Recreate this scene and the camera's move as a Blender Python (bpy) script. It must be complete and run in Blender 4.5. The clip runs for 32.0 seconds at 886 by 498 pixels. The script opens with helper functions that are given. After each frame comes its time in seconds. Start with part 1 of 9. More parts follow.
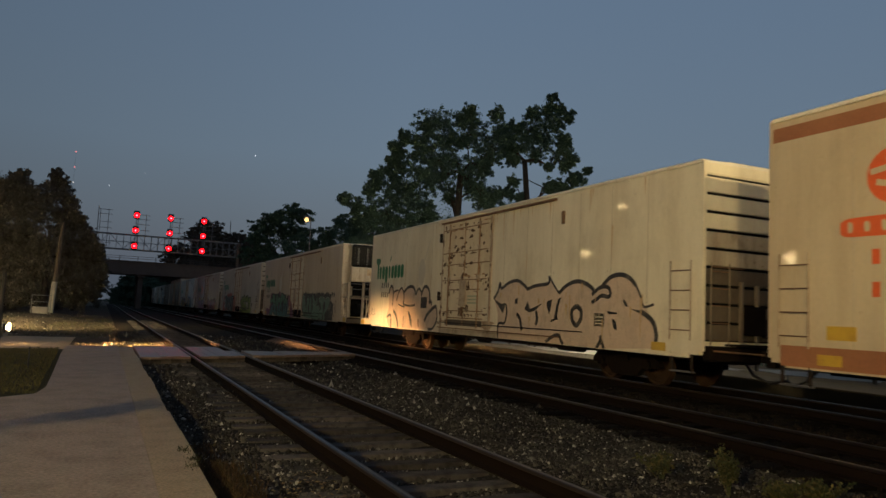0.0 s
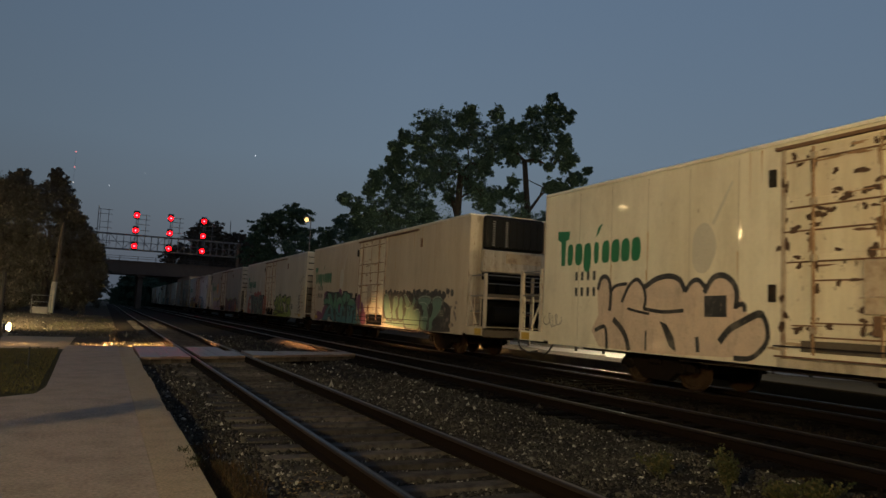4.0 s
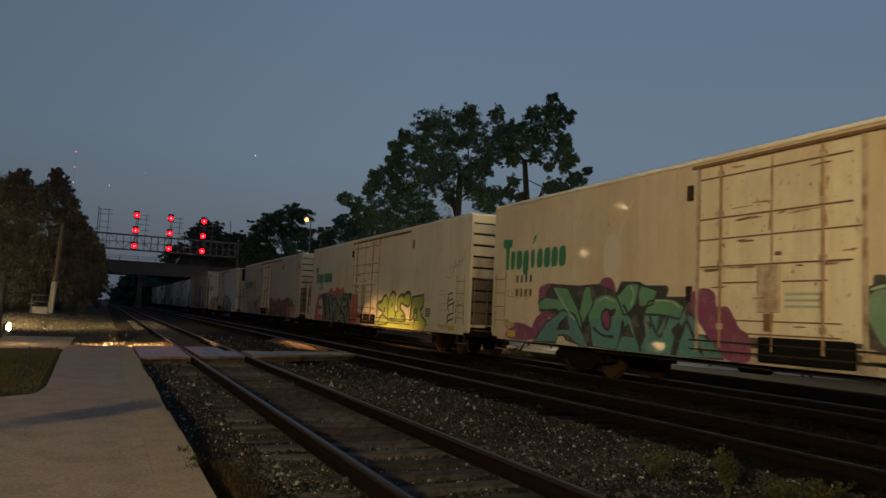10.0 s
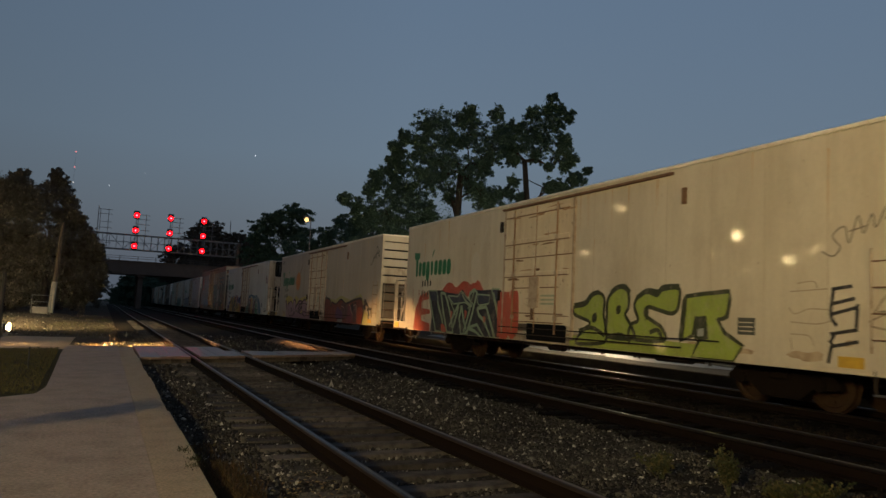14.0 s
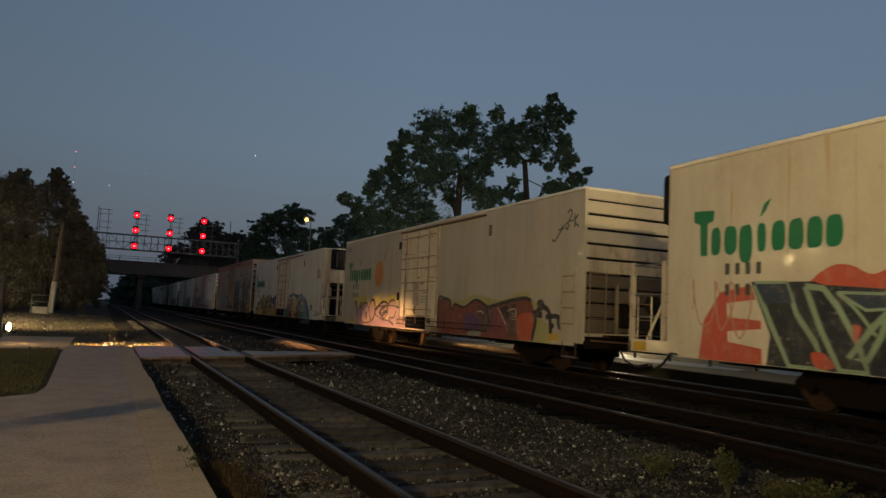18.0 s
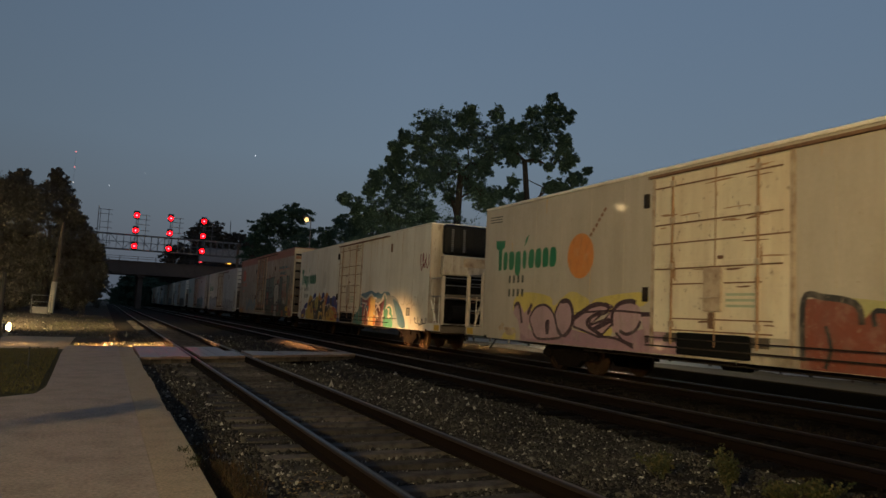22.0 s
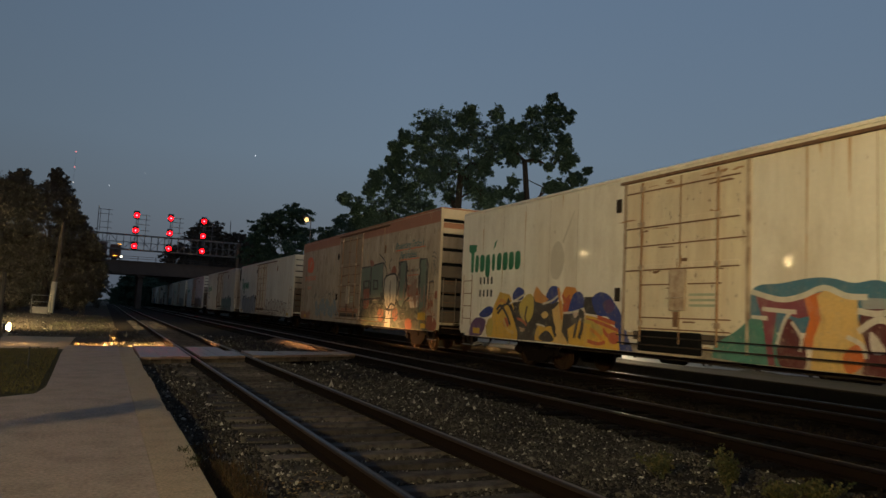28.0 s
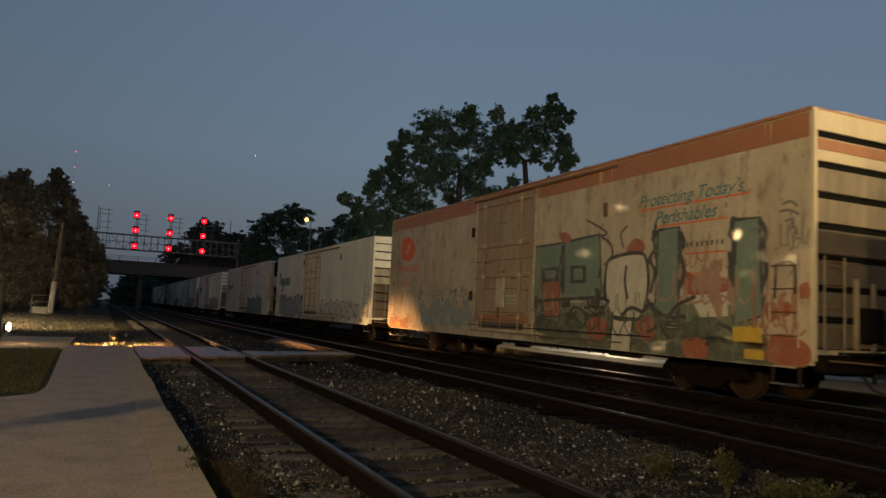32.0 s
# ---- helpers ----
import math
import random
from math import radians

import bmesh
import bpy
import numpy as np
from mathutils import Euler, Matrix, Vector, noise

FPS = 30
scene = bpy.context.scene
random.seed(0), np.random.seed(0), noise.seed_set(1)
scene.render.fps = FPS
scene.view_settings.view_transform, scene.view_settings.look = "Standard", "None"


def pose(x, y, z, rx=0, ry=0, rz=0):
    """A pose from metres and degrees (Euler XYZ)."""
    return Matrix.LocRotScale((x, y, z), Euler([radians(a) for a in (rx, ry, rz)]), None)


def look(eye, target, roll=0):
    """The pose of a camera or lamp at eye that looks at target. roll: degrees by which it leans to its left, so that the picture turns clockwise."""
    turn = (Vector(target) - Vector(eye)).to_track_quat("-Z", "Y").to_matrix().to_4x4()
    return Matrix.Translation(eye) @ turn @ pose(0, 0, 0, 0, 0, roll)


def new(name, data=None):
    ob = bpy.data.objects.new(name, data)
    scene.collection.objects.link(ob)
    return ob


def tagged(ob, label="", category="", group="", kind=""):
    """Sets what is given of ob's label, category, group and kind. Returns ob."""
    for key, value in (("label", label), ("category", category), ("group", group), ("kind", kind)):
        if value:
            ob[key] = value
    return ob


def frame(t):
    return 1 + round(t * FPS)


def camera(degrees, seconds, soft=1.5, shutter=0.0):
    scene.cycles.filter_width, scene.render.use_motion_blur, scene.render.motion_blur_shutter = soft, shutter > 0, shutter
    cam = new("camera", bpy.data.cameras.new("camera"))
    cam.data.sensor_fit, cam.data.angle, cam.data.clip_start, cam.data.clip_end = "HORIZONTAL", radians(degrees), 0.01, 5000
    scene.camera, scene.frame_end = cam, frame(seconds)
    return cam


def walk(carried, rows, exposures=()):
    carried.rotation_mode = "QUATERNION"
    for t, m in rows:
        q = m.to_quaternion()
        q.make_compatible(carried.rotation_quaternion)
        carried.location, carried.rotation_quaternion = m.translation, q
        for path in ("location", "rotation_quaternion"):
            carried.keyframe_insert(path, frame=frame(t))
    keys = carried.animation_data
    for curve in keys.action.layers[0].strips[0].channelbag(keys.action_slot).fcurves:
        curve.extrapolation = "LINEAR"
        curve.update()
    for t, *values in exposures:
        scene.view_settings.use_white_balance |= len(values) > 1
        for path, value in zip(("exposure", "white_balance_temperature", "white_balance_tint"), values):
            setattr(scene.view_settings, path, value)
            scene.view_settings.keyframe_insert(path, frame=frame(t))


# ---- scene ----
# The clip's place: a railway line at dusk, three tracks along +Y, rail tops at z = 0.
EYE = (0.0, 0.0, 1.3885)
YAW, PITCH, ROLL = radians(24.6645), radians(5.1372), 2.7239
AIM = (EYE[0] + math.sin(YAW) * math.cos(PITCH), EYE[1] + math.cos(YAW) * math.cos(PITCH), EYE[2] + math.sin(PITCH))
cam = camera(62.578, 32.0, soft=1.5, shutter=0.5)
walk(cam, [(0.0, look(EYE, AIM, ROLL)), (32.0, look(EYE, AIM, ROLL))], exposures=[(0.0, 0.02), (3.0, -0.03), (10.0, 0.01), (32.0, 0.04)])

# ---- world and large lights ----
world = bpy.data.worlds.new("dusk_sky")
scene.world = world
world.use_nodes = True
wt = world.node_tree
wt.nodes.clear()
w_out = wt.nodes.new("ShaderNodeOutputWorld")
w_bg = wt.nodes.new("ShaderNodeBackground")
w_sky = wt.nodes.new("ShaderNodeTexSky")
w_sky.sky_type = "NISHITA"
w_sky.sun_disc = False
w_sky.sun_elevation = radians(1.0)
w_sky.sun_rotation = radians(200)
w_sky.dust_density = 4.0
w_tc = wt.nodes.new("ShaderNodeTexCoord")
w_sep = wt.nodes.new("ShaderNodeSeparateXYZ")
w_noise = wt.nodes.new("ShaderNodeTexNoise")
w_noise.inputs["Scale"].default_value = 1.6
w_noise.inputs["Detail"].default_value = 3.0
w_add = wt.nodes.new("ShaderNodeMath")
w_add.operation = "MULTIPLY_ADD"
w_add.inputs[1].default_value = 0.10
w_ramp = wt.nodes.new("ShaderNodeValToRGB")
w_ramp.color_ramp.elements[0].position = 0.0
w_ramp.color_ramp.elements[0].color = (0.086, 0.097, 0.117, 1)
w_ramp.color_ramp.elements[1].position = 0.75
w_ramp.color_ramp.elements[1].color = (0.050, 0.082, 0.138, 1)
mid = w_ramp.color_ramp.elements.new(0.26)
mid.color = (0.104, 0.150, 0.214, 1)
mid = w_ramp.color_ramp.elements.new(0.47)
mid.color = (0.094, 0.142, 0.217, 1)
w_mix = wt.nodes.new("ShaderNodeMix")
w_mix.data_type = "RGBA"
w_mix.inputs[0].default_value = 0.04
wt.links.new(w_tc.outputs["Generated"], w_sep.inputs[0])
wt.links.new(w_tc.outputs["Generated"], w_noise.inputs["Vector"])
wt.links.new(w_noise.outputs["Fac"], w_add.inputs[0])
wt.links.new(w_sep.outputs["Z"], w_add.inputs[2])
wt.links.new(w_add.outputs[0], w_ramp.inputs[0])
wt.links.new(w_ramp.outputs[0], w_mix.inputs[6])
wt.links.new(w_sky.outputs[0], w_mix.inputs[7])
w_side = wt.nodes.new("ShaderNodeMapRange")
w_side.inputs["From Min"].default_value, w_side.inputs["From Max"].default_value = -0.9, 0.35
w_side.inputs["To Min"].default_value, w_side.inputs["To Max"].default_value = 0.48, 1.03
wt.links.new(w_sep.outputs["X"], w_side.inputs["Value"])
wt.links.new(w_mix.outputs[2], w_bg.inputs[0])
wt.links.new(w_side.outputs[0], w_bg.inputs["Strength"])
wt.links.new(w_bg.outputs[0], w_out.inputs[0])


def lamp(name, kind, at, power, colour, size=0.3, target=None, angle=60, blend=0.6):
    d = bpy.data.lights.new(name, kind)
    d.energy, d.color = power, colour
    d.shadow_soft_size = size
    if kind == "SPOT":
        d.spot_size, d.spot_blend = radians(angle), blend
    ob = new(name, d)
    ob.matrix_world = look(at, target) if target else Matrix.Translation(at)
    return ob


SODIUM = (1.0, 0.74, 0.335)
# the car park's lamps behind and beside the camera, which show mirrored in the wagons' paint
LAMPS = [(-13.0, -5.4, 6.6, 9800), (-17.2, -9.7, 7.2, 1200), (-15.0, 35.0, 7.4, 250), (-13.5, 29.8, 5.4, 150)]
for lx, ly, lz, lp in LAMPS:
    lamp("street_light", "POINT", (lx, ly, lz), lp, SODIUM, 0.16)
lamp("street_light", "POINT", (19.6, 26.0, 3.2), 2400, (1.0, 0.80, 0.46), 0.22)
lamp("street_light", "POINT", (57.0, 69.7, 3.7), 2600, (1.0, 0.84, 0.50), 0.25)
lamp("flood_light", "SPOT", (15.6, 1.9, 9.0), 2900, SODIUM, 0.10, (13.2, 13.0, 3.6), 64, 0.7)
lamp("flood_light", "SPOT", (1.0, -7.0, 4.2), 5600, SODIUM, 0.28, (11.0, 12.0, 7.0), 45, 0.6)
for hy, ty in ((28.12, 30.2), (26.88, 28.0)):
    lamp("headlight_beam", "SPOT", (-2.70, hy, 0.32), 23000, (1.0, 0.56, 0.22), 0.05, (11.0, ty, -1.3), 31, 1.0)
lamp("headlight_spill", "POINT", (-2.62, 28.12, 0.36), 36, (1.0, 0.66, 0.30), 0.16)
# two added floods with no known source, brightening the misty left trees, road and verge
lamp("flood_light", "SPOT", (-15.0, 52.0, 7.0), 16000, SODIUM, 0.3, (-8.5, 74.0, 1.5), 58, 1.0)
lamp("flood_light", "SPOT", (-9.5, 40.0, 9.0), 31000, SODIUM, 0.3, (-6.0, 46.0, -0.4), 84, 0.9)


# ---- materials ----
def material(name, colour, rough=0.6, metal=0.0, spots=None, amount=0.4, scale=3.0, bump=0.0, bump_scale=40.0, streak=False, random=0.0, coat=0.0, fine=0.2, spec=0.5, layers=()):
    """A surface whose colour wanders towards `spots` at two scales, with fine relief.
    layers: weathering patches, each (colour, amount, scale, from, to, stretch upward)."""
    m = bpy.data.materials.new(name)
    m.use_nodes = True
    nt = m.node_tree
    b = nt.nodes["Principled BSDF"]
    b.inputs["Roughness"].default_value, b.inputs["Metallic"].default_value = rough, metal
    b.inputs["Coat Weight"].default_value = coat
    b.inputs["Specular IOR Level"].default_value = spec
    b.inputs["Coat Roughness"].default_value = 0.03
    tc = nt.nodes.new("ShaderNodeTexCoord")
    mp = nt.nodes.new("ShaderNodeMapping")
    nt.links.new(tc.outputs["Object"], mp.inputs[0])
    if streak:
        mp.inputs["Scale"].default_value = (1.0, 1.0, 0.12)
    n1 = nt.nodes.new("ShaderNodeTexNoise")
    n1.inputs["Scale"].default_value, n1.inputs["Detail"].default_value, n1.inputs["Roughness"].default_value = scale, 8.0, 0.65
    nt.links.new(mp.outputs[0], n1.inputs["Vector"])
    r1 = nt.nodes.new("ShaderNodeMapRange")
    r1.inputs["From Min"].default_value, r1.inputs["From Max"].default_value = 0.45, 0.75
    r1.inputs["To Max"].default_value = amount
    nt.links.new(n1.outputs["Fac"], r1.inputs["Value"])
    n2 = nt.nodes.new("ShaderNodeTexNoise")
    n2.inputs["Scale"].default_value, n2.inputs["Detail"].default_value = scale * 14, 4.0
    nt.links.new(tc.outputs["Object"], n2.inputs["Vector"])
    mx = nt.nodes.new("ShaderNodeMix")
    mx.data_type = "RGBA"
    mx.inputs[6].default_value = (*colour, 1)
    sp = spots or tuple(c * 0.45 for c in colour)
    mx.inputs[7].default_value = (*sp, 1)
    nt.links.new(r1.outputs[0], mx.inputs[0])
    hv = nt.nodes.new("ShaderNodeHueSaturation")
    mr = nt.nodes.new("ShaderNodeMapRange")
    mr.inputs["To Min"].default_value, mr.inputs["To Max"].default_value = 1 - fine, 1 + fine
    nt.links.new(n2.outputs["Fac"], mr.inputs["Value"])
    value = mr.outputs[0]
    if random:
        oi = nt.nodes.new("ShaderNodeObjectInfo")
        rr = nt.nodes.new("ShaderNodeMapRange")
        rr.inputs["To Min"].default_value, rr.inputs["To Max"].default_value = 1 - random, 1 + random
        nt.links.new(oi.outputs["Random"], rr.inputs["Value"])
        mm = nt.nodes.new("ShaderNodeMath")
        mm.operation = "MULTIPLY"
        nt.links.new(value, mm.inputs[0])
        nt.links.new(rr.outputs[0], mm.inputs[1])
        value = mm.outputs[0]
    nt.links.new(value, hv.inputs["Value"])
    nt.links.new(mx.outputs[2], hv.inputs["Color"])
    base = hv.outputs[0]
    for tone, much, size, low, high, tall in layers:
        mq = nt.nodes.new("ShaderNodeMapping")
        mq.inputs["Scale"].default_value = (1.0, 1.0, 1.0 / tall)
        mq.inputs["Location"].default_value = (size, 3.1 * size, 7.7)
        nt.links.new(tc.outputs["Object"], mq.inputs[0])
        nq = nt.nodes.new("ShaderNodeTexNoise")
        nq.inputs["Scale"].default_value, nq.inputs["Detail"].default_value, nq.inputs["Roughness"].default_value = size, 9.0, 0.68
        nt.links.new(mq.outputs[0], nq.inputs["Vector"])
        rq = nt.nodes.new("ShaderNodeMapRange")
        rq.inputs["From Min"].default_value, rq.inputs["From Max"].default_value = low, high
        rq.inputs["To Max"].default_value = much
        nt.links.new(nq.outputs["Fac"], rq.inputs["Value"])
        xq = nt.nodes.new("ShaderNodeMix")
        xq.data_type = "RGBA"
        xq.inputs[7].default_value = (*tone, 1)
        nt.links.new(rq.outputs[0], xq.inputs[0])
        nt.links.new(base, xq.inputs[6])
        base = xq.outputs[2]
    nt.links.new(base, b.inputs["Base Color"])
    if bump:
        n3 = nt.nodes.new("ShaderNodeTexNoise")
        n3.inputs["Scale"].default_value, n3.inputs["Detail"].default_value = bump_scale, 5.0
        nt.links.new(tc.outputs["Object"], n3.inputs["Vector"])
        bp = nt.nodes.new("ShaderNodeBump")
        bp.inputs["Strength"].default_value, bp.inputs["Distance"].default_value = bump, 0.02
        nt.links.new(n3.outputs["Fac"], bp.inputs["Height"])
        nt.links.new(bp.outputs[0], b.inputs["Normal"])
        if coat:
            nt.links.new(bp.outputs[0], b.inputs["Coat Normal"])
    return m


def island_material(name, colours, rough=0.8, spec=0.4, places=None):
    """For joined small pieces: each loose piece takes its own tone."""
    m = bpy.data.materials.new(name)
    m.use_nodes = True
    nt = m.node_tree
    b = nt.nodes["Principled BSDF"]
    b.inputs["Roughness"].default_value = rough
    b.inputs["Specular IOR Level"].default_value = spec
    g = nt.nodes.new("ShaderNodeNewGeometry")
    r = nt.nodes.new("ShaderNodeValToRGB")
    for i, c in enumerate(colours):
        at = places[i] if places else i / len(colours)
        e = r.color_ramp.elements[0] if i == 0 else r.color_ramp.elements.new(at)
        e.color = (*c, 1)
    r.color_ramp.elements[-1].color = (*colours[-1 if places else 0], 1)
    nt.links.new(g.outputs["Random Per Island"], r.inputs[0])
    nt.links.new(r.outputs[0], b.inputs["Base Color"])
    return m


def glow(name, colour, strength):
    m = bpy.data.materials.new(name)
    m.use_nodes = True
    b = m.node_tree.nodes["Principled BSDF"]
    b.inputs["Base Color"].default_value = (*colour, 1)
    b.inputs["Emission Color"].default_value = (*colour, 1)
    b.inputs["Emission Strength"].default_value = strength
    return m


RUST = (0.16, 0.065, 0.03)
# film of dirt in tall streaks, soft dirt clouds and small rust specks on the wagons' paint
DIRTY = (((0.30, 0.22, 0.13), 0.20, 1.6, 0.50, 0.74, 5.0), ((0.26, 0.20, 0.13), 0.30, 0.8, 0.50, 0.75, 1.5), ((0.20, 0.10, 0.05), 0.75, 7.0, 0.665, 0.72, 1.6))
RUSTED = (((0.26, 0.16, 0.09), 0.38, 1.3, 0.46, 0.70, 2.0), ((0.13, 0.08, 0.045), 0.60, 3.2, 0.52, 0.68, 2.2), ((0.12, 0.055, 0.03), 0.85, 8.0, 0.60, 0.68, 1.6))
CHIPPED = (((0.46, 0.41, 0.32), 0.22, 3.6, 0.52, 0.66, 1.3), ((0.10, 0.075, 0.05), 0.30, 5.5, 0.52, 0.70, 2.5), ((0.40, 0.33, 0.24), 0.65, 16.0, 0.60, 0.66, 1.5))
M = {}
M["cream"] = material("cream_wagon_paint", (0.78, 0.72, 0.58), 0.5, 0, (0.58, 0.50, 0.36), 0.75, 0.9, 0.13, 1.7, True, coat=0.27, fine=0.07, layers=DIRTY)
M["white"] = material("white_wagon_paint", (0.80, 0.77, 0.68), 0.5, 0, (0.60, 0.54, 0.43), 0.75, 0.9, 0.13, 1.7, True, coat=0.27, fine=0.07, layers=DIRTY)
M["dull"] = material("dull_wagon_paint", (0.62, 0.565, 0.455), 0.5, 0, (0.44, 0.385, 0.285), 0.75, 0.9, 0.13, 1.7, True, coat=0.27, fine=0.07, layers=DIRTY)
M["greyed"] = material("greyed_wagon_paint", (0.47, 0.425, 0.35), 0.5, 0, (0.34, 0.29, 0.225), 0.75, 0.9, 0.13, 1.7, True, coat=0.27, fine=0.07, layers=DIRTY)
M["tan"] = material("warm_tan_wagon_paint", (0.60, 0.505, 0.37), 0.5, 0, (0.44, 0.33, 0.21), 0.75, 0.9, 0.13, 1.7, True, coat=0.27, fine=0.07, layers=DIRTY)
M["buff"] = material("buff_wagon_paint", (0.58, 0.49, 0.35), 0.5, 0, (0.40, 0.31, 0.20), 0.8, 0.9, 0.13, 1.7, True, coat=0.27, fine=0.07, layers=DIRTY)
M["door"] = material("door_paint", (0.72, 0.65, 0.50), 0.6, 0, (0.40, 0.26, 0.14), 0.5, 1.6, 0.08, 6.0, True, fine=0.05, layers=RUSTED[2:] + DIRTY[:2])
M["rusty"] = material("rusty_steel", (0.20, 0.11, 0.06), 0.75, 0.1, (0.09, 0.05, 0.03), 0.8, 5.0, 0.3, 40)
M["rustpaint"] = material("rust_edged_paint", (0.46, 0.37, 0.27), 0.55, 0.0, RUST, 0.9, 3.5, 0.2, 30)
# grime, darkened further for the shade low on the wagon ends
M["grime_shade"] = material("grime_and_shade_paint", (0.11, 0.088, 0.064), 0.7, 0, (0.06, 0.045, 0.035), 0.9, 2.0, 0.2, 20)
M["deeprust"] = material("deep_rust", (0.075, 0.042, 0.024), 0.8, 0, (0.15, 0.075, 0.04), 0.8, 9.0, 0.3, 40)
M["brown_door"] = material("browned_door_paint", (0.33, 0.265, 0.19), 0.6, 0, (0.20, 0.145, 0.095), 0.7, 1.6, 0.08, 6.0, True, fine=0.05, layers=RUSTED[1:])
M["streak"] = material("rust_stain", (0.50, 0.33, 0.16), 0.6, 0, (0.60, 0.48, 0.30), 0.8, 3.0)
M["doorrust"] = material("thin_door_rust", (0.36, 0.22, 0.12), 0.7, 0, (0.20, 0.10, 0.05), 0.9, 4.0)
M["smear"] = material("smeared_brown_panel", (0.46, 0.36, 0.24), 0.5, 0, (0.16, 0.075, 0.035), 1.0, 3.2, 0.1, 10)
M["buff_dirty"] = material("rust_stained_buff_paint", (0.50, 0.43, 0.325), 0.55, 0, (0.30, 0.215, 0.14), 0.7, 1.1, 0.16, 1.7, True, coat=0.25, fine=0.10, layers=RUSTED)
M["seam"] = material("seam_sealant", (0.50, 0.44, 0.335), 0.5, 0, (0.33, 0.25, 0.16), 0.8, 1.2)
M["orange_band"] = material("orange_brown_paint", (0.34, 0.145, 0.07), 0.45, 0, (0.26, 0.10, 0.05), 0.6, 1.5, layers=DIRTY[2:])
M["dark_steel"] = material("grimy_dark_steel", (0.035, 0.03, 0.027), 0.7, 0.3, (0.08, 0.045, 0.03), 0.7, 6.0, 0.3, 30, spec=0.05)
# running gear and wheels: shade under the wagons is put into these dark colours
M["truck_steel"] = material("dusty_shaded_cast_steel", (0.011, 0.008, 0.0065), 0.85, 0.0, (0.007, 0.0055, 0.005), 0.7, 6.0, 0.3, 30, spec=0.05)
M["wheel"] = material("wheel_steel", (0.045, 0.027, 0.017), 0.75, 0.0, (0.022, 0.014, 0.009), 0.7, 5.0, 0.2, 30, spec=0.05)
M["black"] = material("black_unit_grille", (0.005, 0.005, 0.005), 0.35, 0.0, (0.009, 0.008, 0.008), 0.4, 6.0, 0.1, 12, spec=0.15)
M["worn_panel"] = material("weathered_panel_paint", (0.48, 0.42, 0.34), 0.6, 0, (0.16, 0.12, 0.085), 0.85, 2.2, 0.15, 16, True, layers=RUSTED[1:])
# dirty end paint with the neighbouring wagon's shadow mixed into its colour
M["soot_shade"] = material("soot_and_shade_end_paint", (0.25, 0.205, 0.155), 0.65, 0, (0.10, 0.08, 0.06), 0.85, 2.2, 0.15, 16, True, layers=RUSTED[1:])
# near-black that stands for shade in gaps and bays; also the door box's colour
M["flat_black"] = material("shade_and_box_black", (0.01, 0.01, 0.01), 0.9, spec=0.04)
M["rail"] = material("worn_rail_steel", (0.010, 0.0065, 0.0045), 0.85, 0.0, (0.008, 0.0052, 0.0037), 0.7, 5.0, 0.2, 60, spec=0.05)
M["railtop"] = material("polished_rail_head", (0.10, 0.078, 0.06), 0.33, 1.0, (0.16, 0.12, 0.09), 0.5, 3.0)
M["railtop_dull"] = material("dull_rail_head", (0.036, 0.025, 0.018), 0.45, 0.5, (0.022, 0.015, 0.011), 0.6, 3.0)
M["tie"] = material("weathered_tie_wood", (0.085, 0.076, 0.068), 0.9, 0, (0.015, 0.012, 0.010), 0.8, 5.0, 0.6, 30, False, 0.35, spec=0.05)
# darker copy of the tie wood; the shade round the main tracks is in its colour
M["tie_dark"] = material("shade_dark_tie_wood", (0.010, 0.0085, 0.007), 0.95, 0, (0.006, 0.005, 0.004), 0.8, 5.0, 0.6, 30, False, 0.35, spec=0.05)
M["board"] = material("damp_crossing_board", (0.15, 0.11, 0.09), 0.30, 0, (0.05, 0.036, 0.03), 0.7, 4.0, 0.25, 30, False, 0.25, spec=0.45)
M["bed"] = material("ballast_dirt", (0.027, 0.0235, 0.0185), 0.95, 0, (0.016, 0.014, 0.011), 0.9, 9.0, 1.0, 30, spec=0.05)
M["path"] = material("worn_asphalt_path", (0.365, 0.295, 0.25), 0.85, 0, (0.235, 0.192, 0.166), 0.85, 2.2, 1.0, 85, spec=0.12, fine=0.55)
M["kerb"] = material("pale_edge_concrete", (0.37, 0.292, 0.208), 0.85, 0, (0.24, 0.19, 0.135), 0.7, 3.0, 0.7, 95, spec=0.12, fine=0.6)
M["ground"] = material("dark_earth", (0.105, 0.088, 0.066), 0.95, 0, (0.06, 0.052, 0.038), 0.8, 0.6, 0.8, 8, spec=0.12)
M["verge"] = material("rough_verge_dirt", (0.085, 0.070, 0.052), 0.95, 0, (0.030, 0.026, 0.019), 0.95, 2.6, 1.0, 12, spec=0.05, fine=0.5)
M["lawn"] = material("lawn_earth", (0.060, 0.052, 0.020), 0.95, 0, (0.036, 0.032, 0.014), 0.7, 2.0, 0.8, 60, spec=0.12)
M["concrete"] = material("grey_concrete", (0.33, 0.31, 0.28), 0.8, 0, (0.18, 0.17, 0.15), 0.7, 1.0, 0.4, 40)
M["ramp"] = material("patched_ramp_asphalt", (0.10, 0.064, 0.038), 0.85, 0, (0.055, 0.038, 0.025), 0.8, 2.5, 0.8, 50, spec=0.15, fine=0.5)
M["platform"] = material("damp_platform_asphalt", (0.060, 0.053, 0.041), 0.9, 0, (0.035, 0.031, 0.025), 0.8, 1.4, 0.4, 40, spec=0.03)
M["edge_concrete"] = material("platform_edge_concrete", (0.055, 0.050, 0.042), 0.95, 0, (0.034, 0.031, 0.027), 0.7, 1.2, 0.3, 40, random=0.12, spec=0.08)
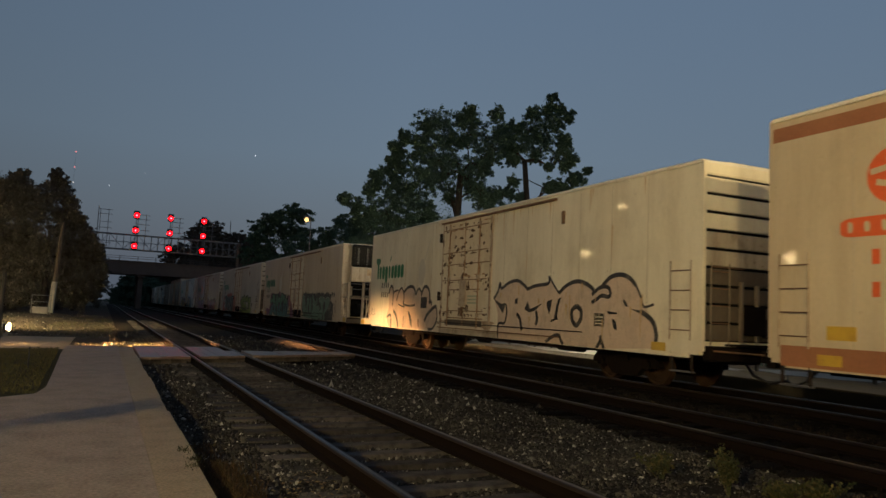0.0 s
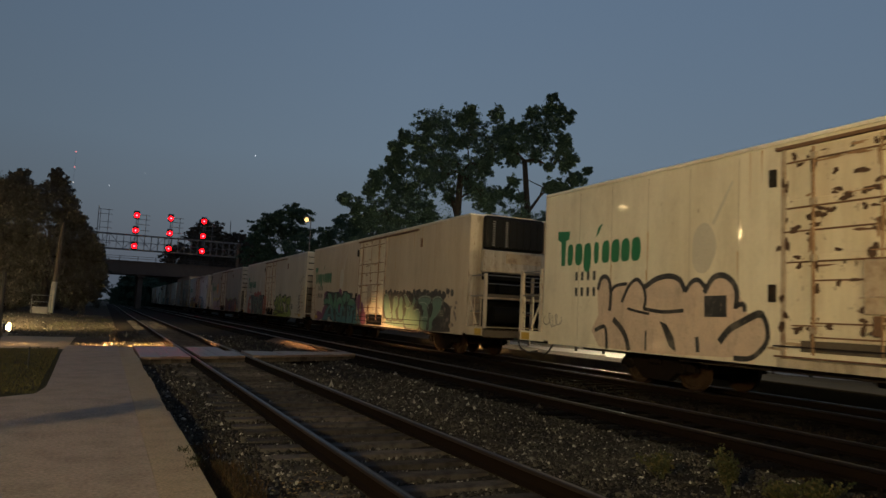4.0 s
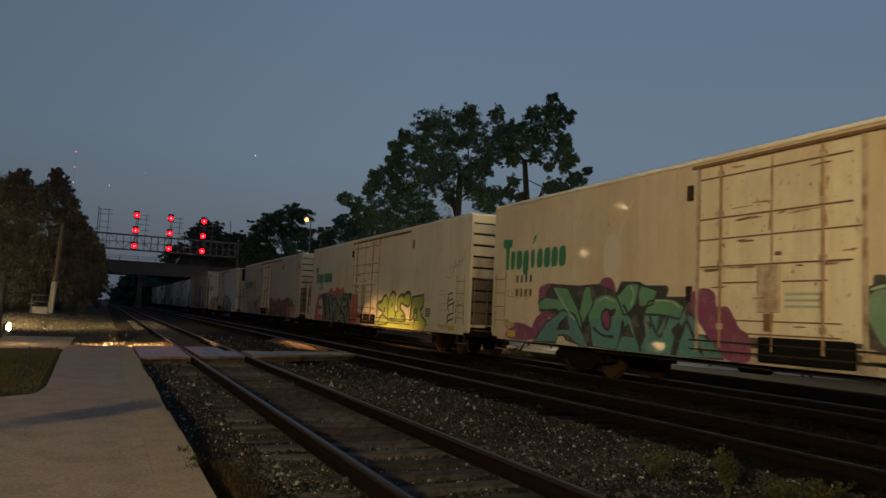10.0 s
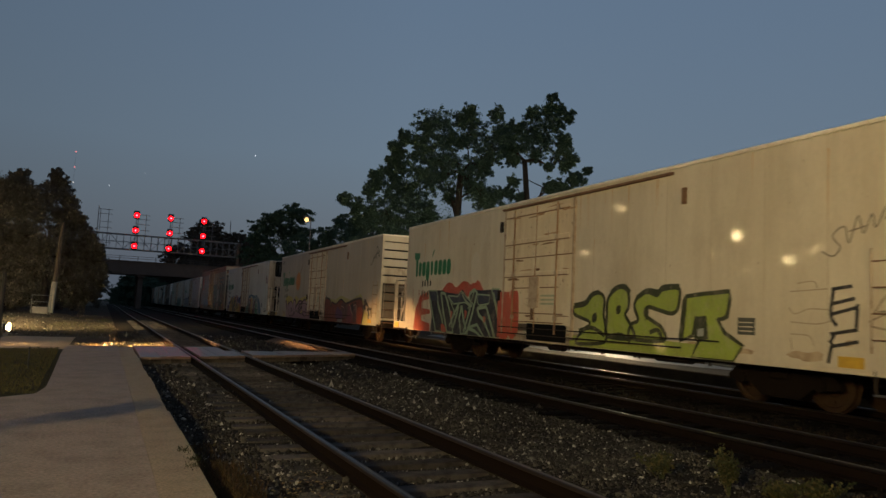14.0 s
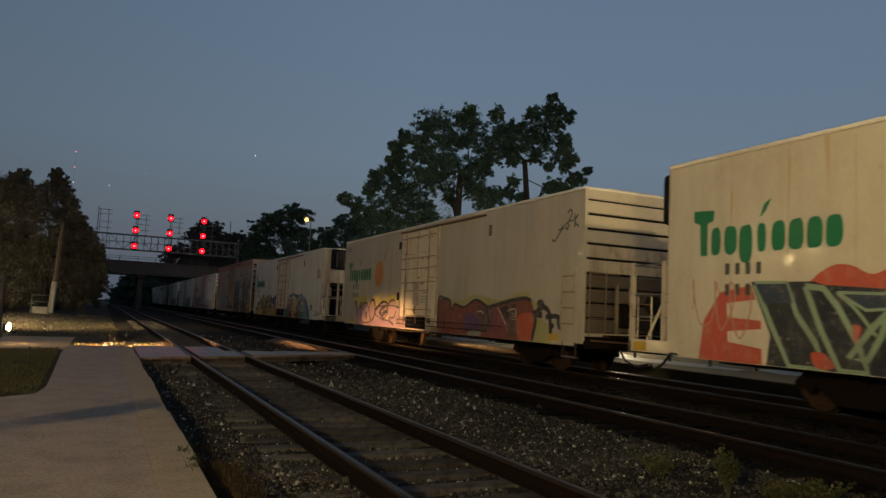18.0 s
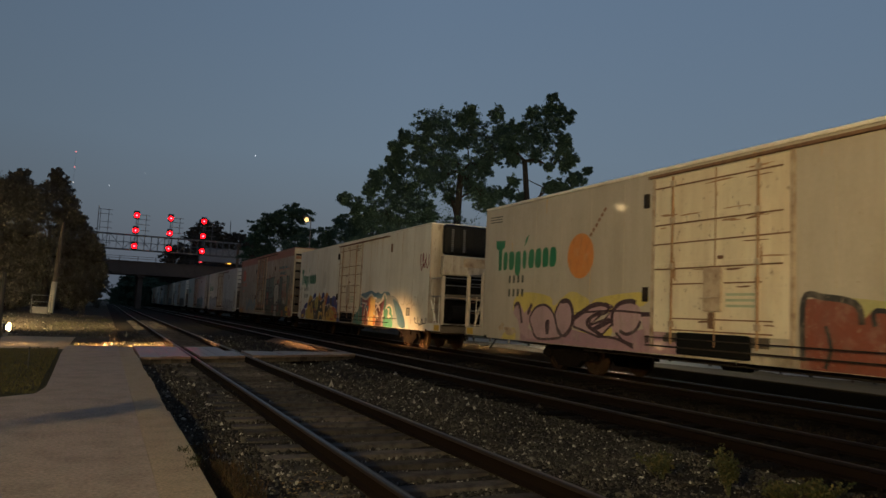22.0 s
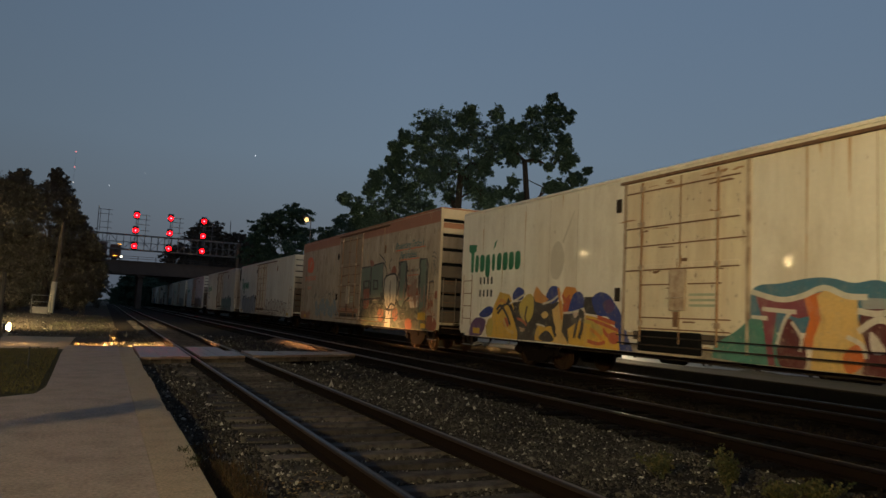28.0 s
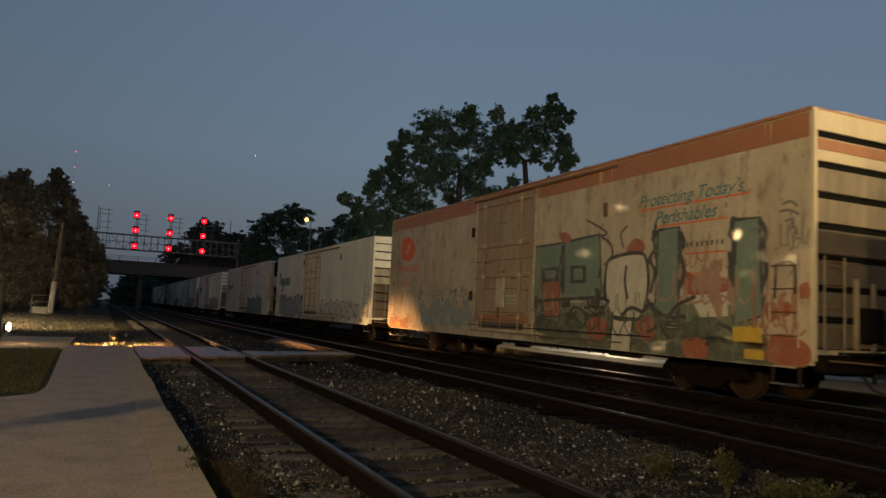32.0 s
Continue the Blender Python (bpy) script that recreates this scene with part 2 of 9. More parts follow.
M["wet"] = material("wet_asphalt", (0.030, 0.027, 0.022), 0.42, 0, (0.05, 0.046, 0.036), 0.6, 2.5, 0.12, 9)
M["bridge"] = material("weathered_girder", (0.15, 0.115, 0.095), 0.8, 0.1, (0.09, 0.07, 0.06), 0.6, 0.6, 0.2, 10, spec=0.12)
M["galv"] = material("galvanised_steel", (0.20, 0.20, 0.21), 0.55, 0.7, (0.12, 0.12, 0.12), 0.6, 4.0)
M["post"] = material("dark_painted_post", (0.03, 0.028, 0.026), 0.6)
M["pole"] = material("weathered_pole_wood", (0.085, 0.066, 0.05), 0.9, 0, (0.07, 0.055, 0.04), 0.7, 6.0, 0.5, 30)
M["bark"] = material("tree_bark", (0.030, 0.024, 0.019), 0.95, 0, (0.016, 0.013, 0.011), 0.8, 6.0, 0.8, 30)
M["leaf"] = island_material("tree_leaves", [(0.042, 0.080, 0.057), (0.072, 0.120, 0.086), (0.055, 0.102, 0.072)], 0.75, 0.25)
# leaves paled and greyed, so that the distance haze sits in their colour
M["leaf_dark"] = island_material("haze_pale_tree_leaves", [(0.074, 0.068, 0.058), (0.092, 0.085, 0.072), (0.082, 0.076, 0.064)], 0.85, 0.12)
M["weed"] = island_material("weed_leaves", [(0.05, 0.058, 0.018), (0.10, 0.082, 0.028), (0.036, 0.045, 0.016)], 0.8, 0.25)
M["drygrass"] = island_material("dry_grass", [(0.05, 0.033, 0.013), (0.075, 0.052, 0.02), (0.035, 0.026, 0.011)], 0.8, 0.25)
M["brownweed"] = island_material("brown_weeds", [(0.045, 0.028, 0.014), (0.085, 0.05, 0.022), (0.05, 0.042, 0.02)], 0.85, 0.2)
M["fallen"] = island_material("fallen_leaves", [(0.16, 0.10, 0.03), (0.22, 0.16, 0.06), (0.10, 0.06, 0.03)], 0.7, 0.3)
M["turf"] = island_material("lawn_grass", [(0.075, 0.070, 0.022), (0.12, 0.100, 0.034), (0.09, 0.083, 0.028)], 0.85, 0.2)
M["stone"] = island_material("ballast_stones", [(0.028, 0.025, 0.020), (0.054, 0.048, 0.039), (0.105, 0.095, 0.078), (0.34, 0.32, 0.28)], 0.8, 0.08, [0.0, 0.55, 0.92, 0.984])
# darker copy of the stones, with the main tracks' shade put into the tones
M["stone_dark"] = island_material("shade_dark_stones", [(0.007, 0.006, 0.005), (0.011, 0.009, 0.007), (0.017, 0.014, 0.011), (0.07, 0.06, 0.05)], 0.85, 0.05, [0.0, 0.6, 0.94, 0.995])
M["red_lens"] = glow("lit_red_lens", (1.0, 0.0018, 0.0045), 9.0)
M["red_core"] = glow("lit_red_core", (1.0, 0.08, 0.11), 12.0)
M["warm_lens"] = glow("lit_street_lamp", (1.0, 0.72, 0.34), 40.0)
M["head_lens"] = glow("lit_headlight", (1.0, 0.78, 0.42), 5.0)
M["soft_lens"] = glow("lit_far_lamp", (1.0, 0.64, 0.24), 1.7)
M["tower_red"] = glow("lit_warning_lamp", (1.0, 0.30, 0.30), 0.9)
M["tower_white"] = glow("lit_pale_lamp", (0.75, 0.72, 0.68), 0.7)
M["star"] = glow("pale_star", (0.85, 0.92, 1.0), 0.9)
M["sig_black"] = material("signal_black", (0.02, 0.02, 0.02), 0.6)
M["yellow"] = material("yellow_placard", (0.56, 0.36, 0.04), 0.5, 0, (0.35, 0.2, 0.04), 0.6, 6.0)
M["green_mark"] = material("green_lettering_paint", (0.012, 0.17, 0.07), 0.4, 0, (0.03, 0.22, 0.10), 0.4, 3.0)
M["dark_mark"] = material("dark_stencil_paint", (0.07, 0.075, 0.06), 0.5)
M["green_notice"] = material("faded_green_notice", (0.36, 0.42, 0.30), 0.5)
M["grey_mark"] = material("faded_grey_mark", (0.54, 0.50, 0.42), 0.45, 0, (0.62, 0.58, 0.49), 0.8, 2.0)
M["orange_mark"] = material("orange_fruit_paint", (0.58, 0.22, 0.045), 0.4, 0, (0.60, 0.17, 0.02), 0.7, 2.5, layers=CHIPPED[:2])
M["red_mark"] = material("red_orange_paint", (0.70, 0.12, 0.03), 0.4, 0, (0.5, 0.1, 0.03), 0.5, 3.0)
M["brown_mark"] = material("brown_straw_paint", (0.22, 0.10, 0.05), 0.5)
M["car_paint"] = material("dark_car_paint", (0.03, 0.032, 0.036), 0.3, 0.3, coat=0.6)
M["tyre"] = material("rubber_tyre", (0.02, 0.02, 0.02), 0.85)
M["lorry_cab"] = material("lorry_cab_paint", (0.10, 0.035, 0.03), 0.4, 0, (0.05, 0.02, 0.02), 0.5, 2.0)
M["lorry_grey"] = material("grey_box_paint", (0.30, 0.29, 0.29), 0.5, 0, (0.2, 0.19, 0.18), 0.6, 1.0)
M["lorry_red"] = material("dark_red_box_paint", (0.09, 0.03, 0.028), 0.5, 0, (0.05, 0.02, 0.02), 0.6, 1.0)
M["lorry_lamp"] = glow("lit_lorry_headlight", (1.0, 0.92, 0.72), 7.0)
M["amber_lamp"] = glow("lit_amber_lamp", (1.0, 0.45, 0.05), 3.5)
M["tail_lamp"] = glow("lit_tail_lamp", (1.0, 0.06, 0.08), 2.5)
M["glass"] = material("dark_glass", (0.02, 0.022, 0.025), 0.08)
PAINT = {}


def paint(rgb):
    """A sprayed colour."""
    if rgb not in PAINT:
        PAINT[rgb] = material("spray_paint", rgb, 0.45, 0, tuple(c * 0.62 + 0.05 for c in rgb), 0.75, 1.6, 0.16, 2.4, coat=0.3, layers=CHIPPED)
    return PAINT[rgb]


# ---- mesh helpers ----
def part(name, bm, mat, parent=None, label="", at=None):
    """Links a bmesh as one mesh object under a thing or a part."""
    me = bpy.data.meshes.new(name)
    bm.to_mesh(me)
    bm.free()
    return put(name, me, mat, parent, label, at)


def put(name, me, mat, parent=None, label="", at=None):
    if mat and not me.materials:
        me.materials.append(mat)
    ob = new(name, me)
    if parent:
        ob.parent = parent
    if at:
        ob.location = at
    if label:
        ob["label"] = label
    return ob


def box(bm, x0, x1, y0, y1, z0, z1, bevel=0.0):
    vs = [bm.verts.new((x, y, z)) for x in (x0, x1) for y in (y0, y1) for z in (z0, z1)]
    fs = [bm.faces.new([vs[i] for i in q]) for q in ((0, 1, 3, 2), (4, 6, 7, 5), (0, 4, 5, 1), (2, 3, 7, 6), (0, 2, 6, 4), (1, 5, 7, 3))]
    if bevel:
        es = list({e for f in fs for e in f.edges})
        bmesh.ops.bevel(bm, geom=es, offset=bevel, segments=2, affect="EDGES", profile=0.5)
    return bm


def bx(*a, **k):
    return box(bmesh.new(), *a, **k)


def tube(bm, p0, p1, r0, r1=None, seg=8, caps=True):
    r1 = r0 if r1 is None else r1
    p0, p1 = Vector(p0), Vector(p1)
    d = (p1 - p0).normalized()
    u = d.orthogonal().normalized()
    v = d.cross(u)
    rings = []
    for p, r in ((p0, r0), (p1, r1)):
        rings.append([bm.verts.new(p + (u * math.cos(2 * math.pi * i / seg) + v * math.sin(2 * math.pi * i / seg)) * r) for i in range(seg)])
    for i in range(seg):
        bm.faces.new((rings[0][i], rings[0][(i + 1) % seg], rings[1][(i + 1) % seg], rings[1][i]))
    if caps:
        bm.faces.new(rings[0][::-1])
        bm.faces.new(rings[1])
    return bm


def tb(*a, **k):
    return tube(bmesh.new(), *a, **k)


def lathe(bm, profile, seg=24, axis="x"):
    """Turns (along, radius) pairs round an axis."""
    rings = []
    for a, r in profile:
        ring = []
        for i in range(seg):
            c, s = math.cos(2 * math.pi * i / seg) * r, math.sin(2 * math.pi * i / seg) * r
            ring.append(bm.verts.new((a, c, s) if axis == "x" else (c, a, s) if axis == "y" else (c, s, a)))
        rings.append(ring)
    for q, w in zip(rings, rings[1:]):
        for i in range(seg):
            bm.faces.new((q[i], q[(i + 1) % seg], w[(i + 1) % seg], w[i]))
    bm.faces.new(rings[0][::-1])
    bm.faces.new(rings[-1])
    bmesh.ops.recalc_face_normals(bm, faces=bm.faces)
    return bm


def empty(name, at=(0, 0, 0), rz=0.0):
    ob = new(name)
    ob.empty_display_size = 0.3
    ob.matrix_basis = pose(*at, 0, 0, rz)
    return ob


def joined(name, verts, faces, mat, parent=None, label=""):
    """One mesh from arrays of corners and equal-sided faces."""
    verts, faces = np.asarray(verts, np.float32), np.asarray(faces, np.int32)
    me = bpy.data.meshes.new(name)
    n, k = faces.shape
    me.vertices.add(len(verts))
    me.vertices.foreach_set("co", verts.ravel())
    me.loops.add(n * k)
    me.loops.foreach_set("vertex_index", faces.ravel())
    me.polygons.add(n)
    me.polygons.foreach_set("loop_start", np.arange(0, n * k, k, dtype=np.int32))
    me.polygons.foreach_set("loop_total", np.full(n, k, np.int32))
    me.update(calc_edges=True)
    return put(name, me, mat, parent, label)


# ---- the ground ----
RX_NEAR, RX_MID, RX_TRAIN = 2.98, 8.19, 12.50   # track centres
TURN = 0.00359                                   # the train's line leans this much off +Y
bm = bmesh.new()
for x0, x1, y0, y1 in ((-900, 900, -400, 1400),):
    nx, ny = 60, 60
    grid = [[bm.verts.new((x0 + (x1 - x0) * i / nx, y0 + (y1 - y0) * j / ny, -0.42)) for j in range(ny + 1)] for i in range(nx + 1)]
    for i in range(nx):
        for j in range(ny):
            bm.faces.new((grid[i][j], grid[i + 1][j], grid[i + 1][j + 1], grid[i][j + 1]))
ground = tagged(part("ground", bm, M["ground"]), "dark bare earth and rough grass round the tracks", "ground", kind="structure")


def sheet(name, x0, x1, y0, y1, nx, ny, height, mat, label, category):
    bm = bmesh.new()
    g = [[bm.verts.new((x0 + (x1 - x0) * i / nx, y0 + (y1 - y0) * j / ny, height(x0 + (x1 - x0) * i / nx, y0 + (y1 - y0) * j / ny))) for j in range(ny + 1)] for i in range(nx + 1)]
    for i in range(nx):
        for j in range(ny):
            bm.faces.new((g[i][j], g[i + 1][j], g[i + 1][j + 1], g[i][j + 1]))
    for f in bm.faces:
        f.smooth = True
    return tagged(part(name, bm, mat), label, category, kind="structure")


def bed_height(x, y):
    z = -0.21 + 0.035 * noise.noise((x * 1.3, y * 1.3, 0)) + 0.02 * noise.noise((x * 4, y * 4, 3))
    mids = 0.5 * (RX_NEAR + RX_MID), 0.5 * (RX_MID + RX_TRAIN)
    for m in mids:
        z -= 0.09 * math.exp(-((x - m) / 0.8) ** 2)
    for c in (RX_NEAR, RX_MID, RX_TRAIN + TURN * y):
        z -= 0.03 * (abs(x - c) < 0.7)
    if x < 1.1:
        z = min(z, -0.1)
    if x > 14.4:
        z -= (x - 14.4) * 0.25
    return z


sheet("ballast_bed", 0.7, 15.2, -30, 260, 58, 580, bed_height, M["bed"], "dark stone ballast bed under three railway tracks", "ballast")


def verge_height(x, y):
    z = -0.34 + 0.10 * noise.noise((x * 0.25, y * 0.12, 7)) + 0.05 * noise.noise((x * 1.1, y * 0.9, 2))
    z += 0.30 * math.exp(-((y - 62) / 16) ** 2 - ((x + 5) / 3) ** 2)
    return z + 0.05 * (y > 33) if y > 31 or y < 22 else z - 0.02


sheet("verge", -30, 0.75, 24.6, 170, 60, 140, verge_height, M["verge"], "dark rough earth verge beside the line", "verge")

# path beside the tracks, its pale edge strip and the lawn
bm = bmesh.new()
out = [(0.47, -6), (0.47, 23.9), (-0.88, 23.9), (-0.86, 20.4), (-0.74, 15.1), (-0.70, 12.8), (-0.78, 11.95), (-1.2, 11.5), (-12, 10.6), (-12, -6)]
top = [bm.verts.new((x, y, 0.0)) for x, y in out]
low = [bm.verts.new((x, y, -0.3)) for x, y in out]
bm.faces.new(top)
for i in range(len(out)):
    j = (i + 1) % len(out)
    bm.faces.new((top[i], low[i], low[j], top[j]))
bmesh.ops.recalc_face_normals(bm, faces=bm.faces)
tagged(part("path", bm, M["path"]), "worn grey-brown asphalt path beside the track", "path", kind="structure")
kerb = tagged(empty("path_edge"), "pale worn concrete edge strip along the path", "edge strip", kind="structure")
y = -5.0
while y < 23.5:
    ln = 1.5
    w = 0.86 + 0.015 * math.sin(y * 3)
    bmk = bx(0.474, w, y, min(y + ln - 0.004, 23.6), -0.25, 0.003 + 0.001 * math.sin(y * 7), bevel=0.002)
    part("edge_slab", bmk, M["kerb"], kerb)
    y += ln
sheet("lawn", -12, -0.72, 11.0, 23.8, 24, 24, lambda x, y: -0.012 + 0.02 * noise.noise((x, y, 1)) if y > 12.2 and x < -0.95 - 0.02 * (y - 12) and y < 22.6 + 0.9 * (x + 0.9) else -0.12, M["lawn"], "short dark green lawn beside the path", "lawn")


sheet("road", -40, -0.95, 25.2, 34.5, 40, 10, lambda x, y: -0.24 - 0.004 * abs(x) + 0.01 * noise.noise((x, y, 5)) if 25.4 < y < 34.3 else -0.5, M["kerb"], "pale worn road leading up to the crossing", "road")

sheet("road_ramp", 6.40, 7.36, 26.6, 34.0, 10, 24, lambda x, y: -0.36 + 0.33 * ((x - 6.40) / 0.96) ** 0.9 - 0.12 * max(0.0, 1 - (y - 26.6) / 1.6) + 0.016 * noise.noise((x * 3, y * 2.2, 9)), M["ramp"], "worn asphalt ramp rising to the middle track", "road")

# ---- tracks ----
def rail_mesh(x, y0, y1, lean):
    """Foot, web and head of one rail, with its running face."""
    prof = [(-0.07, -0.172), (0.07, -0.172), (0.07, -0.16), (0.012, -0.135), (0.010, -0.045), (0.036, -0.035), (0.036, -0.008), (0.028, 0.0), (0.012, 0.001), (-0.014, 0.001), (-0.028, 0.0), (-0.036, -0.008), (-0.036, -0.035), (-0.010, -0.045), (-0.012, -0.135), (-0.07, -0.16)]
    bm = bmesh.new()
    ys = [y0 + (y1 - y0) * i / 60 for i in range(61)]
    rings = [[bm.verts.new((x + a + lean * yy, yy, b)) for a, b in prof] for yy in ys]
    n = len(prof)
    for q, w in zip(rings, rings[1:]):
        for i in range(n):
            f = bm.faces.new((q[i], w[i], w[(i + 1) % n], q[(i + 1) % n]))
            f.material_index = 2 if i == 8 else 1 if i in (5, 6, 7, 9, 10, 11) else 0
    bm.faces.new(rings[0])
    bm.faces.new(rings[-1][::-1])
    bmesh.ops.recalc_face_normals(bm, faces=bm.faces)
    return bm


TIES = {}
for tie_kind in ("tie", "tie_dark"):
    tie_bm = bx(-1.3, 1.3, -0.11, 0.11, -0.175, 0.0, bevel=0.012)
    TIES[tie_kind] = bpy.data.meshes.new("tie")
    tie_bm.to_mesh(TIES[tie_kind])
    tie_bm.free()
    TIES[tie_kind].materials.append(M[tie_kind])
rng = random.Random(4)


def track(cx, lean, label, head, ties="tie"):
    t = tagged(empty("railway_track"), label, "railway track", kind="structure")
    for s in (-0.7525, 0.7525):
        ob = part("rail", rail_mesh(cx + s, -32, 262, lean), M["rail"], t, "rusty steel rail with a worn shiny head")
        ob.data.materials.append(head)
        ob.data.materials.append(M["railtop"])
    y = -4.0
    far_v, far_f = [], []
    while y < 200:
        if y < 62:
            o = new("tie", TIES[ties])
            o.parent = t
            o.location = (cx + lean * y + rng.uniform(-0.05, 0.05), y, -0.172 + rng.uniform(-0.015, 0.006))
            o.rotation_euler = (0, rng.uniform(-0.006, 0.006), rng.uniform(-0.015, 0.015))
        else:
            b = len(far_v)
            far_v += [(cx + lean * y + a, y + c, -0.175) for a in (-1.3, 1.3) for c in (-0.11, 0.11)]
            far_f.append((b, b + 2, b + 3, b + 1))
        y += 0.54 + rng.uniform(-0.02, 0.02)
    tagged(joined("far_ties", far_v, far_f, M[ties], t), kind="stuff")
    return t


track(RX_NEAR, 0, "railway track with rusty rails on old wooden ties", M["railtop_dull"])
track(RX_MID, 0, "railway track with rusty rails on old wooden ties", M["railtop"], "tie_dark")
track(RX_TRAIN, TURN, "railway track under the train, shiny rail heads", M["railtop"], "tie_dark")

# plank crossing over the near and the middle track
crossing = tagged(empty("board_crossing"), "weathered timber board crossing laid over the tracks", "crossing", kind="structure")
x = 0.92
while x < 7.35:
    gap = any(abs(x + 0.12 - (c + s)) < 0.10 for c in (RX_NEAR, RX_MID) for s in (-0.7525, 0.7525))
    if not gap:
        ya = 19.55 + 0.46 * (x - 0.9) + rng.uniform(-0.03, 0.03)
        yb = 24.2 + 0.2 * (x - 0.9) - (1.9 if x > 3.2 else 0)
        w = 0.235
        part("board", bx(x, x + w + 0.007, ya, yb, -0.07, 0.0 + rng.uniform(-0.012, 0.004), bevel=0.008), M["board"], crossing)
        part("bearer", bx(x, x + w + 0.015, ya + 0.12, yb - 0.12, -0.2, -0.071), M["tie"], crossing)
    x += 0.25


# ---- far side platform with its low fence ----
platform = tagged(part("platform", bx(15.05, 21.2, -30, 95, -0.42, 0.132, bevel=0.03), M["platform"]), "low grey asphalt station platform beyond the train, damp and shiny", "platform", kind="structure")
yy = -30.0
while yy < 95:
    part("edge_slab", bx(15.06, 16.55, yy + 0.006, yy + 2.494, 0.10, 0.140, bevel=0.006), M["edge_concrete"], platform)
    yy += 2.5
bm = bmesh.new()
for cx, cy, rx, ry in ((17.6, 19.6, 0.9, 3.2), (18.2, 25.6, 1.4, 3.4), (18.3, 35.0, 1.5, 5.5), (19.2, 15.0, 1.2, 2.0)):
    bm.faces.new([bm.verts.new((cx + rx * math.cos(a * 0.262) * (1 + 0.15 * math.sin(a * 1.7)), cy + ry * math.sin(a * 0.262) * (1 + 0.12 * math.sin(a * 2.3)), 0.136)) for a in range(24)])
part("wet_patch", bm, M["wet"], platform, "shiny wet patch on the platform")
fence = tagged(empty("platform_fence"), "low dark steel post-and-rail guard along the platform", "fence")
y = 5.0
while y < 62:
    part("post", bx(18.05, 18.13, y - 0.04, y + 0.04, 0.132, 0.62), M["post"], fence)
    y += 1.87
part("fence_rail", tb((18.09, 2, 0.62), (18.09, 63, 0.62), 0.045), M["post"], fence)

# ---- the train ----
HALF = 1.6          # half width of a wagon
V, ACC, JRK = 3.6278, 0.01039, -0.000119


def travel(t):
    return V * t + ACC * t * t / 2 + JRK * t ** 3 / 6


MESH = {}


def shared(key, build, mat):
    if key not in MESH:
        me = bpy.data.meshes.new(key)
        bm = build()
        bm.to_mesh(me)
        bm.free()
        me.materials.append(mat)
        MESH[key] = me
    return MESH[key]


def wheel_bm():
    bm = bmesh.new()
    for s in (-1, 1):
        b2 = bmesh.new()
        lathe(b2, [(s * 0.665, 0.12), (s * 0.665, 0.485), (s * 0.695, 0.485), (s * 0.70, 0.458), (s * 0.80, 0.452), (s * 0.805, 0.385), (s * 0.765, 0.36), (s * 0.75, 0.2), (s * 0.80, 0.15), (s * 0.81, 0.10)], 28)
        # lightening marks on the web, so that the turning shows
        for k in range(5):
            a = 2 * math.pi * k / 5
            tube(b2, (s * 0.752, 0.28 * math.cos(a), 0.28 * math.sin(a)), (s * 0.778, 0.28 * math.cos(a), 0.28 * math.sin(a)), 0.035, seg=6)
        me = bpy.data.meshes.new("tmp")
        b2.to_mesh(me)
        b2.free()
        bm.from_mesh(me)
        bpy.data.meshes.remove(me)
    tube(bm, (-0.98, 0, 0), (0.98, 0, 0), 0.085, seg=12)
    return bm


def side_frame_bm(s):
    bm = bmesh.new()
    x0, x1 = (s * 0.90, s * 1.06) if s > 0 else (s * 1.06, s * 0.90)
    pts_top = [(-1.22, 0.50), (-1.05, 0.66), (-0.55, 0.70), (-0.25, 0.74), (0.25, 0.74), (0.55, 0.70), (1.05, 0.66), (1.22, 0.50)]
    pts_low = [(1.22, 0.40), (1.02, 0.40), (0.72, 0.40), (0.42, 0.16), (-0.42, 0.16), (-0.72, 0.40), (-1.02, 0.40), (-1.22, 0.40)]
    pts = pts_top + pts_low
    a = [bm.verts.new((x0, p[0], p[1])) for p in pts]
    b = [bm.verts.new((x1, p[0], p[1])) for p in pts]
    bm.faces.new(a[::-1])
    bm.faces.new(b)
    for i in range(len(pts)):
        j = (i + 1) % len(pts)
        bm.faces.new((a[i], a[j], b[j], b[i]))
    bmesh.ops.recalc_face_normals(bm, faces=bm.faces)
    return bm


def springs_bm():
    bm = bmesh.new()
    for s in (-0.98, 0.98):
        for k in (-0.17, 0.0, 0.17):
            tube(bm, (s, k, 0.22), (s, k, 0.50), 0.075, seg=10)
    return bm


WHEELSETS = []


def truck(car, yl):
    """A two-axle truck under a wagon, about its centre."""
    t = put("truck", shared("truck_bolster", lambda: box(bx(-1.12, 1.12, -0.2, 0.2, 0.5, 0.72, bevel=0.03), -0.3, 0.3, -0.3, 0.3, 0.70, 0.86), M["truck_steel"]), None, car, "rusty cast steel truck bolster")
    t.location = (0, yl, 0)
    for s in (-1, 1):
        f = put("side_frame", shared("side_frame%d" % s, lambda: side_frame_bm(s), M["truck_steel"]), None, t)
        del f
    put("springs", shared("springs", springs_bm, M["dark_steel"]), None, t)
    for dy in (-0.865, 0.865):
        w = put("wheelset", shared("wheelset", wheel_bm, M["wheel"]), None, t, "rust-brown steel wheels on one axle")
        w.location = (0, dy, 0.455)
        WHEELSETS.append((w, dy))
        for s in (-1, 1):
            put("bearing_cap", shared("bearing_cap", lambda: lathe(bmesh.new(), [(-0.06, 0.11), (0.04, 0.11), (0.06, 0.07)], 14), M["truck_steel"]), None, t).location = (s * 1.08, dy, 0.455)


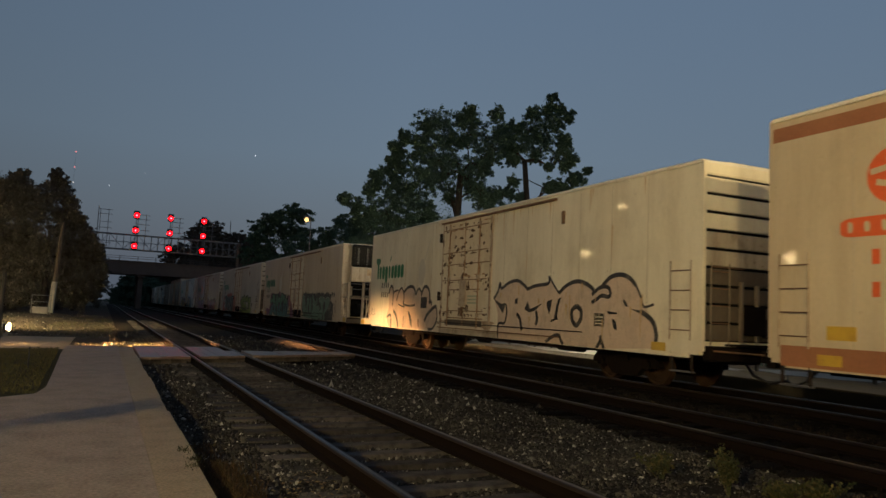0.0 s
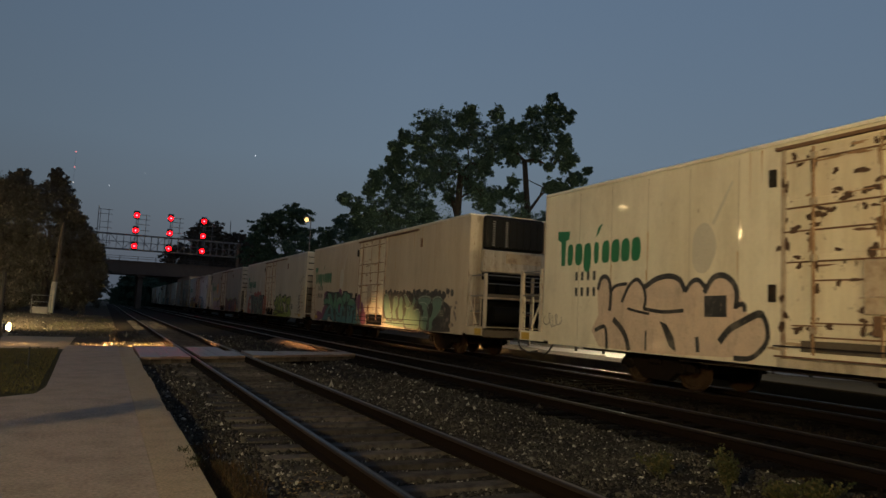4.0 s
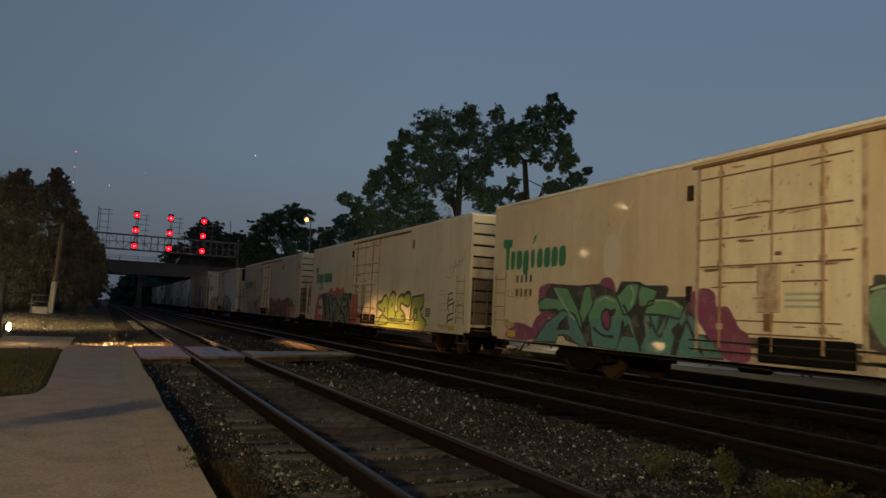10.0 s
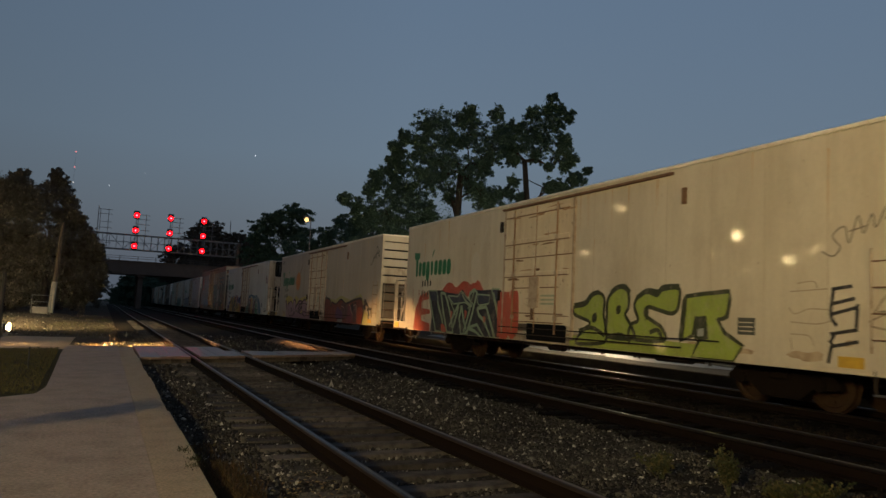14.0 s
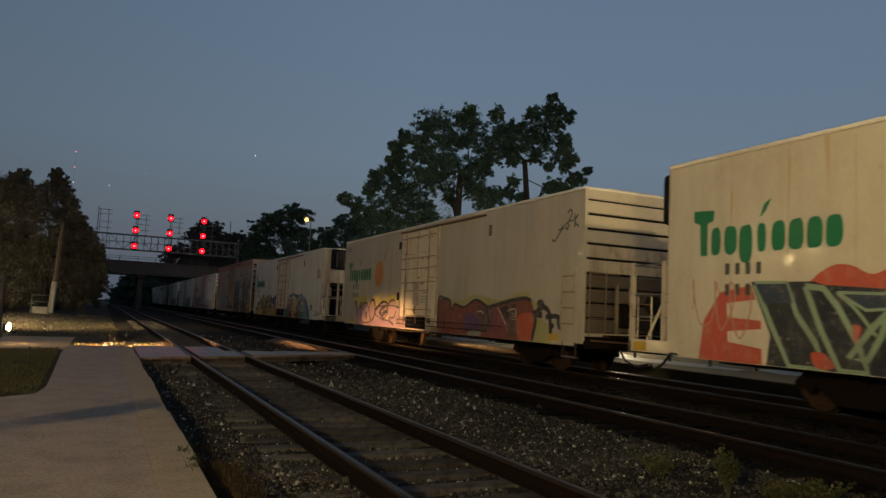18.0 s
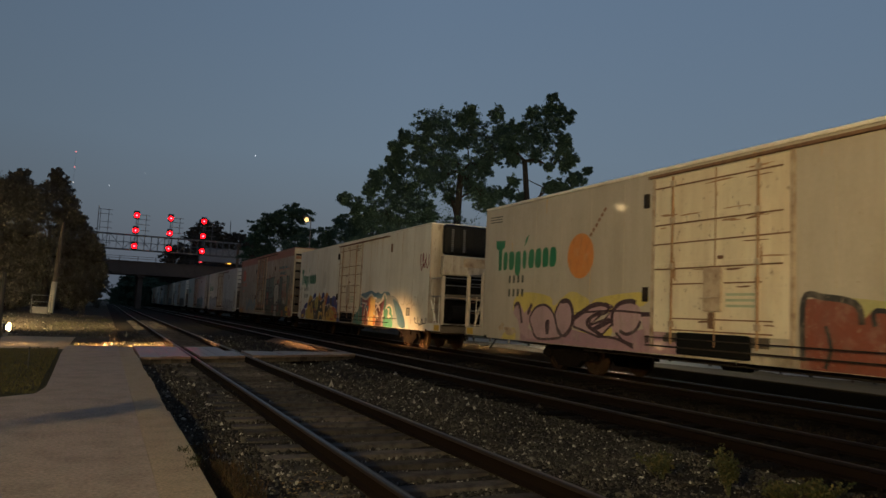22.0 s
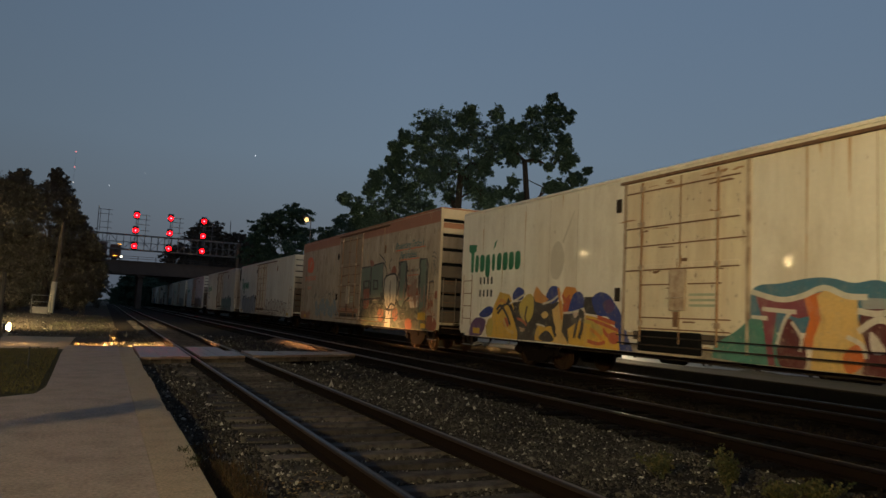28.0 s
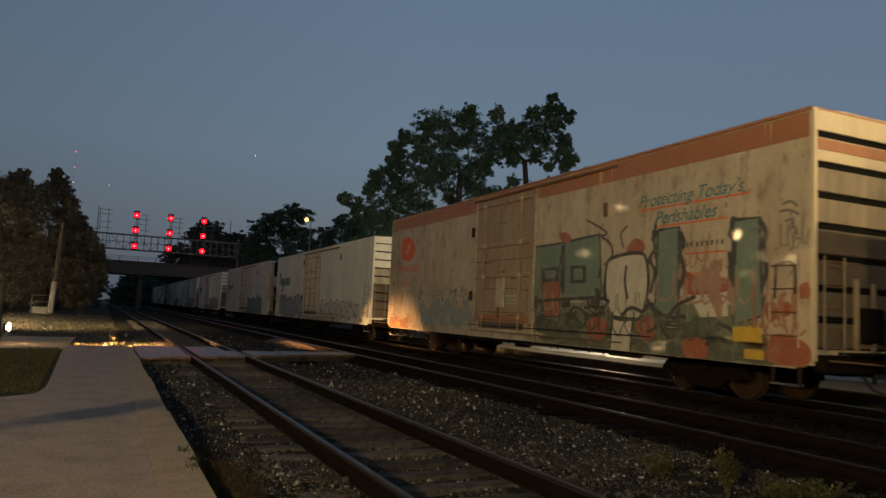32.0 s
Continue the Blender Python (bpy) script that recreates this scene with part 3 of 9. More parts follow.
def car_side_polygon(bm, pts, layer, far=False):
    """A flat patch on the wagon's near side, given by (along, up) pairs."""
    x = -HALF - 0.004 * layer
    if max(b for a, b in pts) < 0.765:
        return bm
    vs = [bm.verts.new((x, a, max(b, 0.755))) for a, b in pts]
    try:
        f = bm.faces.new(vs)
        f.normal_update()
        if f.normal.x > 0:
            f.normal_flip()
    except ValueError:
        pass
    return bm


def blob(cy, cz, ry, rz, seed, n=26, wob=0.16, power=2.6):
    r = random.Random(seed)
    ph = [r.uniform(0, 6.28) for _ in range(3)]
    pts = []
    for i in range(n):
        a = 2 * math.pi * i / n
        c, s = math.cos(a), math.sin(a)
        k = (abs(c) ** power + abs(s) ** power) ** (-1 / power)
        k *= 1 + wob * (0.5 * math.sin(2 * a + ph[0]) + 0.35 * math.sin(3 * a + ph[1]) + 0.25 * math.sin(5 * a + ph[2]))
        pts.append((cy + ry * c * k, cz + rz * s * k))
    return pts


def grown(pts, d):
    cy, cz = sum(p[0] for p in pts) / len(pts), sum(p[1] for p in pts) / len(pts)
    out = []
    for y, z in pts:
        ln = math.hypot(y - cy, z - cz) or 1
        out.append((y + (y - cy) / ln * d, z + (z - cz) / ln * d))
    return out


def stroke(y0, z0, y1, z1, w0, w1):
    dy, dz = y1 - y0, z1 - z0
    ln = math.hypot(dy, dz) or 1
    ny, nz = -dz / ln, dy / ln
    return [(y0 + ny * w0, z0 + nz * w0), (y0 - ny * w0, z0 - nz * w0), (y1 - ny * w1, z1 - nz * w1), (y1 + ny * w1, z1 + nz * w1)]


def ribbon(pts, w):
    """A thin closed line along an outline, as quads."""
    out, inn = grown(pts, w), pts
    n = len(pts)
    return [[inn[i], inn[(i + 1) % n], out[(i + 1) % n], out[i]] for i in range(n)]


def sprayed(car, polys, layer, rgb, name="graffiti", label=""):
    """Each patch is a part of its own."""
    mat = paint(rgb) if isinstance(rgb, tuple) else rgb
    for i, p in enumerate(polys):
        bm = bmesh.new()
        for q in (p if isinstance(p[0][0], tuple) else [p]):
            car_side_polygon(bm, q, layer + 0.02 * (i % 12))
        bmesh.ops.remove_doubles(bm, verts=bm.verts[:], dist=0.0005)
        part(name, bm, mat, car, label)


def curl(pts, w, n=5):
    """A smooth line through points as one strip."""
    path = []
    for k in range(len(pts) - 1):
        p0, p1, p2, p3 = pts[max(0, k - 1)], pts[k], pts[k + 1], pts[min(len(pts) - 1, k + 2)]
        for j in range(n):
            t = j / n
            path.append(tuple(0.5 * (2 * p1[d] + (p2[d] - p0[d]) * t + (2 * p0[d] - 5 * p1[d] + 4 * p2[d] - p3[d]) * t * t + (3 * p1[d] - p0[d] - 3 * p2[d] + p3[d]) * t ** 3) for d in (0, 1)))
    path.append(pts[-1])
    sides = []
    for k, (y, z) in enumerate(path):
        a, b = path[max(0, k - 1)], path[min(len(path) - 1, k + 1)]
        ln = math.hypot(b[0] - a[0], b[1] - a[1]) or 1
        ny, nz = -(b[1] - a[1]) / ln * w, (b[0] - a[0]) / ln * w
        sides.append(((y + ny, z + nz), (y - ny, z - nz)))
    return [[a[0], a[1], b[1], b[0]] for a, b in zip(sides, sides[1:])]


def piece(car, y0, y1, z0, z1, n, style, fill, line, cloud=None, seed=1, accents=(), label="", shine=None):
    """Sprayed abstract forms along the wagon: back cloud, then each form with its outline, marks and shine over the last."""
    r = random.Random(seed)
    H, W = z1 - z0, (y1 - y0) / n
    fills = fill if isinstance(fill, list) else [fill]
    if cloud:
        puffs = []
        for i in range(n + 2):
            puffs.append(blob(y0 + (y1 - y0) * (i + 0.1) / (n + 1), z0 + H * r.uniform(0.62, 0.86), W * r.uniform(0.45, 0.7), H * r.uniform(0.24, 0.36), seed + i, 22, 0.22))
        puffs.append(blob((y0 + y1) / 2, z0 + H * 0.45, (y1 - y0) * 0.5, H * 0.40, seed + 40, 40, 0.12, 4))
        sprayed(car, puffs, 1, cloud, "graffiti_cloud")
    for i in range(n):
        lay = 3 + 0.55 * i
        cy, cz = y0 + W * (i + 0.5), z0 + H * r.uniform(0.44, 0.5)
        marks, lights = [], []
        if style == "bubble":
            p = blob(cy, cz, W * 0.60, H * r.uniform(0.40, 0.5), seed * 7 + i, 32, 0.30)
            form, edge = [p], [ribbon(p, 0.075)]
            tilt = r.uniform(-0.14, 0.14) * W
            u = r.uniform(-0.2, 0.2)
            marks.append(curl([(cy + W * (u + 0.12), z0 + H * 0.97), (cy + W * (u + 0.06), z0 + H * 0.80), (cy + W * u + tilt, z0 + H * r.uniform(0.58, 0.70))], 0.05))
            if r.random() < 0.7:
                marks.append(curl([(cy - W * 0.55, cz - H * r.uniform(0.0, 0.2)), (cy - W * 0.34, cz - H * 0.12), (cy - W * r.uniform(0.1, 0.2), cz - H * r.uniform(0.2, 0.3))], 0.045))
            lights.append(curl([(cy - W * 0.36, cz + H * 0.14), (cy - W * 0.30, cz + H * 0.26), (cy - W * 0.16, cz + H * 0.33)], 0.022))
        else:
            w = W * r.uniform(0.11, 0.17)
            runs = []
            for k in range(3):
                flip = r.choice((-1, 1))
                base = r.uniform(0.05, 0.35) if k < 2 else r.uniform(0.5, 0.75)
                runs.append([(cy - flip * W * r.uniform(0.35, 0.6), z0 + H * base), (cy - flip * W * r.uniform(0.0, 0.25), z0 + H * r.uniform(0.1, 0.95)), (cy + flip * W * r.uniform(0.05, 0.3), z0 + H * r.uniform(0.1, 0.95)), (cy + flip * W * r.uniform(0.3, 0.6), z0 + H * r.uniform(0.3, 0.95))])
            lean = r.uniform(-0.18, 0.18) * W
            form = [curl(q, w) for q in runs]
            edge = [curl(q, w + 0.055) for q in runs]
            marks.append(curl([(cy - W * 0.1, z0 + H * 0.16), (cy, z0 + H * 0.3), (cy + W * 0.12, z0 + H * 0.32)], 0.028))
            lights.append(curl([(cy - W * 0.33, z0 + H * 0.35), (cy - W * 0.29, z0 + H * 0.6), (cy - W * 0.25 + lean, z0 + H * 0.85)], 0.02))
        sprayed(car, edge, lay, line, "graffiti_outline")
        sprayed(car, form, lay + 0.2, fills[i % len(fills)], "graffiti", label)
        sprayed(car, marks, lay + 0.36, line, "graffiti_mark")
        if shine:
            sprayed(car, lights, lay + 0.42, shine, "graffiti_shine")
        for k, rgb in enumerate(accents if style != "bubble" else ()):
            sprayed(car, [blob(cy + W * r.uniform(-0.3, 0.3), z0 + H * r.uniform(0.15, 0.8), W * r.uniform(0.08, 0.18), H * r.uniform(0.06, 0.12), seed + 90 + i + k, 14, 0.4)], lay + 0.3 + 0.03 * k, rgb, "graffiti_patch")


def scrawl(car, y0, y1, z0, z1, seed, rgb=(0.03, 0.03, 0.03), n=9, w=0.018):
    """A thin sprayed scribble of looping lines."""
    r = random.Random(seed)
    marks = []
    k = max(2, n // 3)
    for m in range(k):
        a, b = y1 - (y1 - y0) * m / k, y1 - (y1 - y0) * (m + 1.15) / k
        ph, loops = r.uniform(0, 6.28), r.uniform(1.4, 2.6)
        pts = []
        for i in range(11):
            u = i / 10
            sw = 2 * math.pi * loops * u + ph
            pts.append((a + (b - a) * u + 0.16 * (b - a) * math.cos(sw) + r.uniform(-0.04, 0.04), z0 + (z1 - z0) * (0.5 + 0.42 * math.sin(sw) * r.uniform(0.5, 1.1))))
        marks.append(curl(pts, w * r.uniform(0.6, 1.0), 4))
    sprayed(car, marks, 4, rgb, "scribble")


def wordmark(car, yl, zb, width, height, mat):
    """The maker's mark as plain rounded blocks, the first one tall with a cap, and a leaf on top."""
    n = 9
    step = width / n
    p = [[(yl + step * 0.12, zb + height * 1.06), (yl - step * 1.38, zb + height * 1.02), (yl - step * 1.30, zb + height * 0.78), (yl - step * 0.92, zb + height * 0.74), (yl - step * 0.88, zb), (yl - step * 0.42, zb), (yl - step * 0.34, zb + height * 0.72), (yl + step * 0.10, zb + height * 0.80)]]
    for i in range(1, n):
        drop = 0.22 * height * (i == 3)
        wide = (0.34, 0.44, 0.42, 0.26, 0.40, 0.43, 0.42, 0.43)[i - 1]
        p.append(blob(yl - step * (i + 0.5), zb + height * 0.31 - drop / 2, step * wide, height * 0.31 + drop / 2, 4 + i, 20, 0.05, 3.4))
    p.append([(yl - step * 4.4, zb + height * 0.74), (yl - step * 4.75, zb + height * 0.86), (yl - step * 5.1, zb + height * 1.12), (yl - step * 4.65, zb + height * 1.02)])
    sprayed(car, p, 2, mat, "maker_mark", "green plain-shape maker's mark")


def bars(car, yl, z, width, height, n, mat=None, name="stencil_bar"):
    p, step = [], width / n
    for i in range(n):
        p.append(stroke(yl - step * (i + 0.45), z, yl - step * (i + 0.45), z + height, step * 0.22, step * 0.22))
        p.append(stroke(yl - step * (i + 0.25), z + height * 0.5, yl - step * (i + 0.68), z + height * 0.5, height * 0.09, height * 0.09))
    sprayed(car, p, 2, mat or M["dark_mark"], name)


def ladder(car, x, ya, yb, z0, z1, n, mat, along_x=False):
    """Side rails with rungs standing proud of the wall."""
    lad = empty("ladder")
    lad.parent = car
    for yy in (ya, yb):
        a, b = ((yy, x, z0), (yy, x, z1)) if along_x else ((x, yy, z0), (x, yy, z1))
        part("ladder_rail", tb(a, b, 0.016, seg=6), mat, lad)
    for i in range(n):
        z = z0 + (z1 - z0) * (i + 0.5) / n
        a, b = ((ya, x, z), (yb, x, z)) if along_x else ((x, ya, z), (x, yb, z))
        part("rung", tb(a, b, 0.012, seg=6), M["rusty"], lad)
    return lad


def plain_end(car, L, side, zt, mat, band=None):
    """A wagon end of horizontal pressed ribs with end ladder and brake gear. side -1: the leading end."""
    y0 = 0.0 if side < 0 else L
    o = side
    pitch, gap = (0.54, 0.12) if band else (0.38, 0.062)
    # heights under which ribs darken, for grime and for the next wagon's painted shadow
    dark_below, worn = (3.1, 3.95) if band else (2.45, 3.2)
    zz = 1.13
    tops = []
    while zz < zt - 0.2:
        tops.append((zz, min(zz + pitch - gap, zt - 0.04)))
        zz += pitch
    for k, (za, zb) in enumerate(tops):
        a, b = sorted((y0, y0 + o * 0.06))
        part("end_rib", bx(-1.52, 1.52, a, b, za, zb, bevel=0.02), M["grime_shade"] if za < dark_below else M["soot_shade" if band else "worn_panel"] if za < worn else mat, car)
        if band and k == len(tops) - 2:
            a, b = sorted((y0, y0 + o * 0.07))
            part("end_stripe", bx(-1.5, 1.5, a, b, zb - 0.22, zb - 0.02, bevel=0.008), band, car)
    a, b = sorted((y0, y0 + o * 0.052))
    part("end_fascia", bx(-1.5, 1.5, a, b, zt - 0.30, zt - 0.04, bevel=0.01), mat, car)
    if band:
        ya, yb = sorted((y0 + o * 0.052, y0 + o * 0.056))
        for k in range(9):
            part("stencil_bar", bx(-1.42 + 0.12 * k, -1.33 + 0.12 * k, ya, yb, zt - 0.27, zt - 0.22), M["dark_mark"], car)
            part("stencil_bar", bx(-0.1 + 0.13 * k, 0.0 + 0.13 * k, ya, yb, zt - 0.14, zt - 0.08), M["dark_mark"], car)
    a, b = sorted((y0, y0 + o * 0.012))
    # black sheet behind the ribs, shade of their gaps put into its colour
    part("end_wall", bx(-1.5, 1.5, a, b, 1.1, zt - 0.1), M["flat_black"], car)
    for s in (-1, 1):
        a, b = sorted((y0, y0 + o * 0.07))
        part("corner_post", bx(min(s * 1.6, s * 1.51), max(s * 1.6, s * 1.51), a, b, 0.9, zt - 0.02), mat, car)
    yy = y0 + o * 0.16
    ladder(car, yy, -1.45, -0.95, 0.95, 2.7, 5, M["soot_shade"], True)
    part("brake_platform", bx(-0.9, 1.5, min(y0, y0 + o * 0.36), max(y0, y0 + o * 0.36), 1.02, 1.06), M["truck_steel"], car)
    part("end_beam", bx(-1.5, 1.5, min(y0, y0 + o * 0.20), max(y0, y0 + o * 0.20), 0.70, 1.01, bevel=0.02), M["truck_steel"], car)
    for xx, za, zb in ((-0.55, 1.1, 2.35), (-0.1, 1.1, 2.3), (1.15, 1.1, 2.45)):
        part("end_stake", bx(xx - 0.035, xx + 0.035, *sorted((y0 + o * 0.06, y0 + o * 0.12)), za, zb), M["soot_shade"], car)
    part("brake_rod", tb((0.6, y0 + o * 0.17, 1.06), (0.6, y0 + o * 0.17, 1.7), 0.022, seg=6), M["dark_steel"], car)
    part("uncoupling_lever", tb((-1.5, y0 + o * 0.3, 0.92), (0.0, y0 + o * 0.42, 0.86), 0.018, seg=6), M["rusty"], car)
    part("brake_chain_box", bx(-0.5, 0.05, *sorted((y0 + o * 0.06, y0 + o * 0.2)), 1.25, 1.85, bevel=0.03), M["truck_steel"], car)
    part("end_handhold", tb((-1.4, y0 + o * 0.12, 2.62), (-0.5, y0 + o * 0.12, 2.62), 0.014, seg=6), M["rusty"], car)
    part("hand_brake", lathe(bmesh.new(), [(y0 + o * 0.10, 0.26), (y0 + o * 0.16, 0.26), (y0 + o * 0.18, 0.2)], 18, "y"), M["dark_steel"], car).location = (0.6, 0, 1.9)
    part("brake_box", bx(0.1, 0.9, min(y0, y0 + o * 0.14), max(y0, y0 + o * 0.14), 1.2, 1.6), M["dark_steel"], car)


def cooler_end(car, L, side, zt, mat, unit=True, depth=1.3, jut=0.0):
    """A platform end: cooling unit set in the wall, walkway, corner posts and handrails."""
    y0 = 0.0 if side < 0 else L
    o = side

    def span(a, b):
        p, q = y0 + o * a, y0 + o * b
        return min(p, q), max(p, q)
    part("end_wall", bx(-1.6, 1.6, *span(0, 0.05), 1.05, zt - 0.03, bevel=0.02), M["worn_panel"], car)
    if unit:
        u = part("cooling_unit", bx(-1.16, 1.16, *span(0.05, 0.32 + jut), zt - 1.18, zt - 0.02, bevel=0.10), M["black"], car, "black louvred cooling unit high on the wagon end")
        part("unit_column", bx(1.24, 1.58, *span(0.05, 0.3), 1.05, zt - 0.04, bevel=0.02), mat, car)
        for k in range(9):
            part("unit_column_bolt", bx(1.36, 1.44, *span(0.3, 0.306), zt - 0.5 - 0.34 * k, zt - 0.44 - 0.34 * k), M["worn_panel"], car)
        for k in range(8):
            part("louvre", bx(-1.06 + 0.275 * k, -0.90 + 0.275 * k, *span(0.32 + jut, 0.335 + jut), zt - 1.1, zt - 0.15, bevel=0.004), M["black"], u)
        # pale pieces in two columns, standing in for lamp glints on the grille
        for xx in (-0.85, -0.36):
            for k in range(11):
                part("glint_slat", bx(xx - 0.05, xx + 0.05, *span(0.336 + jut, 0.352 + jut), zt - 1.05 + 0.08 * k, zt - 1.02 + 0.08 * k), M["galv"], u)
        part("unit_panel", bx(-1.18, 1.2, *span(0.05, 0.34), zt - 1.95, zt - 1.2, bevel=0.05), M["worn_panel"], car)
        part("smear", bx(-0.35, 1.05, *span(0.34, 0.344), zt - 1.62, zt - 1.28), M["smear"], car, "brown smears on the panel")
        # sill, sheets, guard and tank are blackened to hold the bay's shade in colour
        part("unit_sill", bx(-1.1, 1.25, *span(0.05, 0.55), zt - 2.2, zt - 1.97, bevel=0.02), M["flat_black"], car)
        part("unit_shade_panel", bx(-1.0, 1.15, *span(0.05, 0.12), zt - 2.75, zt - 2.2), M["flat_black"], car)
        part("engine_guard", bx(-0.6, 1.0, *span(0.1, 0.4), zt - 2.65, zt - 2.3, bevel=0.03), M["flat_black"], car)
        part("bay_shade_panel", bx(-1.05, 1.25, *span(0.05, 0.09), 1.06, zt - 2.85), M["flat_black"], car)
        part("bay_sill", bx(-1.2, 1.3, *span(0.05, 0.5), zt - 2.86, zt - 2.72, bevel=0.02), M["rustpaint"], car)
        part("fuel_tank", tb((-0.9, y0 + o * 0.5, 1.45), (0.9, y0 + o * 0.5, 1.45), 0.28, seg=16), M["flat_black"], car)
    part("walkway", bx(-1.58, 1.58, *span(0.05, depth), 0.96, 1.02), M["truck_steel"], car)
    part("end_sill", bx(-1.6, 1.6, *span(depth - 0.1, depth), 0.74, 1.02, bevel=0.015), M["grime_shade"], car)
    for s in (-1, 1):
        part("side_sill", bx(min(s * 1.6, s * 1.55), max(s * 1.6, s * 1.55), *span(0.0, depth - 0.1), 0.78, 1.05), mat, car)
        for a in (0.18, depth - 0.08):
            part("corner_post", bx(s * 1.55 - 0.05, s * 1.55 + 0.05, *span(a - 0.05, a + 0.05), 1.02, 2.78, bevel=0.01), M["worn_panel"], car)
        for z in (1.55, 2.05, 2.72):
            part("handrail", tb((s * 1.55, y0 + o * 0.1, z), (s * 1.55, y0 + o * (depth - 0.08), z), 0.018, seg=6), M["galv"], car)
        part("brace", tb((s * 1.55, y0 + o * 0.2, 1.9), (s * 1.55, y0 + o * (depth * 0.55), 1.05), 0.03, seg=6), mat, car)
    part("deck_rail", bx(-1.5, 1.5, *span(depth - 0.12, depth - 0.06), 2.02, 2.12), M["grime_shade"], car)
    for z in (2.45, 2.72):
        part("handrail", tb((-1.55, y0 + o * (depth - 0.08), z), (1.55, y0 + o * (depth - 0.08), z), 0.016, seg=6), M["galv"], car)
    for xx in (0.2, 0.9):
        part("gate_post", bx(xx - 0.04, xx + 0.04, *span(depth - 0.13, depth - 0.05), 1.02, 2.72), M["worn_panel"], car)
    ladder(car, -1.58, y0 + o * 0.55, y0 + o * 1.0, 0.95, 2.0, 3, mat)
    part("step_placard", bx(-1.612, -1.6, *span(depth - 0.62, depth - 0.2), 0.80, 1.0), M["yellow"], car)


def coupler(car, y, o):
    part("coupler", box(bx(-0.09, 0.09, min(y, y + o * 0.75), max(y, y + o * 0.75), 0.70, 0.95, bevel=0.03), -0.2, 0.16, min(y + o * 0.6, y + o * 0.95), max(y + o * 0.6, y + o * 0.95), 0.66, 0.98), M["truck_steel"], car, "rusty knuckle coupler")
    bm = bmesh.new()
    pts = [(-0.35, y, 0.72), (-0.37, y + o * 0.25, 0.45), (-0.3, y + o * 0.6, 0.32), (-0.15, y + o * 0.9, 0.4)]
    for a, b in zip(pts, pts[1:]):
        tube(bm, a, b, 0.03, seg=6)
    part("air_hose", bm, M["tyre"], car)


def wagon(y_front, L=20.3, zt=4.83, mat="cream", front="plain", rear="plain", label="", unit_front=True, unit_rear=True, jut=0.0, band="", detail=True, marks=True, under_box=0.0):
    """A long insulated wagon; its local y runs from the leading end back, its near side faces -x."""
    car = tagged(empty("refrigerator_wagon"), label, "railway wagon", "wagons of the train")
    pm = M[mat]
    # body
    bm = bmesh.new()
    prof = [(-HALF, 0.82), (-HALF, zt - 0.10), (-HALF + 0.05, zt - 0.02), (-0.8, zt + 0.04), (0.8, zt + 0.04), (HALF - 0.05, zt - 0.02), (HALF, zt - 0.10), (HALF, 0.82)]
    r0, r1 = [[bm.verts.new((a, y, b)) for a, b in prof] for y in (0.0, L)]
    for i in range(len(prof)):
        j = (i + 1) % len(prof)
        bm.faces.new((r0[i], r1[i], r1[j], r0[j]))
    bm.faces.new(r0)
    bm.faces.new(r1[::-1])
    bmesh.ops.recalc_face_normals(bm, faces=bm.faces)
    part("body", bm, pm, car)
    part("roof", bx(-HALF - 0.012, HALF + 0.012, -0.03, L + 0.03, zt - 0.06, zt + 0.012, bevel=0.015), M["orange_band"] if band == "top" else M["white"], car, "pale roof edge")
    if band:
        part("top_band", bx(-HALF - 0.006, HALF + 0.006, 0.02, L - 0.02, *((zt - 0.53, zt - 0.09) if band == "top" else (zt - 0.45, zt - 0.19))), M["orange_band"], car, "orange-brown band along the top")
    # sills and underframe
    part("side_sill", bx(-HALF, -HALF + 0.06, 0.3, L - 0.3, 0.745, 0.818), pm, car)
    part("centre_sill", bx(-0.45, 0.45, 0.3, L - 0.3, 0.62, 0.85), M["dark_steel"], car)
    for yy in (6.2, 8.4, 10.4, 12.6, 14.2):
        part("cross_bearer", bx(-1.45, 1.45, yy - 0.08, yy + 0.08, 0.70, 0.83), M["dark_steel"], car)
    if under_box:
        part("door_sill_box", bx(-HALF - 0.07, -HALF + 0.1, under_box - 1.9, under_box, 0.80, 1.26, bevel=0.03), M["flat_black"], car, "black box under the door")
    if detail:
        part("air_tank", tb((0.6, 7.0, 0.62), (0.6, 8.2, 0.62), 0.16, seg=14), M["dark_steel"], car)
        part("brake_cylinder", tb((-0.55, 10.8, 0.62), (-0.55, 11.5, 0.62), 0.12, seg=12), M["dark_steel"], car)
        part("brake_pipe", tb((-1.35, 4.6, 0.66), (-1.35, 15.4, 0.66), 0.022, seg=6), M["dark_steel"], car)
        for yy in (5.2, 6.6, 8.0, 9.4, 13.0, 14.6):
            part("pipe_hanger", bx(-1.365, -1.335, yy - 0.015, yy + 0.015, 0.60, 0.76), M["dark_steel"], car)
        for yy in (1.6, 2.9, 4.2, 5.5, 6.8, 8.1, 13.6, 14.9, 16.2, 17.5, 18.8):
            if yy < L - 0.4:
                part("seam", bx(-HALF - 0.004, -HALF + 0.01, yy - 0.009, yy + 0.009, 0.92, zt - 0.16), M["seam"], car)
    # plug door
    sh = -0.9 if front == "cooler" else 0.0
    d0, d1 = 8.98 + sh, 12.5 + sh
    door = part("plug_door", bx(-HALF - 0.035, -HALF + 0.02, d0, d1, 1.24, zt - 0.24, bevel=0.01), M["brown_door"] if band == "top" else M["door"], car, "plug door with rusty lock rods and ribs")
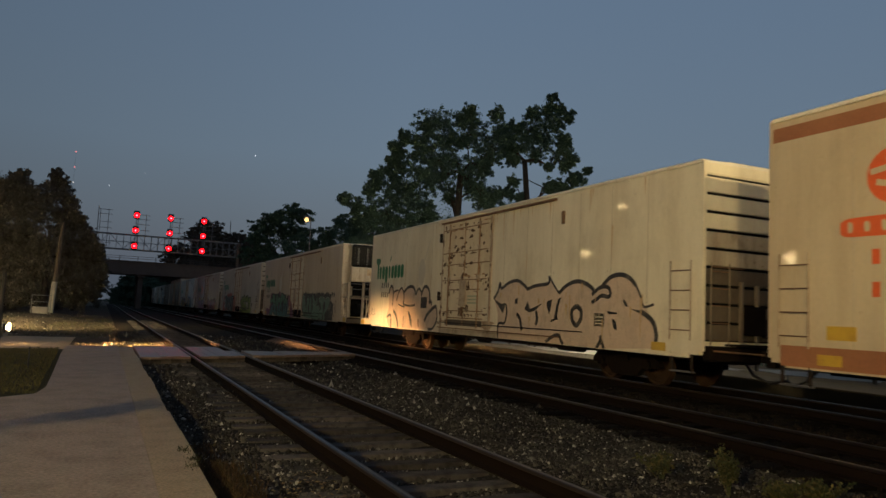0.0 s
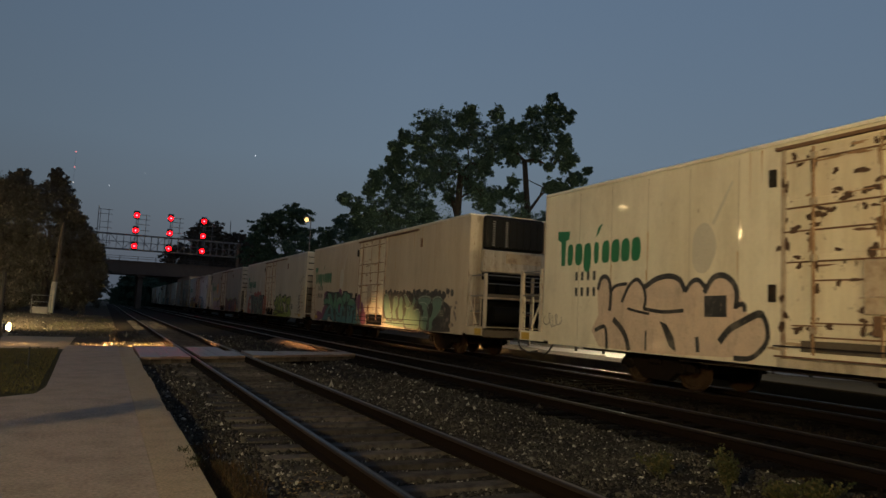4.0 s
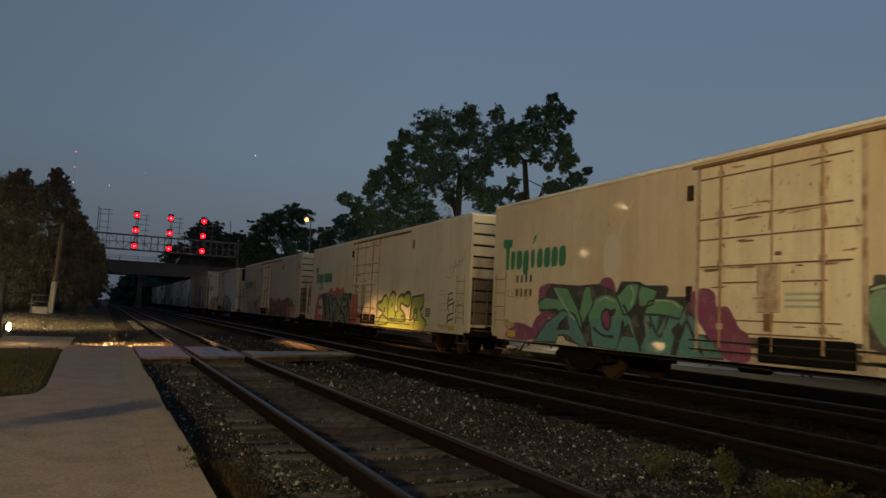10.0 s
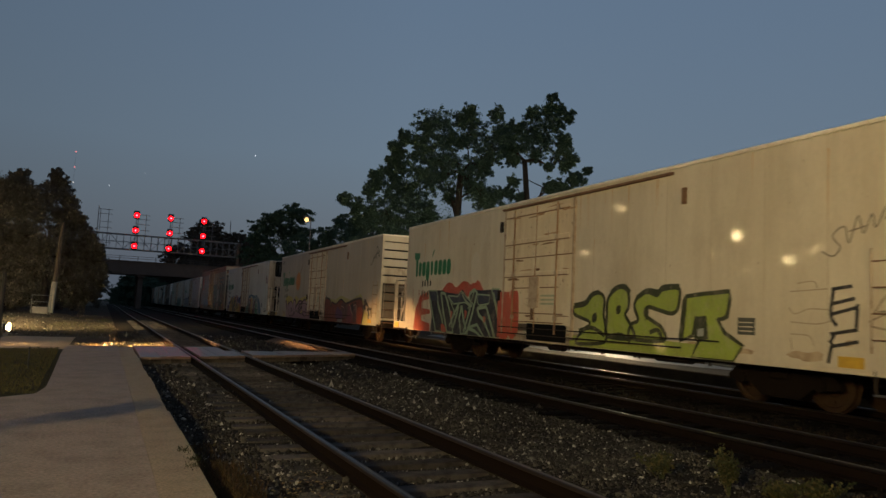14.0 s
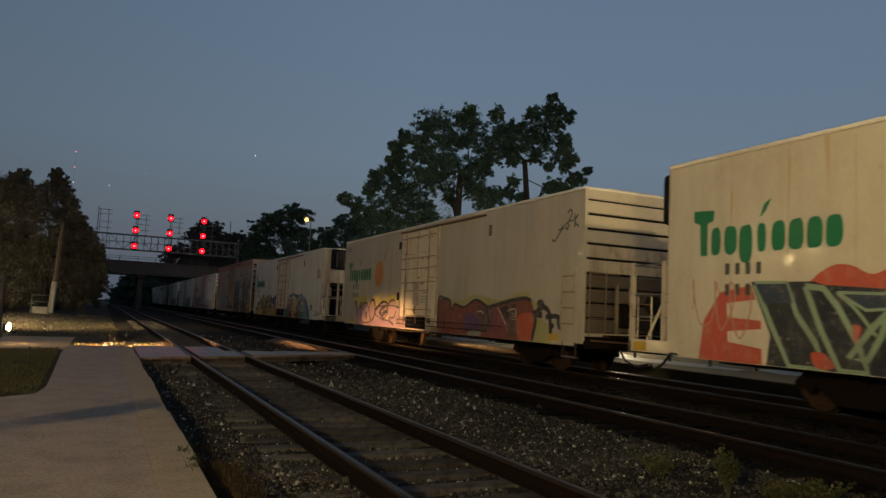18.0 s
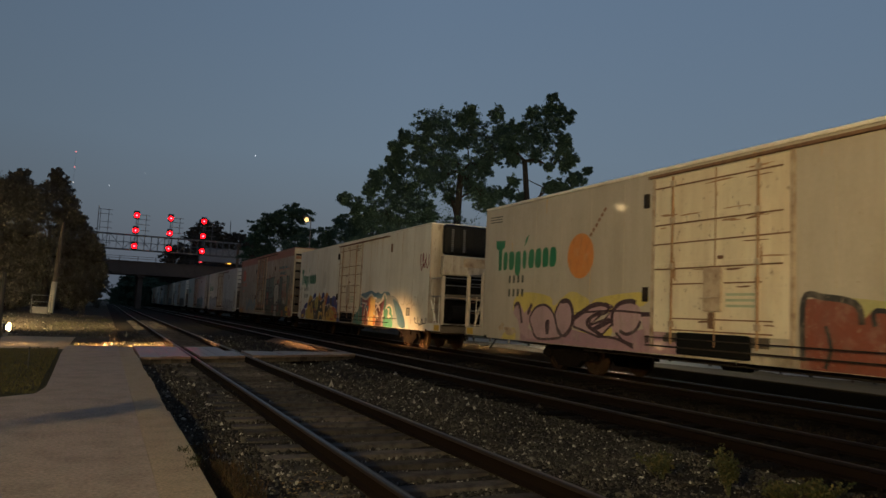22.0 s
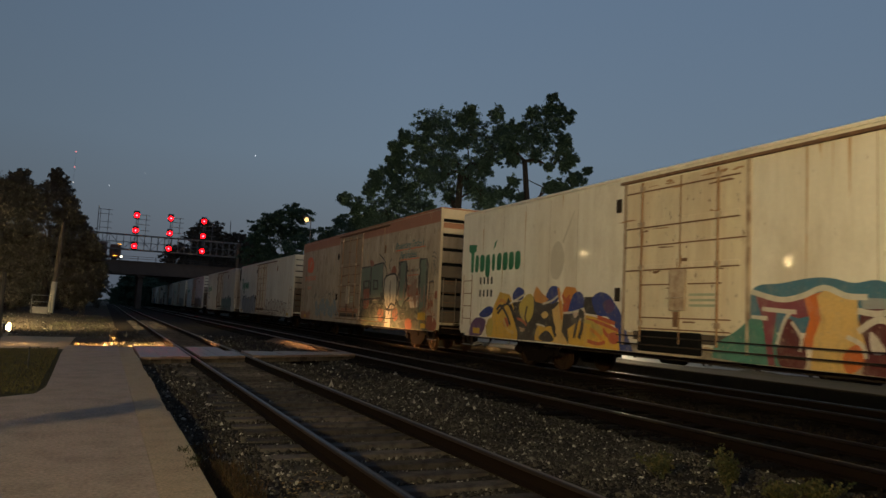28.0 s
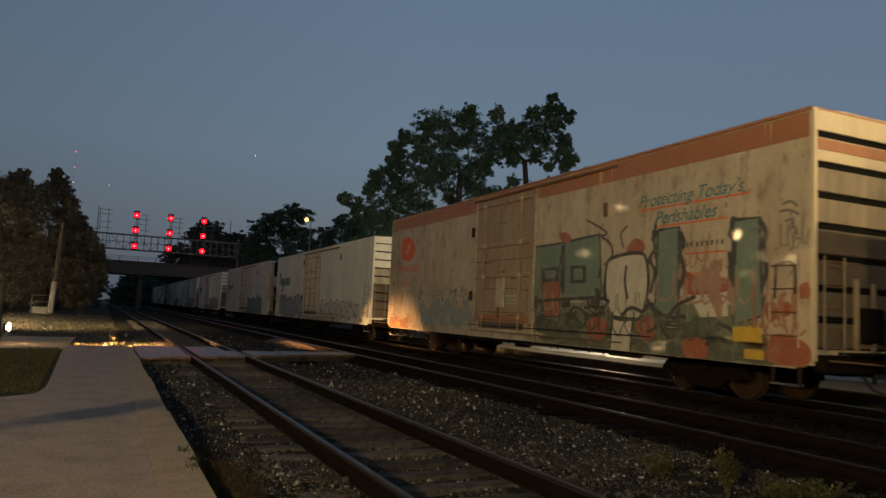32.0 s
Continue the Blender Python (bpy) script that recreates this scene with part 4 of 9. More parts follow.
    for z, h in ((2.60, 0.11), (3.56, 0.13), (zt - 0.45, 0.08)):
        part("door_rib", bx(-HALF - 0.060, -HALF - 0.035, d0 + 0.14, d1 - 0.04, z, z + h, bevel=0.012), M["brown_door"] if band == "top" else M["door"], door)
        part("rib_edge", bx(-HALF - 0.066, -HALF - 0.035, d0 + 0.14, d1 - 0.04, z - 0.026, z - 0.001), M["rusty"], door)
    for z, ya, yb in ((3.13, d0 - 0.02, d1 + 0.02), (2.26, d0 + 0.6, d0 + 1.5), (2.26, d0 + 2.04, d0 + 2.95), (1.54, d0 + 0.35, d0 + 3.0), (1.30, d0 + 0.35, d0 + 3.0)):
        part("door_bar", bx(-HALF - 0.056, -HALF - 0.035, ya, yb, z - 0.014, z + 0.014), M["rusty"], door)
    for yy, r, mt in ((0.66, 0.026, "doorrust"), (1.70, 0.013, "doorrust"), (2.92, 0.026, "doorrust")):
        part("lock_rod", tb((-HALF - 0.085, d0 + yy, 1.0), (-HALF - 0.085, d0 + yy, zt - 0.26), r, seg=8), M[mt], door)
        if r > 0.02:
            for z in (1.42, 2.64, 3.62, zt - 0.41):
                part("rod_guide", bx(-HALF - 0.115, -HALF - 0.05, d0 + yy - 0.06, d0 + yy + 0.06, z - 0.06, z + 0.06, bevel=0.012), M["rustpaint"], door)
    part("door_latch", bx(-HALF - 0.105, -HALF - 0.04, d0 + 1.54, d0 + 2.0, 1.70, 2.57, bevel=0.015), M["buff_dirty"] if band else M["rustpaint"], door)
    part("latch_hook", bx(-HALF - 0.125, -HALF - 0.105, d0 + 1.70, d0 + 1.84, 1.36, 1.68, bevel=0.01), M["rusty"], door)
    part("latch_knob", bx(-HALF - 0.12, -HALF - 0.06, d0 + 1.5, d0 + 1.62, 2.73, 2.80, bevel=0.02), M["rusty"], door)
    part("door_handle", tb((-HALF - 0.13, d0 + 1.5, 1.98), (-HALF - 0.13, d0 + 2.05, 1.96), 0.014, seg=6), M["rustpaint"], door)
    for k in range(3):
        part("notice", bx(-HALF - 0.038, -HALF - 0.035, d0 + 0.76, d0 + 1.46, 2.01 - 0.11 * k, 2.06 - 0.11 * k), M["green_notice"], door)
    part("sill_dark_band", bx(-HALF - 0.012, -HALF + 0.02, d0 + 0.45, d1 - 0.3, 1.04, 1.235), M["grime_shade"], car, "dark band under the door")
    for yy in (d0 - 0.05, d1 + 0.05):
        part("door_post", bx(-HALF - 0.045, -HALF + 0.01, yy - 0.04, yy + 0.04, 0.9, zt - 0.2), M["rustpaint"], car)
    part("door_track", bx(-HALF - 0.085, -HALF + 0.005, 5.3 + sh, d1 + 0.2, zt - 0.205, zt - 0.145, bevel=0.008), M["rusty"], car, "rusty upper door track")
    part("lower_track", bx(-HALF - 0.09, -HALF + 0.005, 5.0 + sh, d1 + 0.2, 0.925, 0.955), M["dark_steel"] if under_box else M["rusty"], car)
    part("track_apron", bx(-HALF - 0.0025, -HALF + 0.005, 5.0 + sh, d1 + 0.2, 0.745, 0.905), M["worn_panel"], car)
    part("track_rod", tb((-HALF - 0.09, 3.9 + sh, 1.12), (-HALF - 0.09, d1 + 0.2, 1.12), 0.014, seg=6), M["dark_steel"], car)
    part("vent_bracket", bx(-HALF - 0.05, -HALF + 0.005, 4.9 + sh + (0.75 if band else 0), 5.02 + sh + (0.75 if band else 0), 3.95, 4.3, bevel=0.01), M["rusty"], car)
    for z in (2.05, 4.15):
        part("door_stop", bx(-HALF - 0.06, -HALF + 0.005, d1 + 0.22, d1 + 0.36, z - 0.16, z + 0.16, bevel=0.01), M["dark_steel"], car)
    if detail:
        rs = random.Random(int(y_front * 10))
        drips = []
        for k in range(26):
            if k < 10:
                yy, zz = rs.uniform(5.4 + sh, d1 + 0.1), zt - 0.22
            elif k < 18:
                yy, zz = rs.uniform(0.5, L - 0.6), zt - 0.10
            else:
                yy, zz = rs.choice((1.6, 2.9, 4.2, 5.5, 6.8, 8.1, 13.6, 14.9, 16.2, 17.5, 18.8)) + rs.uniform(-0.03, 0.03), rs.uniform(2.6, zt - 0.3)
            ln, w = rs.uniform(0.2, 1.2), rs.uniform(0.006, 0.03)
            drips.append([(yy - w, zz), (yy + w, zz), (yy + w * 0.5, zz - ln * 0.6), (yy, zz - ln), (yy - w * 0.6, zz - ln * 0.5)])
        sprayed(car, drips, 1.5, M["streak"], "rust_streak")
        smudge = [blob(rs.uniform(0.6, L - 0.6), rs.uniform(0.9, 1.25), rs.uniform(0.08, 0.4), rs.uniform(0.03, 0.12), k, 14, 0.5) for k in range(10)]
        smudge += [blob(rs.uniform(d0 + 0.2, d1 - 0.2), z + rs.uniform(-0.04, 0.0), rs.uniform(0.05, 0.3), rs.uniform(0.012, 0.03), 40 + k, 12, 0.5) for k, z in enumerate((1.5, 2.2, 2.55, 3.08, 3.5, 1.5, 2.55, 4.3))]
        sprayed(car, smudge[:10], 1.4, M["smear"], "dirt_smudge")
        sprayed(car, smudge[10:], 10.5, M["rusty"], "rust_patch")
        worn = [blob(rs.uniform(d0 + 0.1, d1 - 0.1), rs.choice((2.56, 2.74, 3.5, 3.72, zt - 0.5, zt - 0.36)) + rs.uniform(-0.03, 0.03), rs.uniform(0.04, 0.34), rs.uniform(0.010, 0.028), 60 + k, 12, 0.6) for k in range(12)]
        worn += [blob(d0 + rs.choice((0.66, 1.75, 2.92)) + rs.uniform(-0.07, 0.07), rs.uniform(1.3, zt - 0.5), rs.uniform(0.012, 0.04), rs.uniform(0.05, 0.3), 80 + k, 12, 0.5) for k in range(10)]
        sprayed(car, worn, 16.8, M["doorrust"], "rust_patch")
    # ends
    for kind, side, unit in ((front, -1, unit_front), (rear, 1, unit_rear)):
        if kind == "plain":
            plain_end(car, L, side, zt, M["buff"] if band else pm, M["orange_band"] if band else None)
            ya, yb = (0.2, 0.8) if side < 0 else (L - 0.8, L - 0.2)
            ladder(car, -HALF - 0.05, ya, yb, 1.1, 2.75, 4, M["rustpaint"])
            coupler(car, 0.0 if side < 0 else L, side)
            for q in (ya, yb - 0.04):
                part("step_hanger", bx(-HALF, -HALF + 0.05, q, q + 0.04, 0.45, 0.85), M["dark_steel"], car)
            part("step_tread", bx(-HALF - 0.02, -HALF + 0.12, ya, yb, 0.44, 0.47), M["galv"], car)
            part("jack_placard", bx(-HALF - 0.008, -HALF - 0.02, (0.95 if side < 0 else L - 1.4), (1.4 if side < 0 else L - 0.95), 0.84, 1.02), M["yellow"], car)
        else:
            cooler_end(car, L, side, zt, pm, unit, 1.3, jut)
            coupler(car, -1.3 if side < 0 else L + 1.3, side)
    if marks:
        q = 3.1 + (-1.35 if front == "cooler" else 0.0)
        part("stencil_box", bx(-HALF - 0.008, -HALF, q, q + 0.4, 1.28, 1.6), M["dark_mark"], car)
        for z in (1.34, 1.42, 1.50):
            part("stencil_line", bx(-HALF - 0.012, -HALF - 0.008, q + 0.04, q + 0.36, z, z + 0.02), pm, car)
    truck(car, 3.0)
    truck(car, L - 3.95)
    car.matrix_basis = place_on_line(y_front)
    WAGONS.append((car, y_front))
    return car


WAGONS = []


def place_on_line(y):
    return pose(RX_TRAIN + TURN * y, y, 0, 0, 0, -math.degrees(TURN))


def maker_marks(car, ghost=True):
    wordmark(car, 19.75, 2.82, 3.35, 0.88, M["green_mark"])
    bars(car, 19.0, 2.42, 1.0, 0.22, 4)
    bars(car, 19.0, 2.02, 1.0, 0.22, 4)
    if ghost:
        sprayed(car, [blob(14.5, 2.98, 0.34, 0.5, 5, 24, 0.1, 2)], 2, M["grey_mark"], "faded_mark", "faded grey oval of an old mark")
        sprayed(car, [stroke(14.25, 3.45, 13.75, 4.25, 0.04, 0.025)], 2, M["grey_mark"], "faded_mark")


BLACK, NAVY, TEAL, MAROON, RED = (0.02, 0.02, 0.02), (0.03, 0.045, 0.075), (0.16, 0.27, 0.20), (0.22, 0.05, 0.07), (0.52, 0.09, 0.05)
LIME, PINK, ORANGE, BLUE, VIOLET = (0.30, 0.38, 0.06), (0.44, 0.29, 0.32), (0.62, 0.26, 0.04), (0.02, 0.045, 0.24), (0.11, 0.05, 0.15)
DULLPINK, SOOT, PALETEAL, GREENTEAL, BLUETEAL = (0.62, 0.48, 0.37), (0.045, 0.04, 0.035), (0.34, 0.44, 0.34), (0.10, 0.28, 0.16), (0.07, 0.22, 0.22)
MAGENTA, DEEPGREEN, STEEL, PALEGREEN, INK = (0.20, 0.04, 0.12), (0.03, 0.04, 0.01), (0.30, 0.32, 0.33), (0.26, 0.36, 0.24), (0.018, 0.022, 0.03)
OLIVE, DARKRED, UMBER, BRICKRED, HAZEYELLOW = (0.40, 0.38, 0.15), (0.22, 0.06, 0.035), (0.12, 0.07, 0.055), (0.48, 0.10, 0.04), (0.60, 0.49, 0.12)
MAUVE, PLUM, CLOUDBLUE, SEAGREEN, DEEPMAROON = (0.34, 0.20, 0.25), (0.05, 0.02, 0.03), (0.06, 0.17, 0.25), (0.07, 0.22, 0.18), (0.10, 0.02, 0.02)
RUSTORANGE, SAND, LEAFGREEN, BONE, OCHRE = (0.58, 0.15, 0.025), (0.64, 0.43, 0.15), (0.05, 0.28, 0.16), (0.60, 0.57, 0.49), (0.66, 0.40, 0.05)
MUSTARD, DULLGREEN, PANELGREEN, BRICK, PALEHEAD = (0.52, 0.40, 0.08), (0.155, 0.17, 0.11), (0.155, 0.215, 0.165), (0.32, 0.095, 0.045), (0.55, 0.50, 0.40)
STENCIL = (0.16, 0.14, 0.12)


def rounded(pts, n=4):
    """A smooth closed outline through points."""
    out, m = [], len(pts)
    for k in range(m):
        p0, p1, p2, p3 = (pts[(k + d) % m] for d in (-1, 0, 1, 2))
        for j in range(n):
            t = j / n
            out.append(tuple(0.5 * (2 * p1[d] + (p2[d] - p0[d]) * t + (2 * p0[d] - 5 * p1[d] + 4 * p2[d] - p3[d]) * t * t + (3 * p1[d] - p0[d] - 3 * p2[d] + p3[d]) * t ** 3) for d in (0, 1)))
    return out


def art(car, kind, rgb, layer, pts, width=0.0, edge=None):
    """One sprayed form or line on the wagon's side; edge: colour and half width of a line round it."""
    if kind == "line":
        sprayed(car, [curl(pts, width, 5)], layer, rgb, "graffiti_line")
        return
    shape = rounded(pts) if kind == "round" else pts
    sprayed(car, [shape], layer, rgb, "graffiti")
    if edge:
        sprayed(car, [curl(shape + [shape[0]], edge[1], 1)], layer + 0.3, edge[0], "graffiti_line")


def outlined_front(c):
    """Broad dull pink bubble forms with heavy black lines, forward of the door."""
    art(c, "sharp", DULLPINK, 2, [(8.64, 1.97), (8.31, 2.36), (8.19, 2.29), (7.75, 2.44), (7.22, 2.47), (6.8, 2.27), (6.42, 2.3), (5.61, 2.39), (5.52, 2.55), (5.09, 2.12), (4.86, 2.2), (4.47, 2.36), (4.18, 2.38), (3.82, 2.3), (3.57, 2.14), (3.22, 2.26), (2.9, 2.46), (2.54, 2.53), (2.26, 2.48), (1.93, 2.26), (1.72, 1.95), (1.64, 1.76), (1.46, 1.58), (1.27, 1.32), (1.23, 1.14), (1.32, 0.87), (3.14, 0.74), (4.82, 0.74), (8.35, 0.76), (8.38, 1.52)])
    art(c, "line", BLACK, 4, [(8.64, 1.97), (8.42, 2.15), (8.27, 2.44), (8.19, 2.27), (7.75, 2.43), (7.22, 2.48), (6.77, 2.3), (6.69, 2.22)], 0.05)
    art(c, "line", BLACK, 4, [(6.69, 2.22), (6.23, 2.32), (5.6, 2.37), (5.56, 2.57)], 0.05)
    art(c, "line", BLACK, 4, [(5.56, 2.57), (5.31, 2.32), (5.06, 2.1)], 0.03)
    art(c, "line", BLACK, 4, [(5.06, 2.1), (4.78, 2.27), (4.43, 2.38), (4.1, 2.39), (3.75, 2.29), (3.52, 2.16)], 0.055)
    art(c, "line", BLACK, 4, [(3.61, 2.05), (3.35, 2.2), (3.09, 2.25), (2.93, 2.2), (2.88, 2.07), (2.95, 2), (3.21, 2.03), (3.41, 1.94), (3.61, 1.86)], 0.05)
    art(c, "line", BLACK, 4, [(3.22, 2.24), (2.9, 2.46), (2.54, 2.52), (2.22, 2.45), (1.96, 2.27)], 0.055)
    art(c, "line", BLACK, 4, [(1.96, 2.27), (1.77, 1.99), (1.67, 1.78), (1.46, 1.8), (1.34, 1.83)], 0.03)
    art(c, "line", BLACK, 4, [(1.77, 1.67), (1.41, 1.49), (1.27, 1.27), (1.25, 1.05), (1.37, 0.85)], 0.06)
    art(c, "line", BLACK, 4, [(7.88, 1.8), (7.82, 1.53), (7.94, 1.23), (8.3, 1.19), (8.32, 0.76)], 0.04)
    art(c, "line", BLACK, 4, [(6.17, 1.62), (6.11, 1.39), (6.16, 1.22)], 0.06)
    art(c, "line", BLACK, 4, [(7.24, 1.52), (7.03, 1.36), (6.92, 1.04)], 0.06)
    art(c, "line", BLACK, 4, [(5.41, 1.35), (5.16, 1.42), (5.08, 1.42)], 0.03)
    art(c, "line", BLACK, 4, [(4.24, 1.77), (4.05, 1.66), (4.04, 1.45), (4.23, 1.28), (4.41, 1.41), (4.43, 1.65), (4.24, 1.77)], 0.065)
    art(c, "line", BLACK, 4, [(3.39, 0.74), (3.24, 0.91), (3.22, 1.04), (3.14, 0.87), (3.07, 0.74)], 0.05)
    art(c, "line", BLACK, 4, [(5.65, 0.77), (5.31, 0.94), (5.02, 0.99), (4.9, 0.85), (4.79, 0.76)], 0.05)
    art(c, "sharp", BLACK, 4.5, [(2.13, 1.72), (1.62, 1.68), (1.69, 1.59), (1.85, 1.64)])
    art(c, "sharp", BLACK, 4.5, [(8.69, 1.97), (8.17, 1.8), (7.88, 1.83), (8.04, 1.5), (8.28, 1.69)])
    art(c, "sharp", BLACK, 4.5, [(7.34, 1.94), (7.2, 1.99), (7.19, 1.81), (7.36, 1.8)])
    art(c, "sharp", BLACK, 4.5, [(6.8, 1.66), (6.63, 1.88), (6.49, 1.66), (5.89, 1.82), (6.21, 1.62), (6.55, 1.56)])
    art(c, "sharp", BLACK, 4.5, [(5.63, 1.88), (5.37, 1.94), (5.42, 1.73), (5.5, 1.52), (5.64, 1.76)])
    art(c, "sharp", BLACK, 4.5, [(5.27, 1.41), (5.17, 1.77), (5.09, 1.94), (4.93, 2), (5.05, 1.77), (5.11, 1.45)])
    art(c, "sharp", BLACK, 4.5, [(3.02, 1.66), (2.6, 1.63), (2.62, 1.59), (2.9, 1.58)])
    art(c, "round", BLACK, 4.5, [(2.4, 1.93), (2.29, 1.89), (2.22, 1.77), (2.33, 1.8)])
    art(c, "round", BLACK, 4.5, [(2.79, 1.47), (2.66, 1.43), (2.6, 1.23), (2.71, 1.25)])


def outlined_rear(c):
    """Rounded arches in dull pink with black lines, behind the door."""
    art(c, "sharp", DULLPINK, 2, [(18, 2.32), (17.69, 2.48), (17.49, 2.24), (17.31, 2.31), (16.82, 2.33), (16.58, 2.39), (16.29, 2.29), (15.89, 2.41), (15.36, 2.43), (15.08, 2.27), (15, 2.14), (14.74, 2.33), (14.55, 2.32), (14.35, 2.17), (14.18, 2.38), (13.99, 2.41), (13.72, 2.28), (13.6, 2.06), (13.4, 1.82), (13.37, 1.68), (13.01, 1.71), (12.91, 1.54), (12.95, 1.14), (13.18, 0.89), (13.86, 0.83), (16.27, 0.75), (17.88, 0.8), (18.18, 1.18), (17.93, 1.56)])
    art(c, "line", BLACK, 4, [(17.96, 2.17), (17.84, 2.44), (17.63, 2.48), (17.49, 2.31), (17.45, 2.01), (17.48, 1.67)], 0.055)
    art(c, "line", BLACK, 4, [(17.48, 2.09), (17.26, 2.26), (16.86, 2.3)], 0.04)
    art(c, "line", BLACK, 4, [(17.04, 1.87), (16.81, 2.23), (16.53, 2.39), (16.29, 2.22), (16.21, 1.94), (16.27, 1.73)], 0.045)
    art(c, "line", BLACK, 4, [(16.29, 2.19), (15.89, 2.38), (15.46, 2.44), (15.14, 2.34), (14.99, 2.1)], 0.06)
    art(c, "line", BLACK, 4, [(14.99, 2.1), (14.8, 2.3), (14.61, 2.33), (14.41, 2.17)], 0.05)
    art(c, "line", BLACK, 4, [(14.45, 2.07), (14.23, 2.36), (13.96, 2.41), (13.72, 2.28), (13.61, 2.06), (13.64, 1.76)], 0.06)
    art(c, "line", BLACK, 4, [(13.64, 1.82), (13.45, 1.85), (13.42, 1.71)], 0.05)
    art(c, "line", BLACK, 4, [(14.04, 1.11), (13.79, 1.36), (13.45, 1.53), (13.12, 1.67), (13.01, 1.65)], 0.07)
    art(c, "line", BLACK, 4, [(13.01, 1.68), (12.9, 1.43), (12.93, 1.14), (13.26, 0.86), (13.68, 0.83)], 0.05)
    art(c, "line", BLACK, 4, [(17.34, 1.47), (17.06, 1.29), (16.87, 1.08), (16.74, 0.78)], 0.07)
    art(c, "line", BLACK, 4, [(18.04, 1.18), (17.64, 1.27), (17.56, 0.74)], 0.05)
    art(c, "line", BLACK, 4, [(16.27, 1.73), (15.64, 1.67), (15.02, 1.71)], 0.04)
    art(c, "line", BLACK, 4, [(16.83, 1.73), (16.43, 1.66), (16.08, 1.62)], 0.03)
    art(c, "line", BLACK, 4, [(14.64, 1.18), (14.6, 0.88)], 0.05)
    art(c, "line", BLACK, 4, [(16.18, 1.25), (16.18, 0.81)], 0.03)
    art(c, "sharp", BLACK, 4.5, [(15.74, 1.47), (15.52, 1.41), (15.3, 1.15), (15.23, 0.84), (15.44, 0.95), (15.58, 1.21)])
    art(c, "sharp", BLACK, 6, [(14.44, 2.01), (13.86, 2.02), (13.85, 1.6), (14.43, 1.59)])


def teal_front(c):
    """Teal bubble forms on a dark spotted cloud."""
    art(c, "sharp", SOOT, 1.2, [(8.62, 1.73), (8.3, 1.94), (8.09, 2.14), (7.58, 2.23), (7.22, 2.39), (6.99, 2.2), (6.71, 2.29), (6.35, 2.16), (6.09, 2.3), (5.83, 2.18), (5.51, 2.15), (5.12, 2.28), (4.89, 2.15), (4.46, 2.27), (4.05, 2.34), (3.92, 2.21), (3.47, 2.25), (3.17, 2.24), (3, 2.16), (2.72, 2.26), (2.55, 2.18), (2.19, 2.22), (2.03, 2.13), (1.65, 2.14), (1.63, 2.04), (1.84, 1.86), (1.6, 1.81), (1.2, 1.65), (1.21, 0.8), (2.04, 0.77), (2.66, 0.76), (4.37, 0.74), (6.76, 0.83), (8.7, 0.98)])
    art(c, "round", TEAL, 2, [(7.53, 1.06), (5.89, 1.09), (4.37, 1.21), (2.88, 1.27), (2.66, 0.9), (2.88, 0.74), (4.37, 0.74), (5.55, 0.79), (7.48, 0.88)])
    art(c, "round", TEAL, 2.6, [(7.94, 2.1), (7.67, 2.15), (7.41, 2.01), (7.16, 1.56), (6.95, 1.19), (6.91, 1.04), (7.33, 1.05), (7.74, 1.16), (8, 1.54), (8.06, 1.87)], edge=(SOOT, 0.05))
    art(c, "round", TEAL, 2.6, [(6.88, 1.82), (6.7, 2.03), (6.47, 2.04), (6.29, 1.88), (6.16, 1.76), (6.33, 1.58), (6.5, 1.45), (6.37, 1.21), (6.23, 1.1), (6.76, 1.07), (6.92, 1.32)], edge=(SOOT, 0.05))
    art(c, "round", TEAL, 2.6, [(6.25, 1.82), (6.08, 2.06), (5.91, 2.09), (5.74, 1.94), (5.74, 1.71), (5.65, 1.24), (5.8, 1.06), (6.14, 1.1), (6.27, 1.46)], edge=(SOOT, 0.05))
    art(c, "round", TEAL, 2.6, [(5.71, 2.06), (5.51, 2.13), (5.27, 2.04), (5.03, 1.83), (4.84, 1.72), (4.67, 2), (4.53, 2.05), (4.39, 1.94), (4.38, 1.78), (4.52, 1.62), (4.24, 1.57), (3.97, 1.47), (3.91, 1.22), (3.97, 0.78), (4.65, 0.74), (5.4, 0.8), (5.64, 1.13), (5.54, 1.36), (5.41, 1.6)], edge=(SOOT, 0.05))
    art(c, "round", TEAL, 2.6, [(4.18, 1.94), (3.85, 2.03), (3.35, 2.05), (3, 1.99), (2.91, 1.85), (3.05, 1.7), (3.23, 1.65), (3.11, 1.35), (3.11, 0.81), (3.59, 0.75), (3.9, 0.91), (3.84, 1.32), (3.78, 1.63), (4.11, 1.73)], edge=(SOOT, 0.05))
    art(c, "round", TEAL, 2.6, [(2.88, 1.8), (2.61, 1.99), (2.24, 2.02), (1.99, 1.95), (1.94, 1.76), (2.04, 1.49), (2.34, 1.29), (2.71, 1.08), (2.66, 0.9), (2.82, 0.74), (3.22, 0.74), (3.11, 1.16), (2.88, 1.36), (2.77, 1.61)], edge=(SOOT, 0.05))
    art(c, "round", SOOT, 4, [(6.42, 1.6), (6.28, 1.56), (6.32, 1.43), (6.45, 1.48)])
    art(c, "round", SOOT, 4, [(5.65, 1.42), (5.44, 1.46), (5.41, 1.31), (5.56, 1.23)])
    art(c, "round", SOOT, 4, [(4.59, 1.62), (4.35, 1.6), (4.38, 1.51), (4.55, 1.53)])
    art(c, "round", SOOT, 4, [(3.78, 1.48), (3.57, 1.54), (3.62, 1.33), (3.74, 1.31)])
    art(c, "round", SOOT, 4, [(3.09, 1.65), (2.83, 1.8), (2.75, 1.66), (2.88, 1.46), (3.05, 1.31), (3.13, 1.4)])
